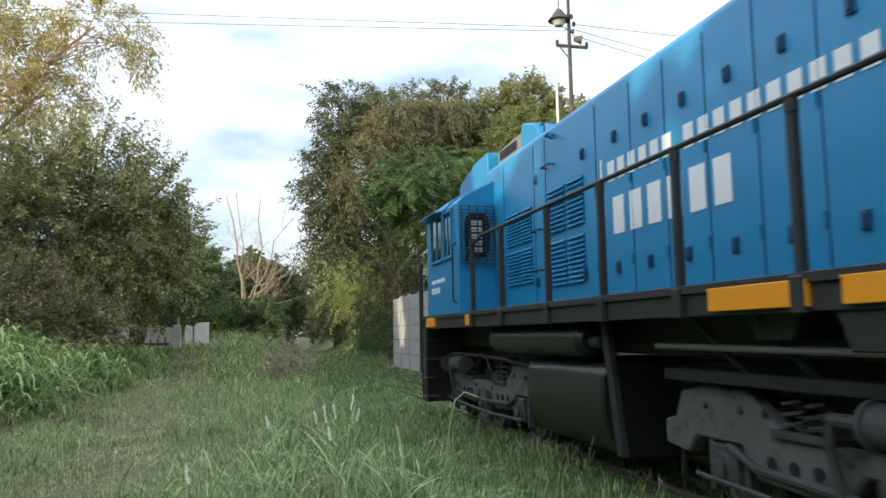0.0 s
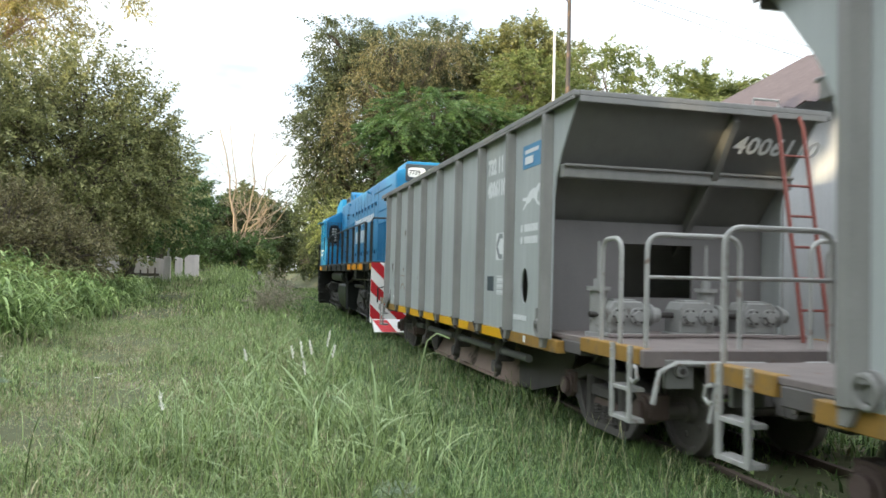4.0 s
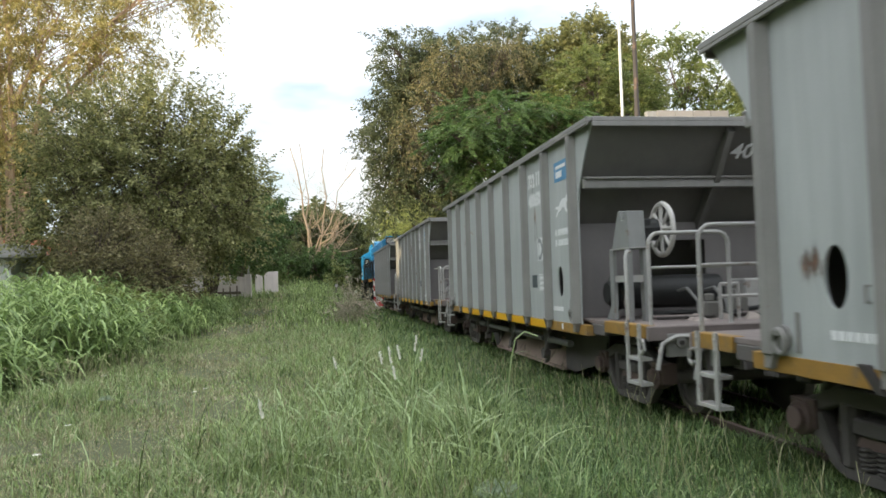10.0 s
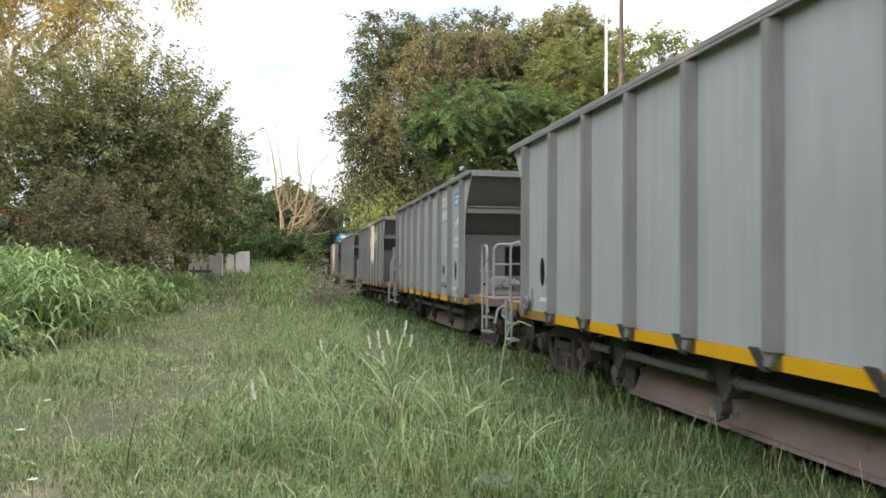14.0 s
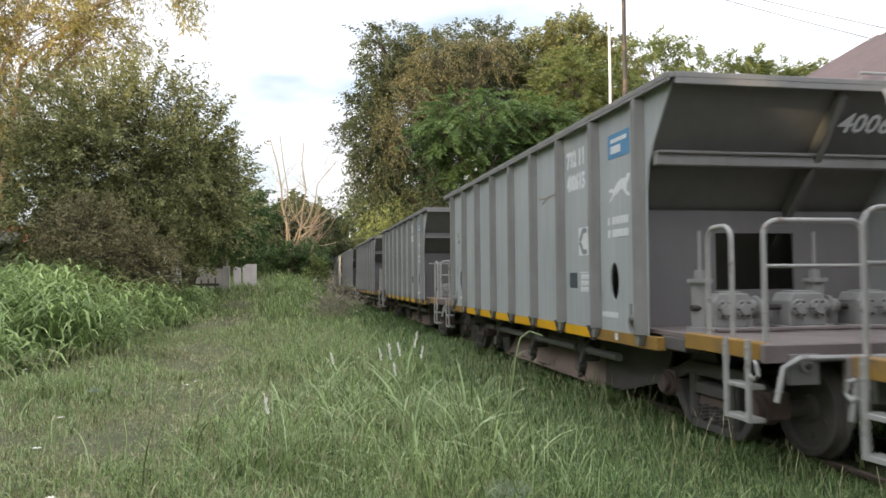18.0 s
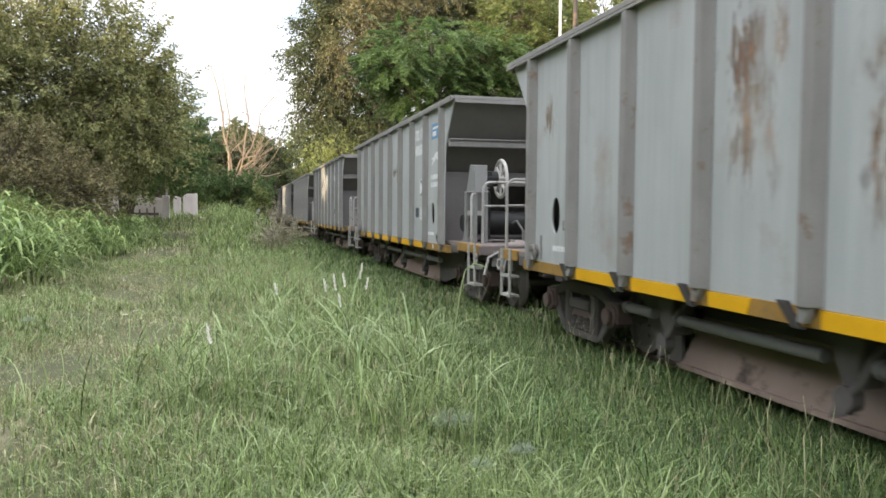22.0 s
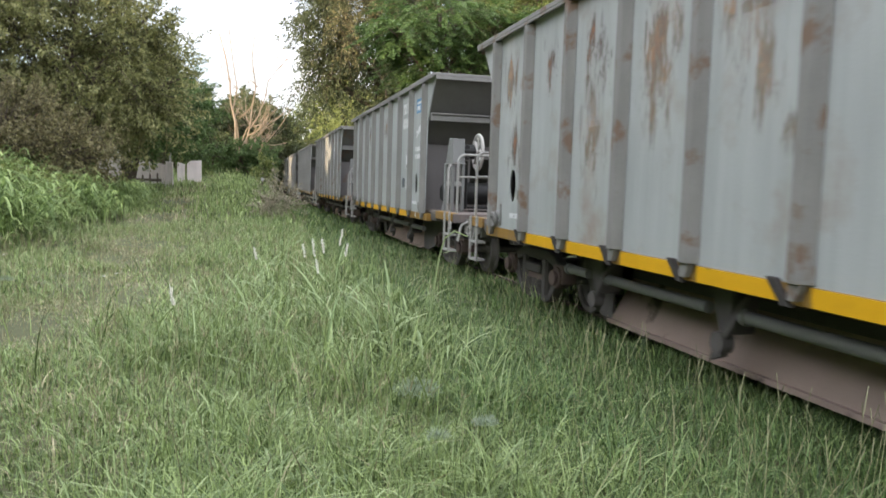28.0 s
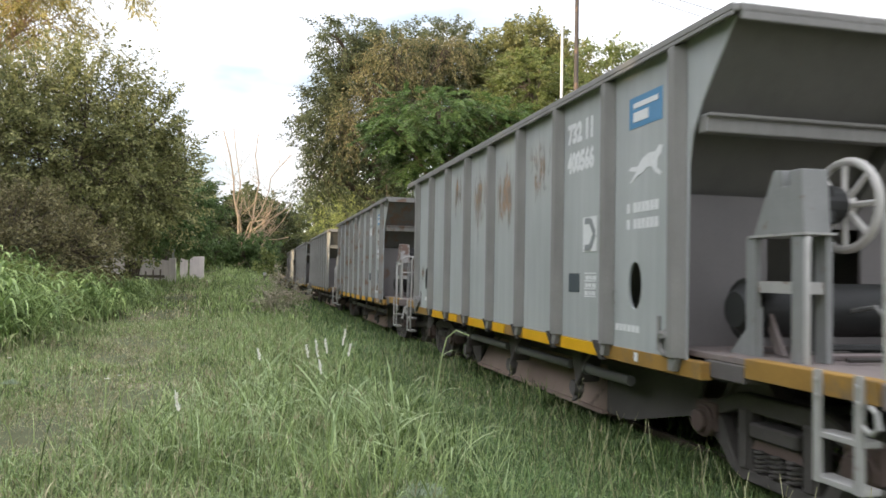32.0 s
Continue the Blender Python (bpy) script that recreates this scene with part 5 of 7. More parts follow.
        part("corner_steps", st2, M_BLACK, w, bevel=0.004)
        part("front_handrail", Shape().tube([(sgn * 1.43, 8.37, 2.95), (sgn * 1.43, 8.37, 0.9)], 0.02, 7), M_BLACK, w, smooth=True)
    part("front_pilot", Shape().box(-1.36, 8.3, 0.35, 1.36, 8.4, 1.95), M_BLACK, w, bevel=0.01)
    # cab
    cabp = [(-1.42, 1.98), (-1.42, 3.80), (-1.30, 3.92), (-0.70, 4.22), (0.70, 4.22), (1.30, 3.92), (1.42, 3.80), (1.42, 1.98)]
    cab = part("cab", Shape().prism(cabp, "y", 5.40, 7.72), M_BLUE, w, bevel=0.015)
    part("cab_roof", Shape().prism([(-1.47, 3.80), (-1.32, 3.96), (-0.70, 4.27), (0.70, 4.27), (1.32, 3.96), (1.47, 3.80), (1.45, 3.76), (-1.45, 3.76)], "y", 6.1, 7.85), M_BLUE, cab, bevel=0.01)
    part("short_hood", Shape().prism([(-0.95, 1.98), (-0.95, 2.75), (-0.7, 2.95), (0.7, 2.95), (0.95, 2.75), (0.95, 1.98)], "y", 7.72, 8.3), M_BLUE, w, bevel=0.02)
    for sgn in (-1, 1):
        for y0, y1 in ((5.80, 6.30), (6.46, 7.26)):
            wf = Shape()
            for a, b, c, d2 in ((y0 - 0.05, y0, 2.92, 3.76), (y1, y1 + 0.05, 2.92, 3.76), (y0, y1, 2.92, 2.97), (y0, y1, 3.71, 3.76)):
                wf.box(sgn * 1.415, a, c, sgn * 1.455, b, d2)
            win = part("cab_window", wf, M_BLUE, cab)
            part("pane", Shape().box(sgn * 1.418, y0, 2.97, sgn * 1.43, y1, 3.71), M_GLASS, win)
            part("window_bar", Shape().box(sgn * 1.425, (y0 + y1) / 2 - 0.015, 2.97, sgn * 1.445, (y0 + y1) / 2 + 0.015, 3.71), M_BLUE, win)
        part("window_visor", Shape().prism([(sgn * 1.42, 3.82), (sgn * 1.62, 3.77), (sgn * 1.62, 3.75), (sgn * 1.42, 3.79)], "y", 6.4, 7.5), M_BLUE, cab)
        part("cab_handrail", Shape().tube([(sgn * 1.42, 5.55, 2.15), (sgn * 1.48, 5.55, 2.2), (sgn * 1.48, 5.55, 3.1), (sgn * 1.42, 5.55, 3.15)], 0.016, 6), M_BLACK, cab)
        # rear cab window behind a wire guard
        xa, xb = sgn * 0.86, sgn * 1.34
        ov = []
        for k in range(20):
            t = 6.28318 * k / 20
            ov.append(((xa + xb) / 2 + 0.215 * math.copysign(abs(math.cos(t)) ** 0.6, math.cos(t)), 3.25 + 0.38 * math.copysign(abs(math.sin(t)) ** 0.6, math.sin(t))))
        rw = part("rear_cab_window", Shape().prism(ov, "y", 5.385, 5.405), M_GLASS, cab)
        gd = Shape()
        for k in range(18):
            z = 2.78 + 0.94 * k / 17
            gd.box(sgn * 0.82, 5.32, z - 0.006, sgn * 1.40, 5.335, z + 0.006)
        for k in range(5):
            x = sgn * (0.83 + 0.56 * k / 4)
            gd.box(x - 0.008, 5.31, 2.76, x + 0.008, 5.32, 3.74)
        part("wire_guard", gd, M_BLACK, rw, "black wire window guard")
        for k in range(5):
            z = 2.98 + 0.11 * k
            part("window_blind", Shape().box(sgn * 1.02, 5.37, z, sgn * 1.20, 5.384, z + 0.07), M_WARNW, rw)
    part("roof_fairing", Shape().prism([(5.72, 4.15), (5.80, 4.74), (6.5, 4.72), (7.55, 4.52), (7.72, 4.20)], "x", -0.78, 0.78), M_BLUE, w, bevel=0.02)
    vent = part("roof_vent", Shape().prism([(4.6, 4.5), (4.6, 4.78), (5.75, 4.74), (5.75, 4.5)], "x", -0.60, 0.60), M_PIPE, w, "grey rooftop vent box", bevel=0.02)
    # black sheet paints the shaded inside of the vent
    part("vent_grille", Shape().box(-0.612, 4.75, 4.56, -0.598, 5.6, 4.70), M_OPENING_SHADE, vent)
    part("vent_end", Shape().prism([(3.75, 4.5), (4.0, 4.78), (4.55, 4.92), (4.72, 4.5)], "x", -0.58, 0.58), M_BLUE, w, bevel=0.02)
    part("roof_rail", Shape().tube([(-0.5, 3.8, 4.56), (-0.5, 3.8, 4.72), (-0.5, 4.15, 4.76), (-0.5, 4.2, 4.6)], 0.014, 6), M_BLACK, w)
    part("exhaust", Shape().box(-0.25, -1.4, 4.55, 0.25, -0.6, 4.68), M_BLACK, w, bevel=0.01)
    part("horn", Shape().cyl((0.1, 7.3, 4.7), (0.1, 7.75, 4.66), 0.03, 10, 0.07), M_PIPE, w, smooth=True)
    # underframe
    fr = Shape().box(-0.70, -6.4, 1.42, 0.70, 8.3, 1.93)
    part("main_frame", fr, M_BLACK, w, bevel=0.02)
    # added black boxes close the bright gap between bogies and frame
    for y in (-2.75, 6.0):
        part("bogie_bolster", Shape().box(-0.5, y - 2.3, 0.98, 0.5, y + 2.3, 1.43), M_BLACK, w, bevel=0.03)
    tank = Shape()
    tank.prism([(-0.98, 1.34), (-1.10, 1.30), (-1.16, 1.20), (-1.16, 0.85), (-1.08, 0.58), (-0.92, 0.40), (-0.7, 0.34), (0.7, 0.34), (0.92, 0.40), (1.08, 0.58), (1.16, 0.85), (1.16, 1.20), (1.10, 1.30), (0.98, 1.34)], "y", 0.75, 3.0)
    part("fuel_tank", tank, M_TANK, w, bevel=0.03, smooth=True)
    for sgn in (-1, 1):
        a = Shape().cyl((sgn * 1.10, 1.15, 1.57), (sgn * 1.10, 4.25, 1.57), 0.185, 24).cyl((sgn * 1.10, 1.05, 1.57), (sgn * 1.10, 1.15, 1.57), 0.13, 24, 0.185).cyl((sgn * 1.10, 4.25, 1.57), (sgn * 1.10, 4.35, 1.57), 0.185, 24, 0.13)
        part("air_reservoir", a, M_TANK, w, "glossy black air reservoir", smooth=True, bevel=0.0)
        part("reservoir_valve", Shape().cyl((sgn * 1.10, 0.82, 1.55), (sgn * 1.10, 1.06, 1.55), 0.06, 10), M_BOGIE, w, smooth=True)
        part("hanger", Shape().prism([(0.62, 1.93), (0.74, 1.93), (0.42, 0.45), (0.30, 0.45)], "x", sgn * 1.10, sgn * 1.18), M_BLACK, w, bevel=0.01)
        for y0, y1, z in ((-4.6, -0.2, 1.50),):
            part("brake_pipe", Shape().tube([(sgn * 1.02, y0, z - 0.1), (sgn * 1.04, y0 + 0.25, z), (sgn * 1.04, y1, z + 0.02)], 0.028, 7), M_PIPE, w, smooth=True)
        for y in (-5.2, -3.4, -2.0):
            part("frame_gusset", Shape().prism([(y - 0.3, 1.78), (y + 0.3, 1.78), (y + 0.2, 1.58), (y - 0.2, 1.58)], "x", sgn * 0.75, sgn * 1.15), M_BLACK, w, bevel=0.01)
        part("frame_beam", Shape().box(sgn * 0.78, -5.6, 1.22, sgn * 0.98, -0.2, 1.32), M_BLACK, w, bevel=0.01)
        for y in (-5.0, -4.2, -3.4, -2.6, -1.8, -1.0):
            part("frame_strut", Shape().tube([(sgn * 1.25, y, 1.86), (sgn * 0.85, y - 0.25, 1.3)], 0.03, 6), M_BLACK, w)
        part("hose_loop", Shape().tube([(sgn * 1.0, -2.95, 1.15), (sgn * 1.05, -3.05, 1.42), (sgn * 1.05, -3.2, 1.46), (sgn * 1.02, -3.22, 1.2), (sgn * 0.98, -3.05, 0.95), (sgn * 0.98, -3.3, 0.85)], 0.045, 8), M_BLACK, w, smooth=True)
        part("filler_box", Shape().prism([(-3.4, 1.80), (-2.85, 1.80), (-2.95, 1.52), (-3.3, 1.52)], "x", sgn * 0.9, sgn * 1.36), M_BLACK, w, bevel=0.01)
    loco_bogie(w, -2.75, ((-0.3, 1.07), (-1.95, 0.99)))
    loco_bogie(w, 6.0, ((1.05, 1.12), (2.3, 1.08)))
    return w


def clip_x(poly, lo, hi):
    """Cuts a polygon to lo <= x <= hi."""
    for sign, lim in ((1, lo), (-1, -hi)):
        out = []
        for i, p in enumerate(poly):
            q = poly[(i + 1) % len(poly)]
            a, b = sign * p[0] - lim, sign * q[0] - lim
            if a >= 0:
                out.append(p)
            if a * b < 0:
                f = a / (a - b)
                out.append((p[0] + (q[0] - p[0]) * f, p[1] + (q[1] - p[1]) * f))
        poly = out
    return poly


def loco_bogie(parent, y, cylinders):
    b = Shape().box(-0.6, -2.2, 0.75, 0.6, 2.2, 1.0)
    bogie = part("bogie", b, M_BOGIE, parent, bevel=0.03, at=(0, y, 0))
    r = 0.42
    for e in (-1, 1):
        x = e * 0.78
        f = Shape()
        f.prism([(-2.80, 0.62), (-2.80, 0.84), (-2.62, 0.88), (-2.50, 1.12), (-2.15, 1.20), (-1.55, 1.18), (-1.15, 0.92), (-0.55, 0.86), (0.55, 0.86), (1.15, 0.92), (1.55, 1.18), (2.15, 1.20), (2.50, 1.12), (2.62, 0.88), (2.80, 0.84), (2.80, 0.62), (2.42, 0.58),
                 (2.28, 0.74), (1.62, 0.74), (1.45, 0.50), (0.55, 0.46), (0.34, 0.70), (-0.34, 0.70), (-0.55, 0.46), (-1.45, 0.50), (-1.62, 0.74), (-2.28, 0.74), (-2.42, 0.58)], "x", x - 0.07, x + 0.08)
        part("side_frame", f, M_FRAME, bogie, "grey dusty cast side frame", bevel=0.02)
        # black discs on the frame face paint the shade inside lightening holes
        for k in (-1.25, -1.0, -0.75, 0.75, 1.0, 1.25):
            part("lightening_hole", Shape().cyl((x + e * 0.078, k, 0.66), (x + e * 0.086, k, 0.66), 0.05, 12), M_OPENING_SHADE, bogie)
        for a in (-1.85, 0.0, 1.85):
            c = Shape().cyl((x - e * 0.05, a, RAIL_Z + r), (x + e * 0.12, a, RAIL_Z + r), 0.15, 16)
            c.box(x - 0.1, a - 0.19, RAIL_Z + r - 0.12, x + 0.09, a + 0.19, RAIL_Z + r + 0.20)
            c.cyl((x + e * 0.12, a, RAIL_Z + r), (x + e * 0.16, a, RAIL_Z + r), 0.09, 12)
            part("axle_box", c, M_BOGIE, bogie, bevel=0.012)
            part("axle_guard", Shape().box(x - 0.05, a - 0.27, RAIL_Z + 0.22, x + 0.06, a - 0.20, RAIL_Z + r + 0.28), M_BOGIE, bogie, bevel=0.008)
            part("axle_guard", Shape().box(x - 0.05, a + 0.20, RAIL_Z + 0.22, x + 0.06, a + 0.27, RAIL_Z + r + 0.28), M_BOGIE, bogie, bevel=0.008)
        for a in (-0.9, 0.9):
            for k in (-0.13, 0.13):
                sp = Shape().tube([(x + e * 0.02 + 0.075 * math.cos(i * 0.9), a + k + 0.075 * math.sin(i * 0.9), 0.92 + 0.3 * i / 26) for i in range(27)], 0.018, 5)
                part("spring", sp, M_BOGIE, bogie)
            part("spring_seat", Shape().box(x - 0.12, a - 0.30, 0.86, x + 0.16, a + 0.30, 0.92), M_BOGIE, bogie, bevel=0.01)
            part("spring_cap", Shape().box(x - 0.12, a - 0.28, 1.22, x + 0.14, a + 0.28, 1.28), M_BOGIE, bogie, bevel=0.01)
        for a, z in cylinders:
            bc = Shape().cyl((x + e * 0.20, a - 0.34, z), (x + e * 0.20, a + 0.34, z), 0.14, 18)
            bc.cyl((x + e * 0.20, a + 0.34, z), (x + e * 0.20, a + 0.38, z), 0.16, 18)
            bc.cyl((x + e * 0.20, a + 0.38, z), (x + e * 0.20, a + 0.75, z), 0.045, 8)
            part("brake_cylinder", bc, M_BOGIE, bogie, smooth=True, bevel=0.0)
            lv = Shape().tube([(x + e * 0.20, a + 0.75, z), (x + e * 0.18, a + 0.80, z - 0.2), (x + e * 0.12, a + 0.76, 0.55), (x + e * 0.04, a + 0.70, 0.30)], 0.04, 6)
            part("brake_lever", lv, M_BOGIE, bogie, smooth=True)
            part("brake_shoe", Shape().prism([(a + 0.62, 0.26), (a + 0.74, 0.26), (a + 0.80, 0.62), (a + 0.68, 0.62)], "x", x - e * 0.26, x - e * 0.10), M_BOGIE, bogie, bevel=0.01)
        for a in (-2.32, -1.38, -0.46, 0.46, 1.38, 2.32):
            part("brake_hanger", Shape().box(x - e * 0.20, a - 0.035, 0.34, x - e * 0.10, a + 0.035, 1.05), M_BOGIE, bogie, bevel=0.01)
            part("brake_block", Shape().prism([(a - 0.05, 0.30), (a + 0.05, 0.30), (a + 0.08, 0.62), (a - 0.02, 0.66)], "x", x - e * 0.24, x - e * 0.12), M_CAP, bogie, bevel=0.01)
        for a in (-2.1, -1.6, -1.3, -0.45, 0.45, 1.3, 1.6, 2.1):
            part("bolt", Shape().cyl((x + e * 0.078, a, 1.02 if abs(a) > 1.2 else 0.78), (x + e * 0.10, a, 1.02 if abs(a) > 1.2 else 0.78), 0.03, 8), M_BOGIE, bogie)
        part("equaliser_bar", Shape().tube([(x + e * 0.10, -1.75, 0.72), (x + e * 0.11, -1.4, 0.60), (x + e * 0.11, -0.4, 0.56), (x + e * 0.11, 0.4, 0.56), (x + e * 0.11, 1.4, 0.60), (x + e * 0.10, 1.75, 0.72)], 0.035, 6), M_BOGIE, bogie, smooth=True)
        part("pull_rod", Shape().tube([(x + e * 0.18, -2.2, 0.44), (x + e * 0.18, -0.8, 0.40), (x + e * 0.18, 0.9, 0.42), (x + e * 0.18, 2.1, 0.46)], 0.022, 6), M_BOGIE, bogie, smooth=True)
        part("air_hose", Shape().tube([(x + e * 0.20, -0.2, 1.20), (x + e * 0.24, -0.35, 1.32), (x + e * 0.2, -0.6, 1.25), (x + e * 0.18, -0.75, 1.05), (x + e * 0.18, -0.7, 0.92)], 0.02, 6), M_BLACK, bogie, smooth=True)
        part("sand_pipe", Shape().tube([(x, 2.5, 1.2), (x, 2.6, 0.8), (x, 2.62, 0.35), (x - e * 0.2, 2.66, 0.16)], 0.025, 6), M_BLACK, bogie, smooth=True)
        part("top_rod", Shape().tube([(x + e * 0.14, -2.4, 1.20), (x + e * 0.16, -1.2, 1.27), (x + e * 0.16, 1.6, 1.30), (x + e * 0.14, 2.3, 1.22)], 0.025, 6), M_BOGIE, bogie, smooth=True)
    for a in (-1.85, 0.0, 1.85):
        ws = wheelset(bogie, a, r)
        ws.location.z = RAIL_Z + r
        LOCO_WHEELS.append(ws)


LOCO_WHEELS = []

# ---- trees and plants ----
def limb(s, rng, p, d, r, length, depth, spread=0.6, droop=0.0, tips=None):
    """A tapered, slightly crooked branch with its own branches."""
    n = 4
    pts, q, dd = [Vector(p)], Vector(p), Vector(d).normalized()
    for i in range(n):
        dd = (dd + Vector(rng.normal(0, 0.12, 3)) + Vector((0, 0, -droop))).normalized()
        q = q + dd * length / n
        pts.append(q.copy())
    for i in range(n):
        s.cyl(pts[i], pts[i + 1], r * (1 - 0.6 * i / n), 6, r * (1 - 0.6 * (i + 1) / n), caps=False)
    if tips is not None:
        tips.append(pts[-1])
    if depth > 0:
        for k in range(3 if depth > 1 else 2):
            base = pts[rng.integers(2, n + 1)]
            side = Vector(rng.normal(0, 1, 3))
            nd = (dd + side.normalized() * spread + Vector((0, 0, 0.15))).normalized()
            limb(s, rng, base, nd, r * 0.5, length * rng.uniform(0.5, 0.75), depth - 1, spread, droop, tips)


def crown_points(rng, blobs, n, clumps, clump_r):
    """Leaf places for woods seen from far: gathered into clumps in the outer shell of the blobs."""
    vol = np.array([b[3] * b[4] * b[5] for b in blobs]) ** 0.75
    pick = rng.choice(len(blobs), clumps, p=vol / vol.sum())
    b = np.array(blobs)[pick]
    d = rng.normal(0, 1, (clumps, 3))
    d /= np.linalg.norm(d, axis=1)[:, None]
    rad = rng.uniform(0.45, 1.0, clumps) ** 0.6 * rng.uniform(0.85, 1.12, clumps)
    c = b[:, :3] + d * rad[:, None] * b[:, 3:]
    own = rng.integers(0, clumps, n)
    off = rng.normal(0, 1, (n, 3)) * clump_r * rng.uniform(0.4, 1.0, clumps)[own][:, None]
    off[:, 2] *= 0.6
    return c[own] + off, c


def sprays(rng, blobs, count, length, sag, flat=1.0):
    """Twigs that leave the blobs outwards: start, middle and tip of each."""
    vol = np.array([b[3] * b[4] * b[5] for b in blobs]) ** 0.7
    b = np.array(blobs)[rng.choice(len(blobs), count, p=vol / vol.sum())]
    d = rng.normal(0, 1, (count, 3))
    d /= np.linalg.norm(d, axis=1)[:, None]
    rad = rng.uniform(0.15, 1.0, count) ** 0.45
    a = b[:, :3] + d * (rad * 0.88)[:, None] * b[:, 3:]
    out = d + rng.normal(0, 0.45, (count, 3))
    out[:, 2] = out[:, 2] * flat + 0.15 * flat
    out /= np.linalg.norm(out, axis=1)[:, None]
    ln = length * rng.uniform(0.5, 1.35, count)
    tip = a + out * ln[:, None]
    tip[:, 2] -= sag * ln * rng.uniform(0.3, 1.2, count)
    mid = (a + tip) / 2
    mid[:, 2] += 0.16 * sag * ln
    return a, mid, tip


def leaves_on(rng, tw, n, spread):
    """Leaf places and growing directions along the twigs."""
    a, m, t = tw
    k = rng.integers(0, len(a), n)
    f = rng.uniform(0.0, 1.0, n) ** 0.8
    g = f[:, None]
    p = a[k] * (1 - g) ** 2 + 2 * m[k] * g * (1 - g) + t[k] * g ** 2
    along = (t - a)[k]
    ln = np.linalg.norm(along, axis=1)[:, None]
    p = p + rng.normal(0, 1, (n, 3)) * spread * (1.15 - 0.7 * g)
    return p, along / ln


def leaf_mesh(name, rng, p, size, mat, droop=0.35, aspect=0.5, along=None, follow=0.0, flat=0.0):
    n = len(p)
    d = rng.normal(0, 1, (n, 3))
    d[:, 2] = d[:, 2] * 0.5 - droop
    if along is not None:
        side = np.stack([-along[:, 1], along[:, 0], 0 * along[:, 0]], 1) * rng.choice([-1.0, 1.0], n)[:, None]
        d = d * (1 - flat) + along * follow + side * 1.6 * flat
    d /= np.linalg.norm(d, axis=1)[:, None]
    u = rng.normal(0, 1, (n, 3))
    if flat and along is not None:
        u = u * (1 - flat) + along * flat
    u -= (u * d).sum(1)[:, None] * d
    u /= np.linalg.norm(u, axis=1)[:, None]
    s = size * rng.uniform(0.6, 1.3, n)[:, None]
    w = np.cross(d, u) * s * 0.12
    v = np.stack([p, p + d * s * 0.5 + u * s * aspect * 0.5 + w, p + d * s, p + d * s * 0.5 - u * s * aspect * 0.5 + w], 1)
    return fast_mesh(name, v, 4, [(0, 1, 2), (0, 2, 3)], mat)


def tree(name, label, seed, base, blobs, mat, leaves, leaf, twigs, length, trunk_r=0.16, stems=1, bark=None, droop=0.35, aspect=0.5, category="tree",
         sag=0.35, spread=0.10, flat=0.0, twig_flat=1.0):
    rng = np.random.default_rng(seed)
    bx, by = base
    bz = float(ground_z(bx, by))
    t = thing(name, label, category, at=(0, 0, 0))
    tw = sprays(rng, blobs, twigs, length, sag, twig_flat)
    pts, along = leaves_on(rng, tw, leaves, spread)
    gz = ground_z(pts[:, 0], pts[:, 1])
    pts[:, 2] = np.maximum(pts[:, 2], gz + 0.05)
    s = Shape()
    for k in range(stems):
        for b in blobs:
            p0 = Vector((bx + rng.normal(0, 0.12 * stems), by + rng.normal(0, 0.12 * stems), bz - 0.2))
            target = Vector((b[0], b[1], b[2] + 0.1 * b[5]))
            mid = p0.lerp(target, 0.45) + Vector((0, 0, 0.25 * (target.z - p0.z)))
            mid.x, mid.y = mid.x * 0.5 + 0.5 * p0.x, mid.y * 0.5 + 0.5 * p0.y
            s.cyl(p0, mid, trunk_r, 8, trunk_r * 0.65, caps=False)
            s.cyl(mid, target, trunk_r * 0.65, 7, trunk_r * 0.3, caps=False)
            near = tw[0][np.linalg.norm((tw[0] - np.array(b[:3])) / np.array(b[3:]), axis=1) < 1.0]
            for q in near[: 18]:
                f = rng.uniform(0.3, 1.0)
                s.cyl(mid.lerp(target, f), Vector(q), trunk_r * 0.22, 5, 0.012, caps=False)
    part("trunk", s.mesh("trunk", bark or M_BARK, smooth=True), bark or M_BARK, t)
    a, m, e = tw
    r = 0.006 + 0.004 * length
    side = rng.normal(0, 1, a.shape)
    side = side / np.linalg.norm(side, axis=1)[:, None] * r
    v = np.stack([a - side, a + side, m + side * 0.7, m - side * 0.7, e], 1)
    part("twig", fast_mesh("twig", v, 5, [(0, 1, 2, 3), (3, 2, 4)], bark or M_BARK), bark or M_BARK, t)["kind"] = "stuff"
    part("crown", leaf_mesh("crown", rng, pts, leaf, mat, droop, aspect, along, 0.8, flat), mat, t)
    return t


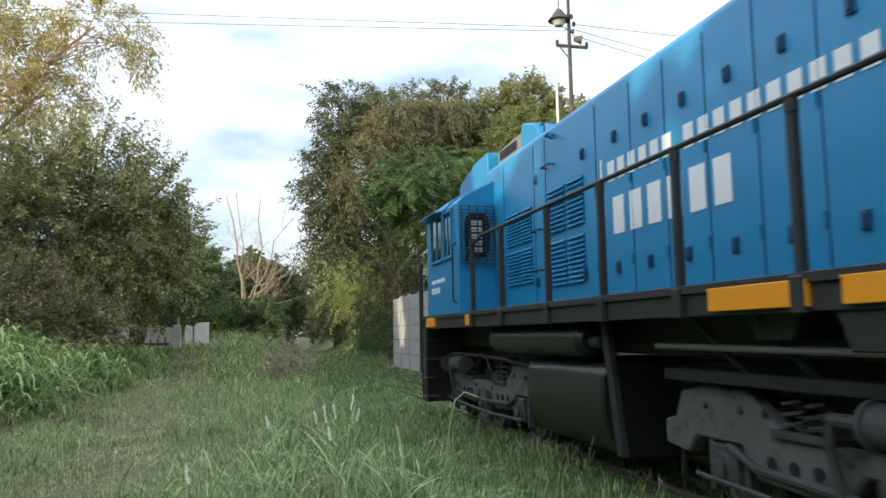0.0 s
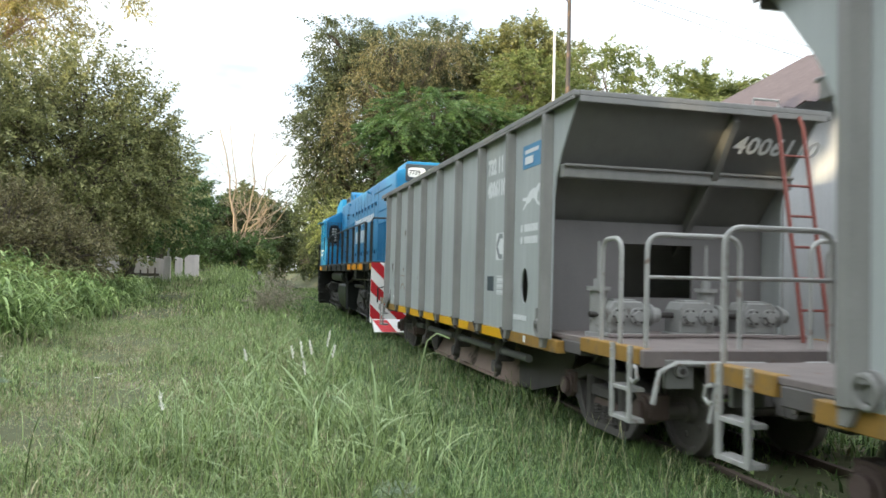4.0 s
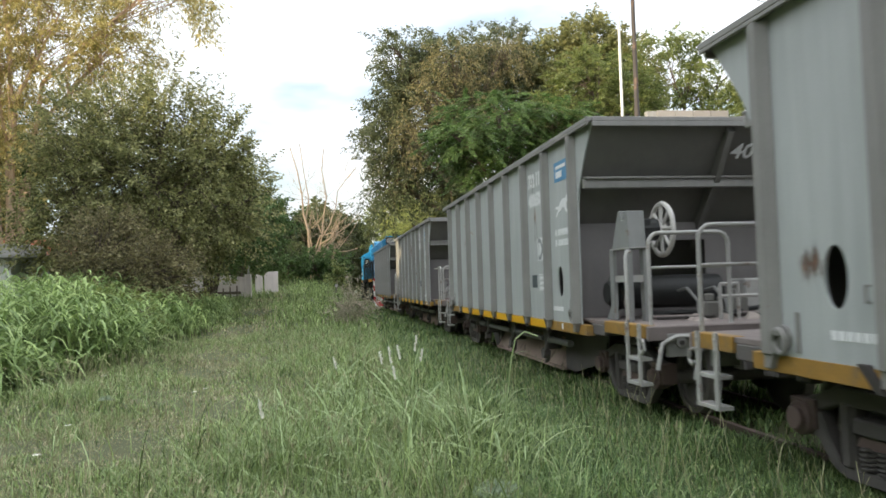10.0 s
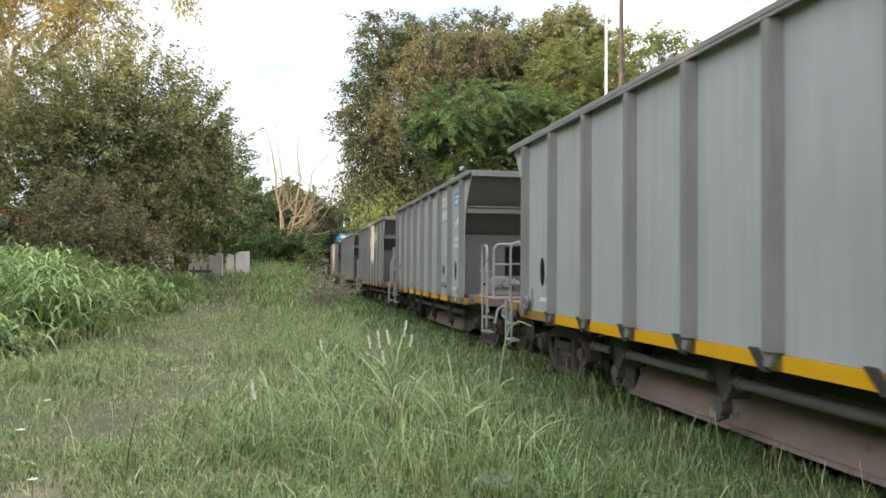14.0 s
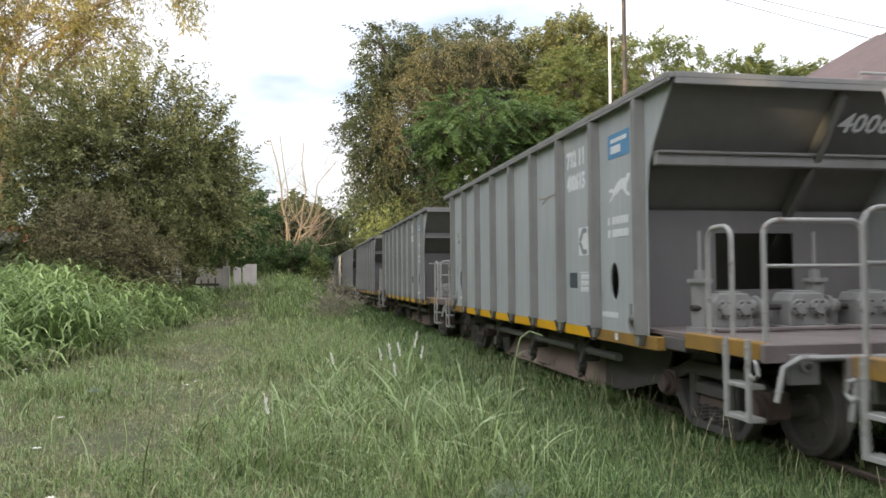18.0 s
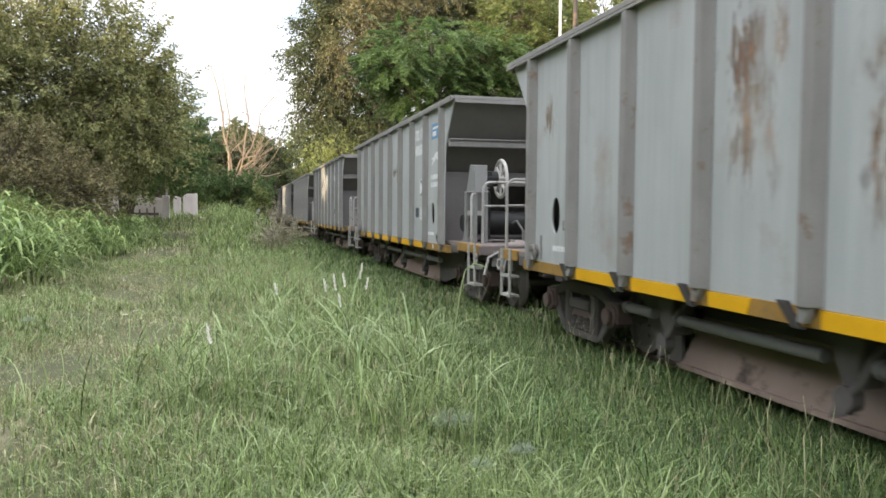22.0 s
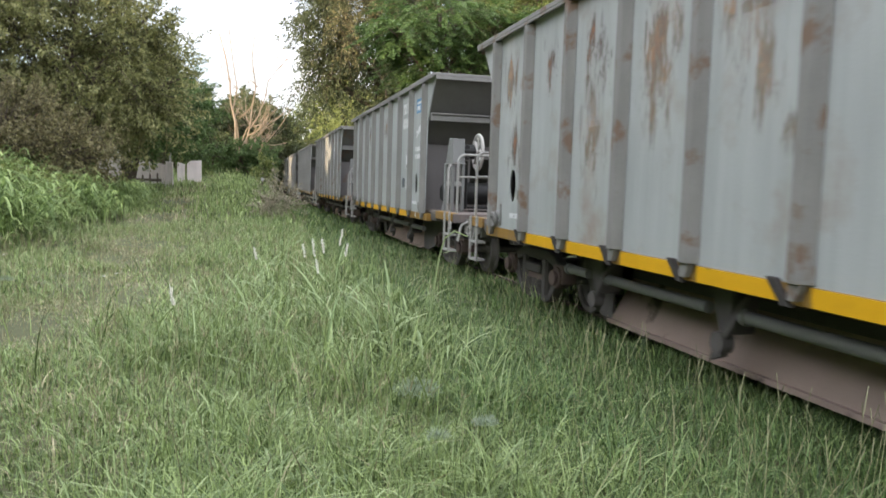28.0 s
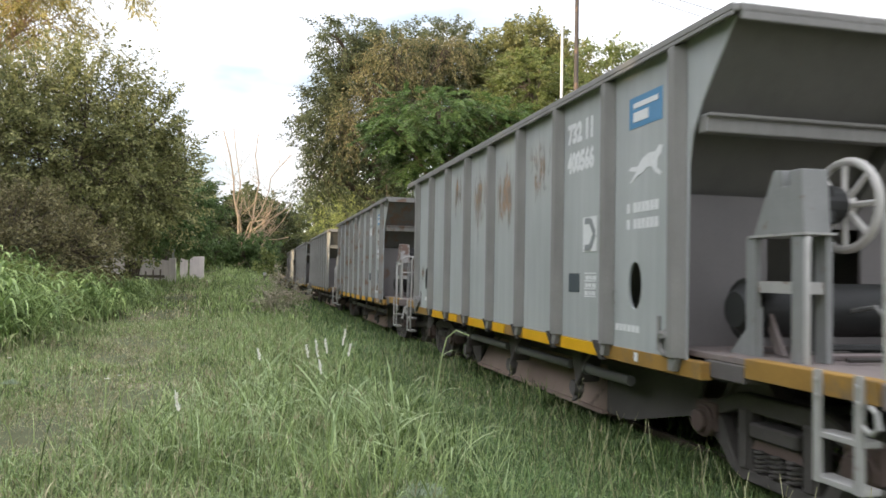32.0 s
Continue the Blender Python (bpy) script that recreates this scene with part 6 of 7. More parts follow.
def left_trees():
    tree("broadleaf_tree", "dense olive-green tree with loose outer twigs beside the path", 11, (-4.8, 24.2),
         [(-4.9, 24.2, 5.0, 2.1, 1.8, 2.5), (-3.3, 25.0, 4.6, 1.0, 1.4, 2.0), (-6.3, 23.8, 5.6, 1.5, 1.8, 2.2), (-7.0, 23.6, 4.0, 1.2, 1.6, 2.2), (-4.6, 24.4, 6.9, 1.3, 1.2, 0.9), (-2.9, 25.2, 6.2, 0.6, 0.8, 0.8), (-2.7, 25.6, 4.4, 0.7, 1.0, 1.4), (-5.4, 24.4, 2.7, 2.2, 1.2, 1.1), (-7.0, 23.8, 2.5, 1.0, 1.2, 1.0), (-3.4, 25.2, 3.3, 0.8, 1.0, 0.7), (-2.2, 25.2, 5.3, 0.35, 0.4, 0.4), (-2.1, 25.4, 4.5, 0.3, 0.4, 0.4)],
         M_LEAF_A, 84000, 0.115, 1500, 1.25, 0.10, 1, sag=0.05, spread=0.10)
    tree("broadleaf_tree", "green tree overhanging the broken wall", 12, (-4.6, 33.0),
         [(-3.6, 33.0, 4.5, 1.4, 1.4, 1.7), (-5.4, 31.0, 4.6, 1.8, 1.5, 1.5), (-2.8, 36.0, 4.7, 1.2, 1.5, 1.4), (-2.6, 33.5, 3.9, 0.7, 1.0, 0.6), (-4.4, 32.0, 3.7, 1.4, 1.2, 0.6)],
         M_LEAF_B, 46000, 0.14, 760, 0.9, 0.09, 1, sag=0.4)
    tree("shrub", "brown-leaved shrub at the foot of the trees", 13, (-6.2, 21.0),
         [(-5.5, 21.2, 2.4, 1.2, 0.9, 1.3), (-4.3, 22.0, 2.1, 0.9, 0.8, 1.0)],
         M_SHRUB, 18000, 0.085, 520, 0.6, 0.03, 3, category="shrub", sag=0.0, spread=0.07)
    tree("eucalyptus_tree", "tall eucalyptus with drooping yellow-green leaves, sunlight put in their colour", 14, (-10.7, 28.9),
         [(-9.2, 29.6, 11.6, 2.3, 2.0, 2.2), (-5.6, 28.6, 12.6, 1.8, 1.4, 1.0), (-13.0, 30.0, 8.5, 2.8, 2.4, 4.8), (-11.5, 30.0, 14.5, 3.2, 2.4, 2.8), (-7.4, 29.0, 10.2, 1.4, 1.3, 0.9), (-12.6, 29.0, 5.2, 1.5, 1.4, 2.2), (-9.2, 29.4, 7.4, 1.1, 1.2, 1.6), (-11.2, 29.0, 9.4, 1.7, 1.4, 2.0)],
         M_LEAF_E, 74000, 0.18, 1100, 1.3, 0.12, 1, M_EUCBARK, 0.7, 0.26, sag=0.8, spread=0.16)
    tree("broadleaf_tree", "far dark green trees at the end of the path", 15, (-5.5, 52.0),
         [(-5.5, 52.0, 5.0, 2.2, 1.8, 2.6), (-8.5, 48.0, 5.5, 2.6, 2.2, 3.4), (-3.6, 55.0, 4.0, 1.2, 1.3, 1.5)],
         M_LEAF_C, 20000, 0.22, 420, 1.2, 0.14, 1, spread=0.16)
    tree("broadleaf_tree", "dark green thicket behind the dead tree", 19, (-1.5, 68.0),
         [(-4.5, 68.0, 5.0, 2.2, 1.6, 2.8), (-1.2, 69.0, 4.8, 1.9, 1.6, 2.6), (0.9, 72.0, 5.4, 1.5, 1.6, 3.2), (2.8, 76.0, 4.8, 1.4, 1.6, 3.0), (-0.4, 70.0, 6.6, 2.0, 1.5, 1.8), (-3.4, 69.0, 6.8, 2.0, 1.5, 1.9), (1.9, 74.0, 6.8, 1.6, 1.5, 1.8), (-7.5, 66.0, 5.8, 2.4, 1.8, 3.4)],
         M_LEAF_C, 42000, 0.28, 700, 1.2, 0.14, 1, spread=0.2)
    tree("shrub", "dark green thicket closing the end of the path", 32, (-1.0, 64.0),
         [(-4.0, 63.0, 3.4, 1.8, 1.2, 1.9), (-1.6, 65.0, 3.4, 1.6, 1.2, 1.8), (1.0, 66.0, 3.6, 1.7, 1.2, 2.0), (3.2, 74.0, 4.2, 1.2, 1.4, 2.8), (-6.5, 60.0, 4.0, 1.8, 1.4, 2.6)], M_LEAF_C, 26000, 0.2, 520, 0.9, 0.06, 2, category="shrub", spread=0.14)
    tree("shrub", "round green bush at the end of the path", 16, (0.1, 54.5),
         [(-0.7, 54.5, 3.0, 1.1, 0.9, 1.1), (0.9, 55.0, 2.9, 1.2, 0.9, 1.2), (-2.6, 55.5, 3.1, 0.9, 0.8, 1.1)],
         M_LEAF_B, 11000, 0.17, 260, 0.7, 0.05, 2, category="shrub")
    tree("shrub", "small light green sapling by the path", 17, (0.9, 46.0), [(0.9, 46.0, 2.2, 0.5, 0.5, 0.6)], M_LEAF_D, 1400, 0.15, 40, 0.5, 0.03, 1, category="shrub")
    tree("shrub", "small green sapling at the end of the path", 20, (-2.9, 50.0), [(-2.9, 50.0, 3.2, 0.7, 0.6, 0.5)], M_LEAF_B, 1800, 0.17, 40, 0.6, 0.04, 1, category="shrub")
    tree("shrub", "light green broad-leaved weed among the canes", 34, (-4.3, 17.0),
         [(-4.3, 16.8, 1.25, 0.35, 0.4, 0.35), (-4.8, 17.6, 1.3, 0.4, 0.4, 0.35), (-3.9, 17.8, 1.1, 0.3, 0.35, 0.3)], M_LEAF_D, 3000, 0.075, 120, 0.35, 0.01, 2, category="weed", spread=0.06)
    tree("shrub", "dry brown-tipped weed clump in the grass", 18, (0.85, 21.0),
         [(0.75, 21.0, 1.05, 0.38, 0.45, 0.5), (1.15, 21.3, 0.95, 0.34, 0.4, 0.45), (0.45, 21.2, 0.9, 0.3, 0.35, 0.4)], M_WEED, 3000, 0.05, 150, 0.4, 0.008, 3, M_WEED, category="weed", sag=-0.3, spread=0.05)


def right_trees():
    tree("broadleaf_tree", "tall dark tree with sunlit golden top behind the line", 21, (8.5, 48.0),
         [(7.0, 47.5, 11.8, 3.5, 3.0, 5.2), (4.4, 46.5, 10.6, 1.5, 1.8, 3.4), (11.5, 49.0, 12.8, 3.8, 3.0, 4.6), (8.5, 48.0, 15.9, 2.8, 2.2, 1.6), (4.9, 46.5, 15.6, 1.2, 1.5, 1.7), (12.5, 49.0, 16.6, 2.2, 2.0, 1.6), (3.9, 46.0, 8.0, 1.0, 1.2, 1.8)],
         M_LEAF_F, 105000, 0.20, 1600, 1.5, 0.32, 1, None, 0.55, 0.42, sag=0.75, spread=0.19)
    tree("broadleaf_tree", "tall olive tree with bright upper leaves", 22, (16.5, 48.5),
         [(16.0, 48.5, 13.6, 3.4, 2.8, 4.2), (19.8, 48.0, 13.8, 2.6, 2.6, 4.0), (17.5, 48.0, 17.0, 2.6, 1.8, 1.6)], M_LEAF_A, 54000, 0.23, 800, 1.4, 0.28, 1, sag=0.5, spread=0.19)
    # added golden sprays paint the sunlit patches of the tall tree
    tree("creeper", "golden sprays hung over the tall tree, sun patches put in colour", 30, (8.3, 44.6),
         [(6.6, 44.2, 12.6, 1.0, 0.7, 1.6), (8.0, 44.6, 14.6, 1.5, 0.8, 1.2), (9.6, 45.2, 12.4, 1.2, 0.8, 1.6), (11.2, 45.4, 15.4, 1.6, 0.8, 1.2), (5.2, 43.8, 10.0, 0.5, 0.6, 1.2)], M_LEAF_G, 13000, 0.15, 420, 1.5, 0.05, 1, None, 0.9, 0.36, category="creeper", sag=1.1, spread=0.14)
    tree("acacia_tree", "bright green feathery tree with spreading flat fronds", 23, (8.8, 35.5),
         [(8.3, 34.5, 9.2, 2.9, 2.3, 1.2), (6.3, 33.6, 8.1, 1.2, 1.8, 0.9), (11.2, 35.0, 8.9, 2.0, 2.0, 1.2), (8.8, 35.0, 7.2, 2.8, 2.0, 1.5), (11.8, 35.5, 6.8, 1.8, 1.6, 1.3)],
         M_ACACIA, 74000, 0.15, 820, 1.45, 0.15, 1, None, 0.1, 0.34, sag=0.6, spread=0.05, flat=0.8, twig_flat=0.25)
    tree("acacia_tree", "yellow-green feathery tree in evening light", 24, (14.5, 37.0),
         [(13.6, 37.0, 11.4, 2.0, 1.8, 2.0), (16.0, 37.5, 10.6, 1.6, 1.8, 1.9), (12.0, 37.0, 9.8, 1.3, 1.5, 1.2)], M_LEAF_D, 30000, 0.16, 420, 1.1, 0.15, 1, None, 0.1, 0.34, sag=0.5, spread=0.07, flat=0.6, twig_flat=0.4)
    tree("broadleaf_tree", "dark leafy understorey along the bank", 25, (9.0, 41.0),
         [(8.3, 40.5, 4.6, 1.7, 1.8, 3.0), (10.8, 40.0, 5.0, 2.2, 1.8, 3.4), (7.6, 44.0, 4.6, 1.1, 1.8, 3.2), (12.5, 36.0, 5.0, 2.3, 1.8, 3.4), (7.7, 50.0, 4.6, 1.1, 2.0, 3.2)], M_LEAF_C, 36000, 0.17, 620, 1.0, 0.14, 1, spread=0.13)
    tree("willow_tree", "pale green willow far down the line, sunlight put in its hanging leaves", 26, (9.6, 72.0),
         [(8.6, 71.0, 7.2, 1.8, 1.8, 2.4), (11.0, 72.0, 7.8, 2.2, 1.8, 2.8), (13.8, 71.0, 7.2, 2.2, 1.8, 2.8), (9.2, 60.0, 5.6, 1.4, 1.8, 2.6), (7.4, 62.0, 6.2, 1.2, 1.5, 2.0)], M_WILLOW, 34000, 0.22, 460, 1.8, 0.2, 1, None, 1.2, 0.26, sag=1.2, spread=0.14)
    tree("broadleaf_tree", "light sparse tree behind the shed", 27, (21.0, 40.0),
         [(19.4, 40.0, 12.8, 2.2, 1.8, 2.6), (22.6, 40.5, 12.6, 2.4, 1.8, 2.6), (26.2, 41.0, 12.2, 2.6, 2.0, 2.6), (29.5, 41.0, 11.8, 2.6, 2.0, 2.6), (24.0, 38.0, 9.5, 4.0, 2.0, 2.6), (33.0, 41.0, 11.0, 2.8, 2.0, 3.0)], M_LEAF_D, 46000, 0.19, 760, 1.2, 0.13, 1, spread=0.15)
    tree("shrub", "low green scrub along the far side of the line", 28, (7.8, 38.0),
         [(7.6, 36.5, 1.2, 0.5, 1.5, 0.8), (7.8, 39.5, 1.4, 0.6, 1.7, 0.9), (7.6, 43.0, 1.5, 0.6, 1.9, 1.0), (7.9, 47.0, 1.6, 0.7, 2.1, 1.1), (7.8, 54.0, 1.8, 0.7, 3.5, 1.4)], M_LEAF_B, 16000, 0.13, 420, 0.6, 0.03, 3, category="shrub")
    tree("shrub", "low dark scrub along the distant line", 33, (3.0, 90.0),
         [(1.7, 82, 2.8, 1.2, 3.0, 1.8), (1.5, 96, 3.2, 1.4, 4.0, 2.3), (7.7, 76, 3.0, 1.0, 4.0, 2.0), (7.6, 96, 3.2, 1.0, 5.0, 2.4), (4.2, 130, 4.0, 3.5, 3.0, 3.2)], M_LEAF_C, 22000, 0.26, 420, 0.9, 0.05, 1, category="shrub", spread=0.2)
    for k, (x, y, z, r) in enumerate(((9.4, 84, 8.4, 5.6), (10.2, 100, 8.8, 6.2), (9.8, 122, 9.6, 7.0), (10.6, 148, 10.5, 8.0), (15.0, 92, 10.0, 6.5), (-0.6, 84, 6.6, 4.6), (-0.8, 100, 7.4, 5.2), (-1.2, 122, 8.4, 6.4), (-1.6, 150, 9.6, 7.6), (-7.0, 82, 7.2, 5.0), (-8.5, 104, 8.0, 6.0))):
        tree("broadleaf_tree", "green tree in the row along the distant line", 300 + k, (x, y), [(x, y, z, r * 0.42, r * 0.4, r), (x + 0.4 * r * (1 if x > 5 else -1), y + 2, z - 0.4 * r, r * 0.4, r * 0.4, r * 0.7)], M_LEAF_C if k % 3 else M_LEAF_D, 9000, 0.42, 260, 1.7, 0.2, 1, sag=0.5, spread=0.28)
    tree("palm_tree", "palm with arching feather fronds behind the shed", 29, (17.0, 26.5),
         [(17.6, 26.5, 8.7, 0.3, 0.3, 0.2)], M_LEAF_D, 17000, 0.30, 90, 2.1, 0.15, 1, None, 0.5, 0.07, sag=0.85, spread=0.07, flat=0.7)


def dead_tree():
    rng = np.random.default_rng(31)
    t = thing("dead_tree", "bare dead tree with pale sunlit forked branches", "tree")
    z = float(ground_z(-0.6, 58))
    def stem(pts, r, twigs=4):
        r *= 0.5
        s = Shape()
        pts = [Vector(p) for p in pts]
        for i in range(len(pts) - 1):
            a, b = 1 - 0.8 * i / len(pts), 1 - 0.8 * (i + 1) / len(pts)
            q = pts[i].lerp(pts[i + 1], 0.5) + Vector(rng.normal(0, 0.15, 3))
            s.cyl(pts[i], q, r * a, 7, r * (a + b) / 2, caps=False)
            s.cyl(q, pts[i + 1], r * (a + b) / 2, 7, r * b, caps=False)
            if i:
                for k in range(twigs):
                    d = Vector(rng.normal(0, 1, 3))
                    d.z = abs(d.z) + 0.5
                    limb(s, rng, pts[i], d, max(r * a * 0.30, 0.016), 1.9 * (1 - 0.12 * i), 2, 0.7)
        part("branch", s.mesh("branch", M_DEAD, smooth=True), M_DEAD, t)
    stem([(-0.7, 58, z - 0.2), (-0.9, 58, 5.6), (-1.3, 58, 8.4), (-2.1, 58, 11.9)], 0.19)
    stem([(-0.6, 58, z - 0.2), (-0.75, 58.2, 5.2), (-0.8, 58, 8.0), (-1.4, 58, 12.2)], 0.14)
    stem([(-0.5, 58, z - 0.2), (0.1, 57.8, 5.4), (0.5, 58, 8.2), (0.35, 58, 11.8)], 0.15)
    stem([(0.1, 57.8, 5.2), (1.2, 58, 7.6), (1.9, 58, 9.4), (2.7, 58, 10.4)], 0.10)
    for k in range(12):
        h = rng.uniform(0.3, 2.4)
        e = Vector((rng.uniform(1.4, 3.4), 57 + rng.normal(0, 0.5), z + rng.uniform(2.0, 5.0)))
        stem([(-0.4, 58, z + h), Vector((-0.4, 58, z + h)).lerp(e, 0.5) + Vector(rng.normal(0, 0.4, 3)) + Vector((0, 0, 0.3)), e], rng.uniform(0.06, 0.13), 2)


def far_woods():
    rng = np.random.default_rng(41)
    blobs = []
    for k in range(60):
        x = -95 + 190 * k / 59 + rng.normal(0, 1.5)
        y = 205 + rng.normal(0, 8) - 0.25 * abs(x)
        h = rng.uniform(4.5, 7.0) + 6.0 * math.exp(-(x / 22.0) ** 2)
        blobs.append((x, y, h * 0.75, rng.uniform(2.8, 4.5), 3.0, h))
    p, c = crown_points(rng, blobs, 26000, 900, 1.1)
    p[:, 2] = np.maximum(p[:, 2], 0.2)
    tagged(new("far_woods", leaf_mesh("far_woods", rng, p, 1.0, M_LEAF_C, 0.2, 0.7)), "far green woods closing the view", "woods", kind="stuff")
    # unseen trees added beyond the picture, closing the sunward side and shading the line
    blobs = []
    for k in range(48):
        u = k / 47
        x, y = -15.5 - 3.0 * math.sin(3 * u) + rng.normal(0, 0.8), -34 + 78 * u
        # lower stretches let the sun through to the trees behind
        h = rng.uniform(4.4, 5.6) * (0.42 if 23.5 < y < 27 else 0.85 if 27 <= y < 33 else 0.72 if 21.0 < y <= 23.5 else 1.0)
        blobs.append((x, y, h * 0.95, 2.3, 2.0, h))
    p, c = crown_points(rng, blobs, 80000, 2000, 0.7)
    tagged(new("hedge_trees", leaf_mesh("hedge_trees", rng, p, 0.95, M_LEAF_B, 0.2, 0.8)), "dense row of unseen trees added to block the low sun", "trees", kind="stuff")


def canes():
    rng = np.random.default_rng(51)
    def edge_at(y):
        return np.interp(y, [9, 11.4, 12.7, 18, 26, 30], [-5.8, -4.6, -4.0, -3.7, -3.5, -3.9]) + 0.28 * np.sin(y * 1.3 + 0.5) + 0.18 * np.sin(y * 3.1)
    m = 260
    cy = rng.uniform(9, 30, m)
    cx = edge_at(cy) - 0.15 - np.abs(rng.normal(0, 1, m)) * 2.3
    ch = rng.uniform(0.6, 1.52, m) * (1 - 0.45 * smooth(18, 26, cy)) * np.clip(0.7 + 0.25 * (edge_at(cy) - cx), 0.5, 1.15)
    n = 16000
    k = rng.integers(0, m, n)
    x, y = cx[k] + rng.normal(0, 0.26, n), cy[k] + rng.normal(0, 0.32, n)
    h = ch[k] * rng.uniform(0.6, 1.3, n)
    v, per, faces = blades(rng, x, y, h, rng.uniform(0.02, 0.042, n), rng.uniform(0.4, 1.5, n), 5)
    tagged(new("cane_grass", fast_mesh("cane_grass", v, per, faces, M_CANE)), "tall arching cane grass in a dense bank", "tall grass", kind="stuff")
    n = 24000
    k = rng.integers(0, m, n)
    x, y = cx[k] + rng.normal(0, 0.28, n), cy[k] + rng.normal(0, 0.34, n)
    a = rng.uniform(0, 6.283, n)
    z = ground_z(x, y) + rng.uniform(0.1, 1.0, n) * ch[k]
    ln, w = rng.uniform(0.3, 0.8, n), rng.uniform(0.014, 0.030, n)
    ca, sa = np.cos(a), np.sin(a)
    rows = []
    for f, up, wd in ((0, 0, 0.5), (0.35, 0.16, 1.0), (0.7, 0.08, 0.7), (1.0, -0.25, 0.0)):
        px, py, pz = x + ca * ln * f, y + sa * ln * f, z + up * ln
        if wd:
            rows += [np.stack([px - sa * w * wd, py + ca * w * wd, pz], -1), np.stack([px + sa * w * wd, py - ca * w * wd, pz], -1)]
        else:
            rows.append(np.stack([px, py, pz], -1))
    v = np.stack(rows, 1)
    tagged(new("cane_leaves", fast_mesh("cane_leaves", v, 7, [(0, 1, 3, 2), (2, 3, 5, 4), (4, 5, 6)], M_CANE)), "long drooping leaves of the cane bank", "tall grass", kind="stuff")


def meadow_details():
    """Long arching blades, stalks, white seed spikes and small flowers among the grass."""
    rng = np.random.default_rng(61)
    n = 620
    cx, cy = np.array([(0.4, 7.4), (0.0, 8.6), (1.0, 8.0), (-0.9, 6.2), (0.5, 6.0), (-0.3, 6.9), (1.6, 6.2), (-1.6, 9.5), (0.8, 10.5), (-0.4, 12.0), (1.2, 13.0), (-2.8, 7.5), (2.0, 5.6), (0.7, 6.8), (0.9, 7.6), (1.3, 7.2), (-2.2, 6.4), (0.6, 15.5), (-0.6, 17.5), (1.4, 18.5)]).T
    k = rng.integers(0, len(cx), n)
    x, y = cx[k] + rng.normal(0, 0.42, n), cy[k] + rng.normal(0, 0.5, n)
    v, per, faces = blades(rng, x, y, rng.uniform(0.3, 0.62, n), rng.uniform(0.005, 0.010, n), rng.uniform(0.5, 1.5, n), 6)
    tagged(new("long_grass", fast_mesh("long_grass", v, per, faces, M_LONG)), "clumps of long arching pale green blades", "grass", kind="stuff")
    n = 420
    x, y = rng.uniform(-6, 3.0, n), rng.uniform(2.6, 22, n)
    v, per, faces = blades(rng, x, y, rng.uniform(0.4, 0.66, n), rng.uniform(0.004, 0.007, n), rng.uniform(0.1, 0.5, n), 4)
    tagged(new("seed_stalks", fast_mesh("seed_stalks", v, per, faces, M_STRAW)), "thin straw-coloured grass stalks", "grass", kind="stuff")
    # feathery seed heads that haze the open meadow
    n = 1500
    x, y = rng.uniform(-6.5, 1.2, n), rng.uniform(3.2, 17, n)
    q = x > -0.52 * y - 0.8
    x, y = x[q], y[q]
    n = len(x)
    z, h = ground_z(x, y), rng.uniform(0.20, 0.42, n)
    lx, ly = rng.normal(0, 0.07, n), rng.normal(0, 0.07, n)
    foot, head = np.stack([x, y, z - 0.02], -1), np.stack([x + lx, y + ly, z + h], -1)
    wide = np.array([0.0013, 0, 0])
    tagged(new("panicle_stalks", fast_mesh("panicle_stalks", np.stack([foot - wide, foot + wide, head + wide, head - wide], 1), 4, [(0, 1, 2, 3)], M_STRAW)), "fine straw stalks of seeding meadow grass", "grass", kind="stuff")
    bits = []
    for q in range(7):
        d = rng.normal(0, 1, (n, 3)) * np.array([0.03, 0.03, 0.02]) + np.array([0, 0, 0.012 * q])
        p = head + d * 0.4
        e = p + d * rng.uniform(0.3, 1.0, n)[:, None]
        bits.append(np.stack([p - wide * 2, p + wide * 2, e + np.array([0, 0, 0.012])], 1))
    tagged(new("panicles", fast_mesh("panicles", np.concatenate(bits), 3, [(0, 1, 2)], M_DRY)), "pale feathery seed heads over the meadow", "grass", kind="stuff")
    cx, cy = np.array([(0.75, 7.0), (0.45, 7.6), (1.1, 6.4), (0.2, 6.6), (1.35, 7.3), (0.9, 8.2), (-0.2, 7.8), (0.6, 5.8), (1.0, 9.0), (0.1, 9.4), (-0.7, 8.6), (1.5, 5.9), (0.4, 10.6)]).T
    k = np.repeat(np.arange(len(cx)), 8)
    n = len(k)
    v, per, faces = blades(rng, cx[k] + rng.normal(0, 0.07, n), cy[k] + rng.normal(0, 0.07, n), rng.uniform(0.4, 0.84, n), rng.uniform(0.014, 0.030, n), rng.uniform(0.5, 1.6, n), 7)
    tagged(new("broad_bladed_grass", fast_mesh("broad_bladed_grass", v, per, faces, M_LONG)), "tall broad arching blades with pale tips", "grass", kind="stuff")
    n = 2600
    cx, cy, sx, sy = np.array([(0.75, 7.2, 0.45, 0.8), (0.2, 8.6, 0.5, 0.7), (1.3, 6.2, 0.35, 0.5), (-0.6, 6.6, 0.4, 0.5), (0.9, 10.2, 0.6, 0.9), (-0.2, 12.0, 0.6, 1.0), (1.2, 14.0, 0.6, 1.3), (0.4, 17.5, 0.7, 1.6), (-3.9, 8.2, 0.5, 0.6), (-2.9, 5.2, 0.4, 0.4), (0.9, 5.2, 0.3, 0.35)]).T
    k = rng.integers(0, len(cx), n)
    x, y = cx[k] + rng.normal(0, 1, n) * sx[k], cy[k] + rng.normal(0, 1, n) * sy[k]
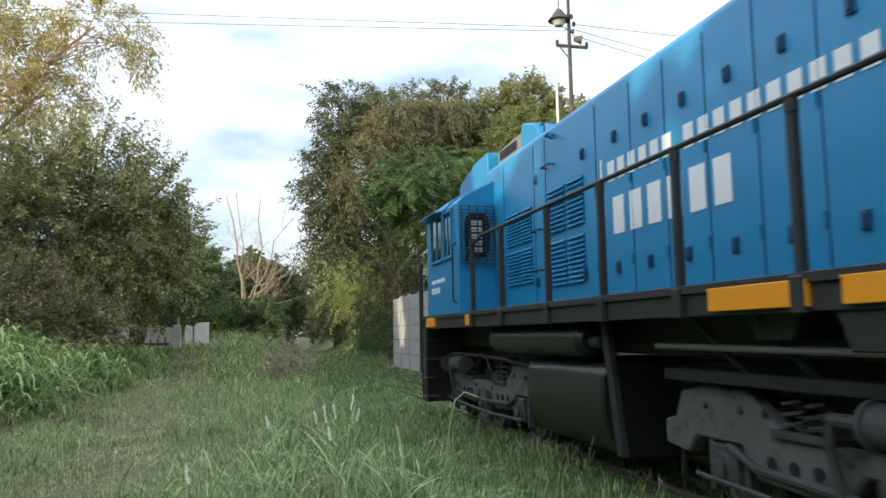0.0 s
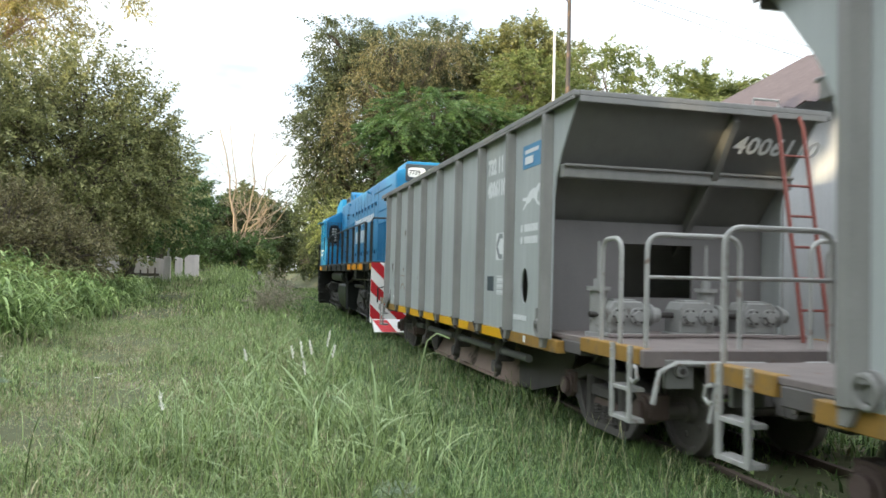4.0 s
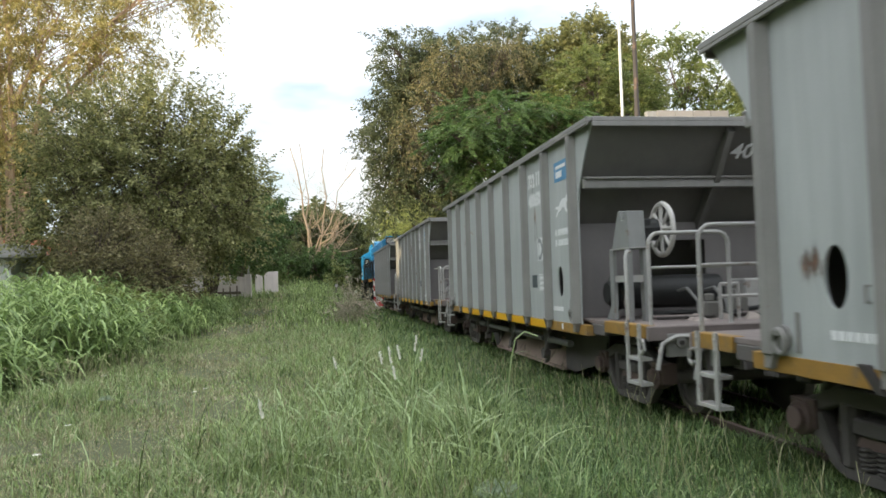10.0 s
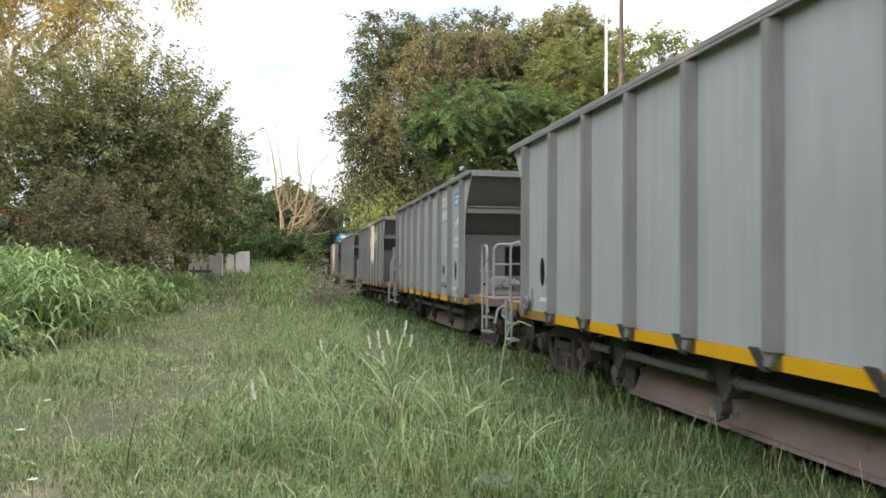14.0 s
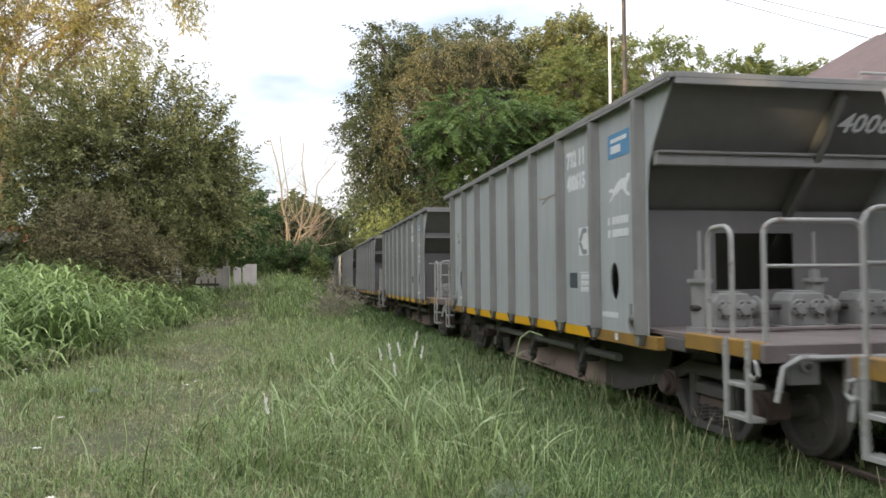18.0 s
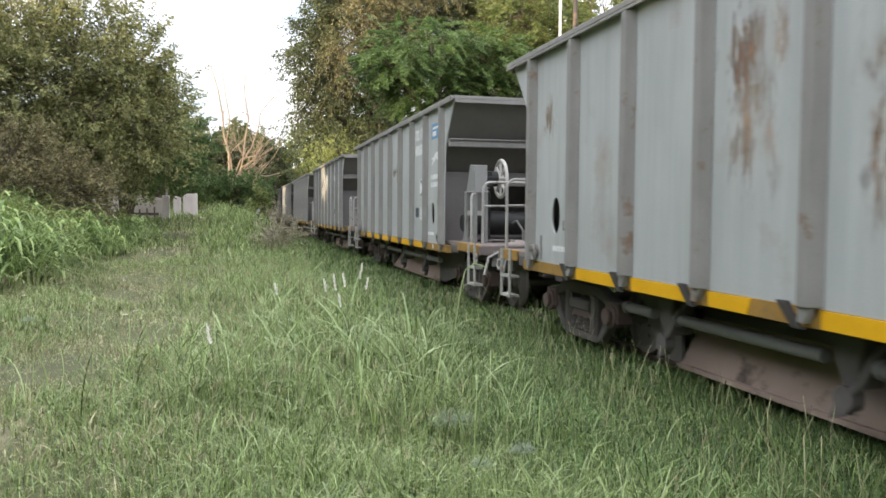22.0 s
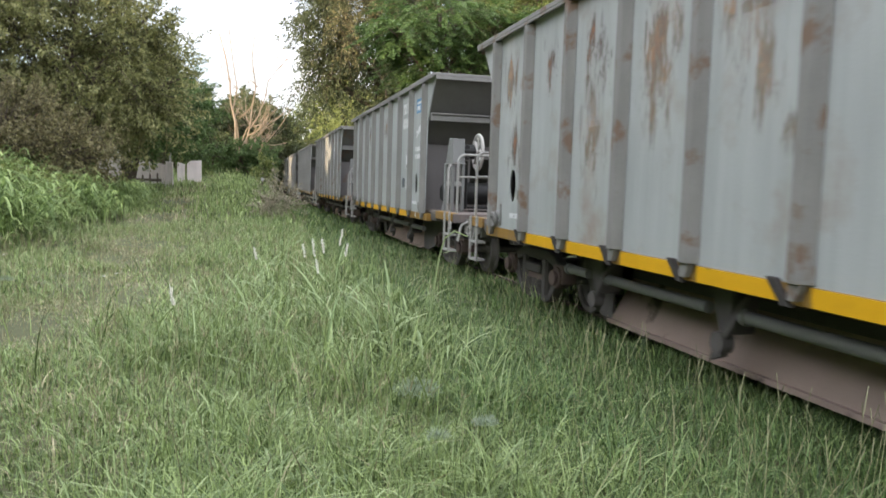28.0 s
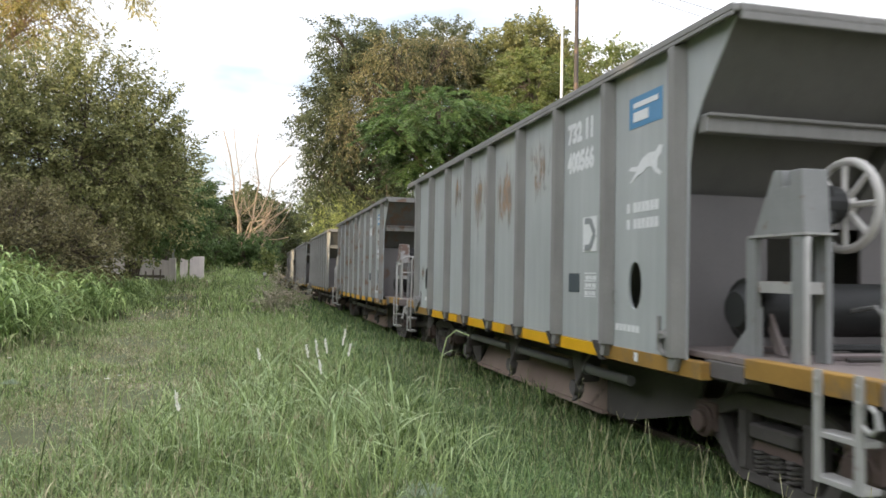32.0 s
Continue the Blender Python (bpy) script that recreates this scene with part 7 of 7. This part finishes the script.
    v, per, faces = blades(rng, x, y, rng.uniform(0.24, 0.60, n), rng.uniform(0.006, 0.012, n), rng.uniform(0.3, 1.3, n), 5)
    tagged(new("tall_grass_clumps", fast_mesh("tall_grass_clumps", v, per, faces, M_GRASS)), "taller uneven clumps in the meadow grass", "grass", kind="stuff")
    def spike(x, y, h, ln, r, lean):
        t = thing("seed_spike", "white fluffy seed spike on a thin stalk", "grass", "white seed spikes")
        z = float(ground_z(x, y))
        top = Vector((x + lean, y, z + h))
        part("stalk", Shape().tube([(x, y, z - 0.02), (x + lean * 0.4, y, z + h * 0.6), top], 0.002, 5), M_LEAF_B, t)
        s = Shape()
        for i in range(44):
            f = i / 43
            c = top + Vector((0.02 * f * (1 if lean > 0 else -1), 0, ln * f))
            d = Vector(rng.normal(0, 1, 3)).normalized() * r * (1 - 0.6 * abs(f - 0.4))
            s.cyl(c, c + d + Vector((0, 0, 0.015)), 0.005, 4, 0.002)
        part("seed_head", s, M_SEED, t)["kind"] = "stuff"
    for x, y, h in ((0.80, 7.25, 0.72), (0.88, 7.35, 0.78), (0.70, 7.3, 0.68), (0.93, 7.2, 0.70), (0.62, 7.4, 0.66), (0.78, 7.0, 0.58), (-0.33, 5.55, 0.5), (0.25, 7.9, 0.58)):
        spike(x, y, h * 0.95, rng.uniform(0.10, 0.16), 0.020, rng.normal(0, 0.05))
    def stalk(x, y, pts, leaves):
        t = thing("tall_grass_stalk", "single tall bent grass stalk with drooping leaves", "grass", "tall stalks")
        z = float(ground_z(x, y))
        part("stem", Shape().tube([(x + a, y + b, z + c) for a, b, c in pts], 0.006, 6), M_LONG, t, smooth=True)
        for a, b, c, dx, dz, ln in leaves:
            s = Shape()
            vs = []
            for i in range(7):
                f = i / 6
                w = 0.014 * (1 - f) ** 0.6 * (0.4 + 1.2 * min(f * 3, 1) * 0.5)
                px, pz = x + a + dx * ln * f, z + c + dz * ln * (f - 1.3 * f * f)
                vs += [(px, y + b - w, pz), (px, y + b + w, pz)]
            s.add(vs, [(2 * i, 2 * i + 1, 2 * i + 3, 2 * i + 2) for i in range(6)])
            part("leaf", s, M_LONG, t)
    stalk(1.52, 6.3, ((0, 0, 0), (0.02, 0, 0.45), (0.08, 0, 0.85), (0.12, 0, 1.00), (0.20, 0, 1.06), (0.30, -0.05, 1.02)), ((0.03, 0, 0.50, 0.9, 1.0, 0.45), (0.05, 0, 0.62, -0.8, 1.0, 0.35), (0.08, 0, 0.85, 0.9, 0.8, 0.30)))
    stalk(0.45, 7.9, ((0, 0, 0), (-0.04, 0, 0.4), (0.02, 0, 0.72), (0.16, 0, 0.86)), ((0, 0, 0.42, -0.8, 1.0, 0.4), (0, 0, 0.55, 0.8, 1.0, 0.4)))
    stalk(1.05, 5.4, ((0, 0, 0), (0.02, 0, 0.4), (-0.02, 0, 0.66)), ((0, 0, 0.35, -0.8, 1.0, 0.35), (0, 0, 0.45, 0.8, 1.0, 0.35)))
    # foam-like white tufts low in the grass
    for x, y, r in ((1.10, 4.75, 0.13), (1.34, 4.1, 0.06), (1.02, 3.9, 0.05), (-2.4, 9.2, 0.06)):
        n = int(6000 * r)
        d = rng.normal(0, 1, (n, 3))
        d[:, 2] = np.abs(d[:, 2]) * 0.8
        d /= np.linalg.norm(d, axis=1)[:, None]
        p = np.array([x, y, float(ground_z(x, y)) + 0.14]) + d * r * rng.uniform(0.2, 1.0, n)[:, None] * np.array([1.25, 1.0, 0.7])
        u = np.cross(d, rng.normal(0, 1, (n, 3)))
        u /= np.linalg.norm(u, axis=1)[:, None]
        ob = new("white_tuft", fast_mesh("white_tuft", np.stack([p - u * 0.002, p + u * 0.002, p + d * 0.028 + rng.normal(0, 0.006, (n, 3))], 1), 3, [(0, 1, 2)], M_TUFT))
        tagged(ob, "low tuft of whitish flowers in the grass", "flower", "white tufts", "stuff")
    # forked seed stalks standing along the edge of the line
    n = 190
    x, y = rng.uniform(1.9, 3.15, n), rng.uniform(2.4, 13, n)
    z = ground_z(x, y)
    h, a, lean = rng.uniform(0.30, 0.52, n), rng.uniform(0, 6.283, n), rng.normal(0, 0.08, (2, n))
    top = np.stack([x + lean[0], y + lean[1], z + h], -1)
    foot = np.stack([x, y, z - 0.02], -1)
    for which in range(3):
        side = np.stack([np.cos(a), np.sin(a), 0 * a], -1) * 0.0014
        if which == 0:
            p, q = foot, top
        else:
            sgn = 1 if which == 1 else -1
            out = np.stack([np.sin(a) * sgn * 0.6, -np.cos(a) * sgn * 0.6, 0 * a + 1.0], -1) * rng.uniform(0.07, 0.14, n)[:, None]
            p, q = top, top + out
        v = np.stack([p - side, p + side, q + side * 1.3, q - side * 1.3], 1)
        tagged(new("forked_seed_stalks", fast_mesh("forked_seed_stalks", v, 4, [(0, 1, 2, 3)], M_STRAW)), "thin forked seed stalks along the track edge", "grass", kind="stuff")
    for k in range(16):
        x, y = rng.uniform(-5.5, -1.0), rng.uniform(4.5, 10.5)
        t = thing("small_flower", "small white meadow flower", "flower", "small white flowers")
        z = float(ground_z(x, y)) + rng.uniform(0.22, 0.34)
        part("stem", Shape().cyl((x, y, z - 0.3), (x, y, z), 0.003, 4), M_GRASS, t)
        s = Shape()
        for i in range(6):
            a = 1.047 * i
            s.add([(x, y, z), (x + 0.022 * math.cos(a - 0.35), y + 0.022 * math.sin(a - 0.35), z + 0.006), (x + 0.034 * math.cos(a), y + 0.034 * math.sin(a), z + 0.003), (x + 0.022 * math.cos(a + 0.35), y + 0.022 * math.sin(a + 0.35), z + 0.006)], [(0, 1, 2, 3)])
        part("petals", s, M_SEED, t)


meadow_details()
left_trees()
right_trees()
dead_tree()
far_woods()
canes()


# ---- walls, sheds, masts ----
def lamp_mast():
    t = thing("lamp_mast", "tall iron lamp mast with swan-neck lamp and crossarms", "lamp post", at=(0, 0, -0.2))
    x, y = 7.86, 18.0
    s = Shape().cyl((x, y, 0), (x, y, 6.0), 0.085, 10, 0.065)
    s.cyl((x, y, 6.0), (x, y, 11.3), 0.06, 10, 0.04)
    part("pole", s, M_MAST, t, smooth=True)
    part("crossarm", Shape().box(x - 0.36, y - 0.03, 9.16, x + 0.5, y + 0.03, 9.23), M_MAST, t)
    part("brace", Shape().cyl((x - 0.3, y, 9.2), (x, y, 8.85), 0.015, 6), M_MAST, t)
    for dx, z in ((-0.34, 9.23), (0.48, 9.23), (0.10, 9.55), (0.14, 9.75), (0.08, 9.95)):
        part("insulator", Shape().cyl((x + dx, y, z), (x + dx, y, z + 0.10), 0.045, 8), M_MAST, t, smooth=True)
    part("siren", Shape().cyl((x + 0.10, y - 0.05, 9.38), (x + 0.30, y - 0.12, 9.34), 0.05, 10, 0.12), M_MAST, t, smooth=True)
    part("bracket", Shape().cyl((x, y, 9.65), (x - 0.12, y, 9.65), 0.02, 6), M_MAST, t)
    part("swan_neck", Shape().tube([(x, y, 10.35), (x - 0.02, y, 10.55), (x - 0.12, y, 10.66), (x - 0.24, y, 10.60), (x - 0.27, y, 10.42), (x - 0.27, y, 10.1)], 0.02, 7), M_MAST, t, smooth=True)
    sh = Shape().cyl((x - 0.27, y, 9.86), (x - 0.27, y, 9.98), 0.29, 18, 0.20)
    sh.cyl((x - 0.27, y, 9.98), (x - 0.27, y, 10.16), 0.20, 16, 0.07)
    lamp = part("lamp_shade", sh, M_MAST, t, "enamelled bell shade", smooth=True)
    part("globe", Shape().cyl((x - 0.27, y, 9.72), (x - 0.27, y, 9.86), 0.11, 12, 0.19), M_LAMP, lamp, smooth=True)
    p = thing("thin_pole", "thin white pole beside the mast", "pole")
    part("shaft", Shape().cyl((7.72, 18.6, 0), (7.72, 18.6, 8.45), 0.045, 8, 0.035), M_WPOLE, p, smooth=True)
    for k, (a, b) in enumerate((((7.94, 18, 9.6), (26, 24, 12.6)), ((7.94, 18, 9.3), (20, 12, 4.4)), ((7.8, 18, 9.5), (-60, 52, 21.2)), ((7.8, 18, 9.4), (-60, 53, 20.4)), ((8.0, 18, 9.45), (20, 12.5, 5.2)))):
        a, b = Vector(a), Vector(b)
        pts = [a.lerp(b, f / 12) - Vector((0, 0, 4 * 0.25 * (f / 12) * (1 - f / 12))) for f in range(13)]
        c = thing("overhead_wire", "thin dark overhead wire from the mast", "wire", "overhead wires")
        part("strand", Shape().tube(pts, 0.009, 5), M_BLACK, c)


def block_building():
    t = thing("block_building", "grey concrete-block building behind the line", "building")
    blk = Shape().box(-0.195, -0.09, 0.004, 0.195, 0.09, 0.194).mesh("block", M_BLOCK, 0.006)
    core = part("wall", Shape().box(6.80, 15.03, 0, 8.62, 15.17, 5.04), M_CONC, t)
    for r in range(10):
        for c in range(5):
            x = 6.80 + 0.2 + 0.4 * c + (0.2 if r % 2 else 0.0)
            if x < 8.75:
                part("block", blk, M_BLOCK, core, at=(x, 15.1, 3.06 + 0.2 * r))
    h = thing("shed", "shed with dark corrugated pitched roof and pale walls", "shed")
    part("wall", Shape().prism([(7.85, 0), (16.2, 0), (16.2, 4.3), (12.0, 6.55), (7.85, 4.3)], "y", 2.0, 14.5), M_WALLWHITE, h)
    for xa, za, xb, zb in ((7.5, 4.18, 12.0, 6.72), (12.0, 6.72, 16.5, 4.18)):
        s = Shape()
        n = 124
        prof = [(1.7 + 13.0 * i / n, 0.03 * math.sin(i * 1.5708)) for i in range(n + 1)]
        vs = [(xx, yy, zz + dz + lift) for lift in (0.0, -0.015) for (xx, zz) in ((xa, za), (xb, zb)) for yy, dz in prof]
        m = n + 1
        fs = [(i, i + 1, m + i + 1, m + i) for i in range(n)] + [(2 * m + i, 2 * m + i + 1, 3 * m + i + 1, 3 * m + i) for i in range(n)]
        fs += [(i, i + 1, 2 * m + i + 1, 2 * m + i) for i in range(n)]
        s.add(vs, fs)
        part("roof", s, M_ROOFMET, h, "dark purple-brown corrugated sheet")
    f = thing("concrete_fence", "pale weathered concrete panel fence", "fence")
    for k in range(8):
        y0 = 20.0 + 2.0 * k
        for r in range(5):
            part("panel", Shape().box(6.32, y0 + 0.05, 0.2 + 0.62 * r, 6.37, y0 + 1.95, 0.2 + 0.62 * r + 0.60), M_CONC, f, bevel=0.008)
        part("post", Shape().box(6.28, y0 - 0.06, 0, 6.41, y0 + 0.06, 3.35), M_CONC, f, bevel=0.01)


M_WRAP = material("pink_foil", (0.55, 0.28, 0.30), 0.4, vary=0.2, bump=0.05)


def left_houses():
    t = thing("low_house", "low white rendered house with flat grey slab roof", "house")
    part("wall", Shape().box(-15, 24.0, 0.6, -8.85, 28, 2.68), M_PLASTER, t, bevel=0.01)
    part("roof", Shape().box(-15.2, 23.7, 2.68, -8.0, 28.2, 2.78), M_CONC, t, bevel=0.01)
    part("parapet", Shape().box(-13.8, 26, 2.78, -9.2, 28, 3.22), M_CONC, t, bevel=0.01)
    part("red_sign", Shape().box(-11.2, 23.985, 1.95, -10.05, 24.0, 2.5), M_RED, t, "red painted panel")
    h = thing("tiled_house", "house with orange clay tile roof behind the trees", "house")
    part("wall", Shape().box(-12.5, 30.5, 0.8, -8.0, 36, 3.0), M_WALLWHITE, h)
    tile = Shape()
    for k in range(5):
        a = 3.14159 * k / 4
        tile.v.append((0.11 * math.cos(a), 0, 0.07 * math.sin(a)))
        tile.v.append((0.09 * math.cos(a), 0.42, 0.055 * math.sin(a) + 0.10))
    tile.f += [(2 * k, 2 * k + 2, 2 * k + 3, 2 * k + 1) for k in range(4)]
    tm = tile.mesh("tile", M_TILE)
    roof = part("roof", Shape().prism([(30.2, 2.98), (33.2, 3.82), (36.2, 2.98), (36.2, 2.9), (30.2, 2.9)], "x", -12.7, -7.7), M_TILE, h, "orange clay tiles")
    for r in range(6):
        for c in range(20):
            part("tile", tm, M_TILE, roof, at=(-12.6 + 0.245 * c, 30.2 + 0.40 * r, 3.00 + 0.112 * r))
    w = thing("ruined_wall", "broken white garden wall beside the path", "wall")
    part("panel", Shape().prism([(-6.6, 1.0), (-3.4, 1.0), (-3.4, 2.1), (-4.1, 2.2), (-4.6, 2.28), (-6.6, 2.3)], "y", 38.0, 38.15), M_WALLGREY, w, bevel=0.01)
    part("panel", Shape().prism([(-3.3, 1.0), (-2.95, 1.0), (-2.95, 2.2), (-3.3, 2.3)], "y", 40.0, 40.15), M_WALLGREY, w, bevel=0.01)
    part("panel", Shape().prism([(-2.88, 1.0), (-2.2, 1.0), (-2.2, 2.42), (-2.7, 2.4), (-2.88, 2.25)], "y", 40.4, 40.55), M_WALLGREY, w, bevel=0.01)
    p = thing("concrete_post", "leaning white concrete post by the broken wall", "post")
    part("shaft", Shape().prism([(-3.60, 0.9), (-3.24, 0.9), (-3.26, 2.25), (-3.56, 2.25)], "y", 37.2, 37.5), M_WALLGREY, p, bevel=0.02)
    part("top_pipe", Shape().cyl((-3.38, 37.35, 2.2), (-3.36, 37.35, 3.0), 0.05, 8), M_CONC, p, smooth=True)
    m = thing("track_marker", "small round white marker on a thin post beside the line", "marker")
    part("post", Shape().cyl((0.74, 40, 0.9), (0.74, 40, 1.5), 0.025, 8), M_WOOD, m)
    part("disc", Shape().cyl((0.74, 39.96, 1.6), (0.74, 39.99, 1.6), 0.09, 18), M_CONC, m, "white enamel disc")
    c = thing("crumpled_wrapper", "crumpled pink and pale wrapper in the grass", "litter")
    rng = np.random.default_rng(7)
    vs = [(-2.67 + 0.05 * math.cos(a * 0.9) + rng.normal(0, 0.012), 6.36 + 0.04 * math.sin(a * 0.9) + rng.normal(0, 0.012), 0.33 + 0.03 * (a % 3)) for a in range(9)]
    part("foil", Shape().add(vs, [(0, 1, 2), (2, 3, 4), (4, 5, 6), (6, 7, 8), (0, 2, 4, 6), (1, 5, 8)]), M_WRAP, c)
    f = thing("timber_fence", "low broken grey timber fence in the weeds", "fence")
    for k in range(6):
        part("post", Shape().box(-5.3 + 0.3 * k, 35.9, 0.8, -5.24 + 0.3 * k, 35.96, 1.62 + 0.05 * (k % 3)), M_WOOD, f)
    part("rail", Shape().box(-5.4, 35.96, 1.35, -3.6, 36.0, 1.47), M_WOOD, f)


lamp_mast()
block_building()
left_houses()

# ---- the train ----
LOCO = locomotive()
SPECS = [("grey hopper wagon with valve gear and rusty red ladder", 0, ("732 11", "4006110"), "4006110", True, 0.30,
          (('r', 4.32, 1.86, 0.17, 0.25), ('t', 2.86, 2.51, 0.35, 0.13), ('s', 3.05, 1.57, 0.83, 0.26), ('r', 3.09, 1.78, 0.09, 0.06), ('d', 1.71, 1.63, 0.09, 0.12)), (5,)),
         ("grey bulk hopper wagon with flat hand wheels and red ladder", None, ("732 11", "400556"), "400655", True, 0.42,
          (('t', -0.46, 2.82, 0.62, 0.54), ('t', -1.13, 2.35, 0.37, 0.64), ('t', -1.75, 1.93, 0.39, 0.13), ('r', -4.31, 1.78, 0.11, 0.17), ('t', -3.31, 2.31, 0.14, 0.4)), (3,)),
         ("grey bulk hopper wagon with white hand-brake wheel", 1, ("732 11", "400650"), "400650", False, 0.40,
          (('s', 2.8, 2.5, 0.8, 0.7), ('s', 2.0, 2.66, 0.6, 0.12), ('t', -2.9, 2.45, 0.2, 0.6), ('d', -4.55, 1.75, 0.14, 0.3), ('t', -2.85, 3.0, 0.16, 0.35))),
         ("scratched grey hopper wagon with graffiti marks on its flank", 0, ("732 11", "400657"), "400657", False, 0.50,
          (('r', 1.86, 1.16, 0.42, 0.15), ('r', 0.83, 1.18, 0.35, 0.19), ('d', 1.01, 2.33, 0.18, 0.26), ('g', -2.96, 1.24, 0.64, 0.29), ('t', -2.92, 2.72, 0.28, 0.15), ('r', 4.26, 1.67, 0.36, 0.17))),
         ("grey bulk hopper wagon with flat hand wheels at its end", None, ("732 11", "400651"), "400651", False, 0.36,
          (('r', 4.46, 2.86, 0.15, 0.07), ('d', 3.26, 1.73, 0.15, 0.09))),
         ("clean grey hopper wagon with valve gear on the platform", 0, ("732 11", "400615"), "400615", False, 0.34,
          (('r', 4.4, 1.79, 0.11, 0.2), ('s', 4.24, 2.47, 0.31, 0.23), ('s', -1.35, 2.6, 1.4, 0.3), ('d', -1.3, 1.72, 0.07, 0.03), ('d', 0.9, 2.0, 0.07, 0.03), ('t', -3.4, 2.35, 0.25, 0.5))),
         ("grey hopper wagon with white hand-brake wheel and pale ladder", 1, ("732 11", "400658"), "400658", False, 0.46,
          (('r', -4.4, 1.78, 0.15, 0.2), ('t', -0.5, 2.48, 0.53, 0.14), ('t', -0.73, 2.44, 0.08, 0.34))),
         ("rust-streaked grey hopper wagon with rusty brake wheel", 2, ("732 11", "400533"), "400533", False, 0.64,
          (('r', 0.77, 2.7, 0.38, 0.75), ('r', 0.77, 2.1, 0.22, 0.4), ('r', -0.54, 3.1, 0.42, 0.34), ('r', -0.63, 2.15, 0.36, 0.85), ('t', -0.7, 2.31, 0.5, 1.1), ('t', 0.59, 2.5, 0.5, 1.04), ('t', 4.26, 2.67, 0.36, 0.32), ('d', -0.4, 1.82, 0.09, 0.14)), (3,)),
         ("pale grey hopper wagon with white hand-brake wheel", 1, ("732 11", "400560"), "400560", False, 0.45,
          (('r', 4.31, 1.92, 0.22, 0.3), ('t', 2.75, 2.5, 0.35, 0.5), ('t', 2.02, 2.82, 0.3, 0.35), ('t', -0.5, 2.9, 0.4, 0.45))),
         ("rust-blotched grey hopper wagon with chipped brake stand", 1, ("732 11", "400512"), "400512", False, 0.72,
          (('t', 4.2, 2.85, 0.62, 0.6), ('r', 4.03, 2.01, 0.37, 0.48), ('r', 1.75, 2.8, 0.5, 0.65), ('t', 1.8, 2.2, 0.5, 0.9), ('t', 0.6, 2.6, 0.52, 0.95), ('r', 0.65, 2.7, 0.42, 0.65), ('r', 2.9, 2.9, 0.45, 0.5), ('t', -0.55, 2.9, 0.55, 0.6), ('t', -0.7, 2.31, 0.39, 0.43), ('t', -1.03, 1.96, 0.18, 0.25), ('r', -4.08, 2.76, 0.42, 0.15), ('t', -4.07, 2.5, 0.17, 0.17), ('t', -4.03, 1.31, 0.23, 0.17), ('t', -4.28, 1.85, 0.13, 0.1), ('t', -2.96, 1.17, 0.15, 0.13))),
         ("grey hopper wagon with faint scratches and white brake wheel", 1, ("732 11", "400566"), "400566", False, 0.50,
          (('t', 0.64, 2.75, 0.52, 0.72), ('t', -0.56, 2.72, 0.52, 0.72), ('t', 1.8, 2.9, 0.4, 0.5), ('t', -1.75, 2.9, 0.45, 0.5), ('r', 4.34, 1.7, 0.2, 0.2), ('t', -1.59, 3.01, 0.14, 0.08), ('d', 1.56, 1.85, 0.24, 0.05), ('t', -1.95, 2.64, 0.09, 0.07), ('t', 2.64, 2.75, 0.2, 0.15)), (2, 4))]
PITCH = 13.81
WAGONS = [hopper_wagon(*spec) for spec in SPECS]
# distance of the train's datum along the line at each second
TRAVEL = [(0, 6.68), (1, 11.54), (2, 16.39), (3, 21.25), (4, 26.12), (5, 31.00), (6, 35.88), (7, 40.78), (8, 45.68), (9, 50.58), (10, 55.50), (11, 60.41), (12, 65.34), (13, 70.26), (14, 75.19), (15, 80.12), (16, 85.05), (17, 89.98), (18, 94.91), (19, 99.84), (20, 104.75), (21, 109.66), (22, 114.54), (23, 119.41), (24, 124.25), (25, 129.06), (26, 133.83), (27, 138.57), (28, 143.28), (29, 147.96), (30, 152.63), (31, 157.30), (32, 162.01)]


def motions():
    for k, ob in enumerate([LOCO] + WAGONS):
        walk(ob, [(t, pose(TRACK_X, s - PITCH * k + (0.05 if k else 0.0), 0)) for t, s in TRAVEL])
    for group, r in ((LOCO_WHEELS, 0.42), (WHEELS, WHEEL_R)):
        for w in group:
            rows, m0 = [], w.location.copy()
            n = 320
            for i in range(n + 1):
                t = 32.0 * i / n
                a = np.interp(t, [q[0] for q in TRAVEL], [q[1] for q in TRAVEL]) / r
                rows.append((t, Matrix.Translation(m0) @ Matrix.Rotation(-float(a), 4, "X")))
            walk(w, rows)


motions()
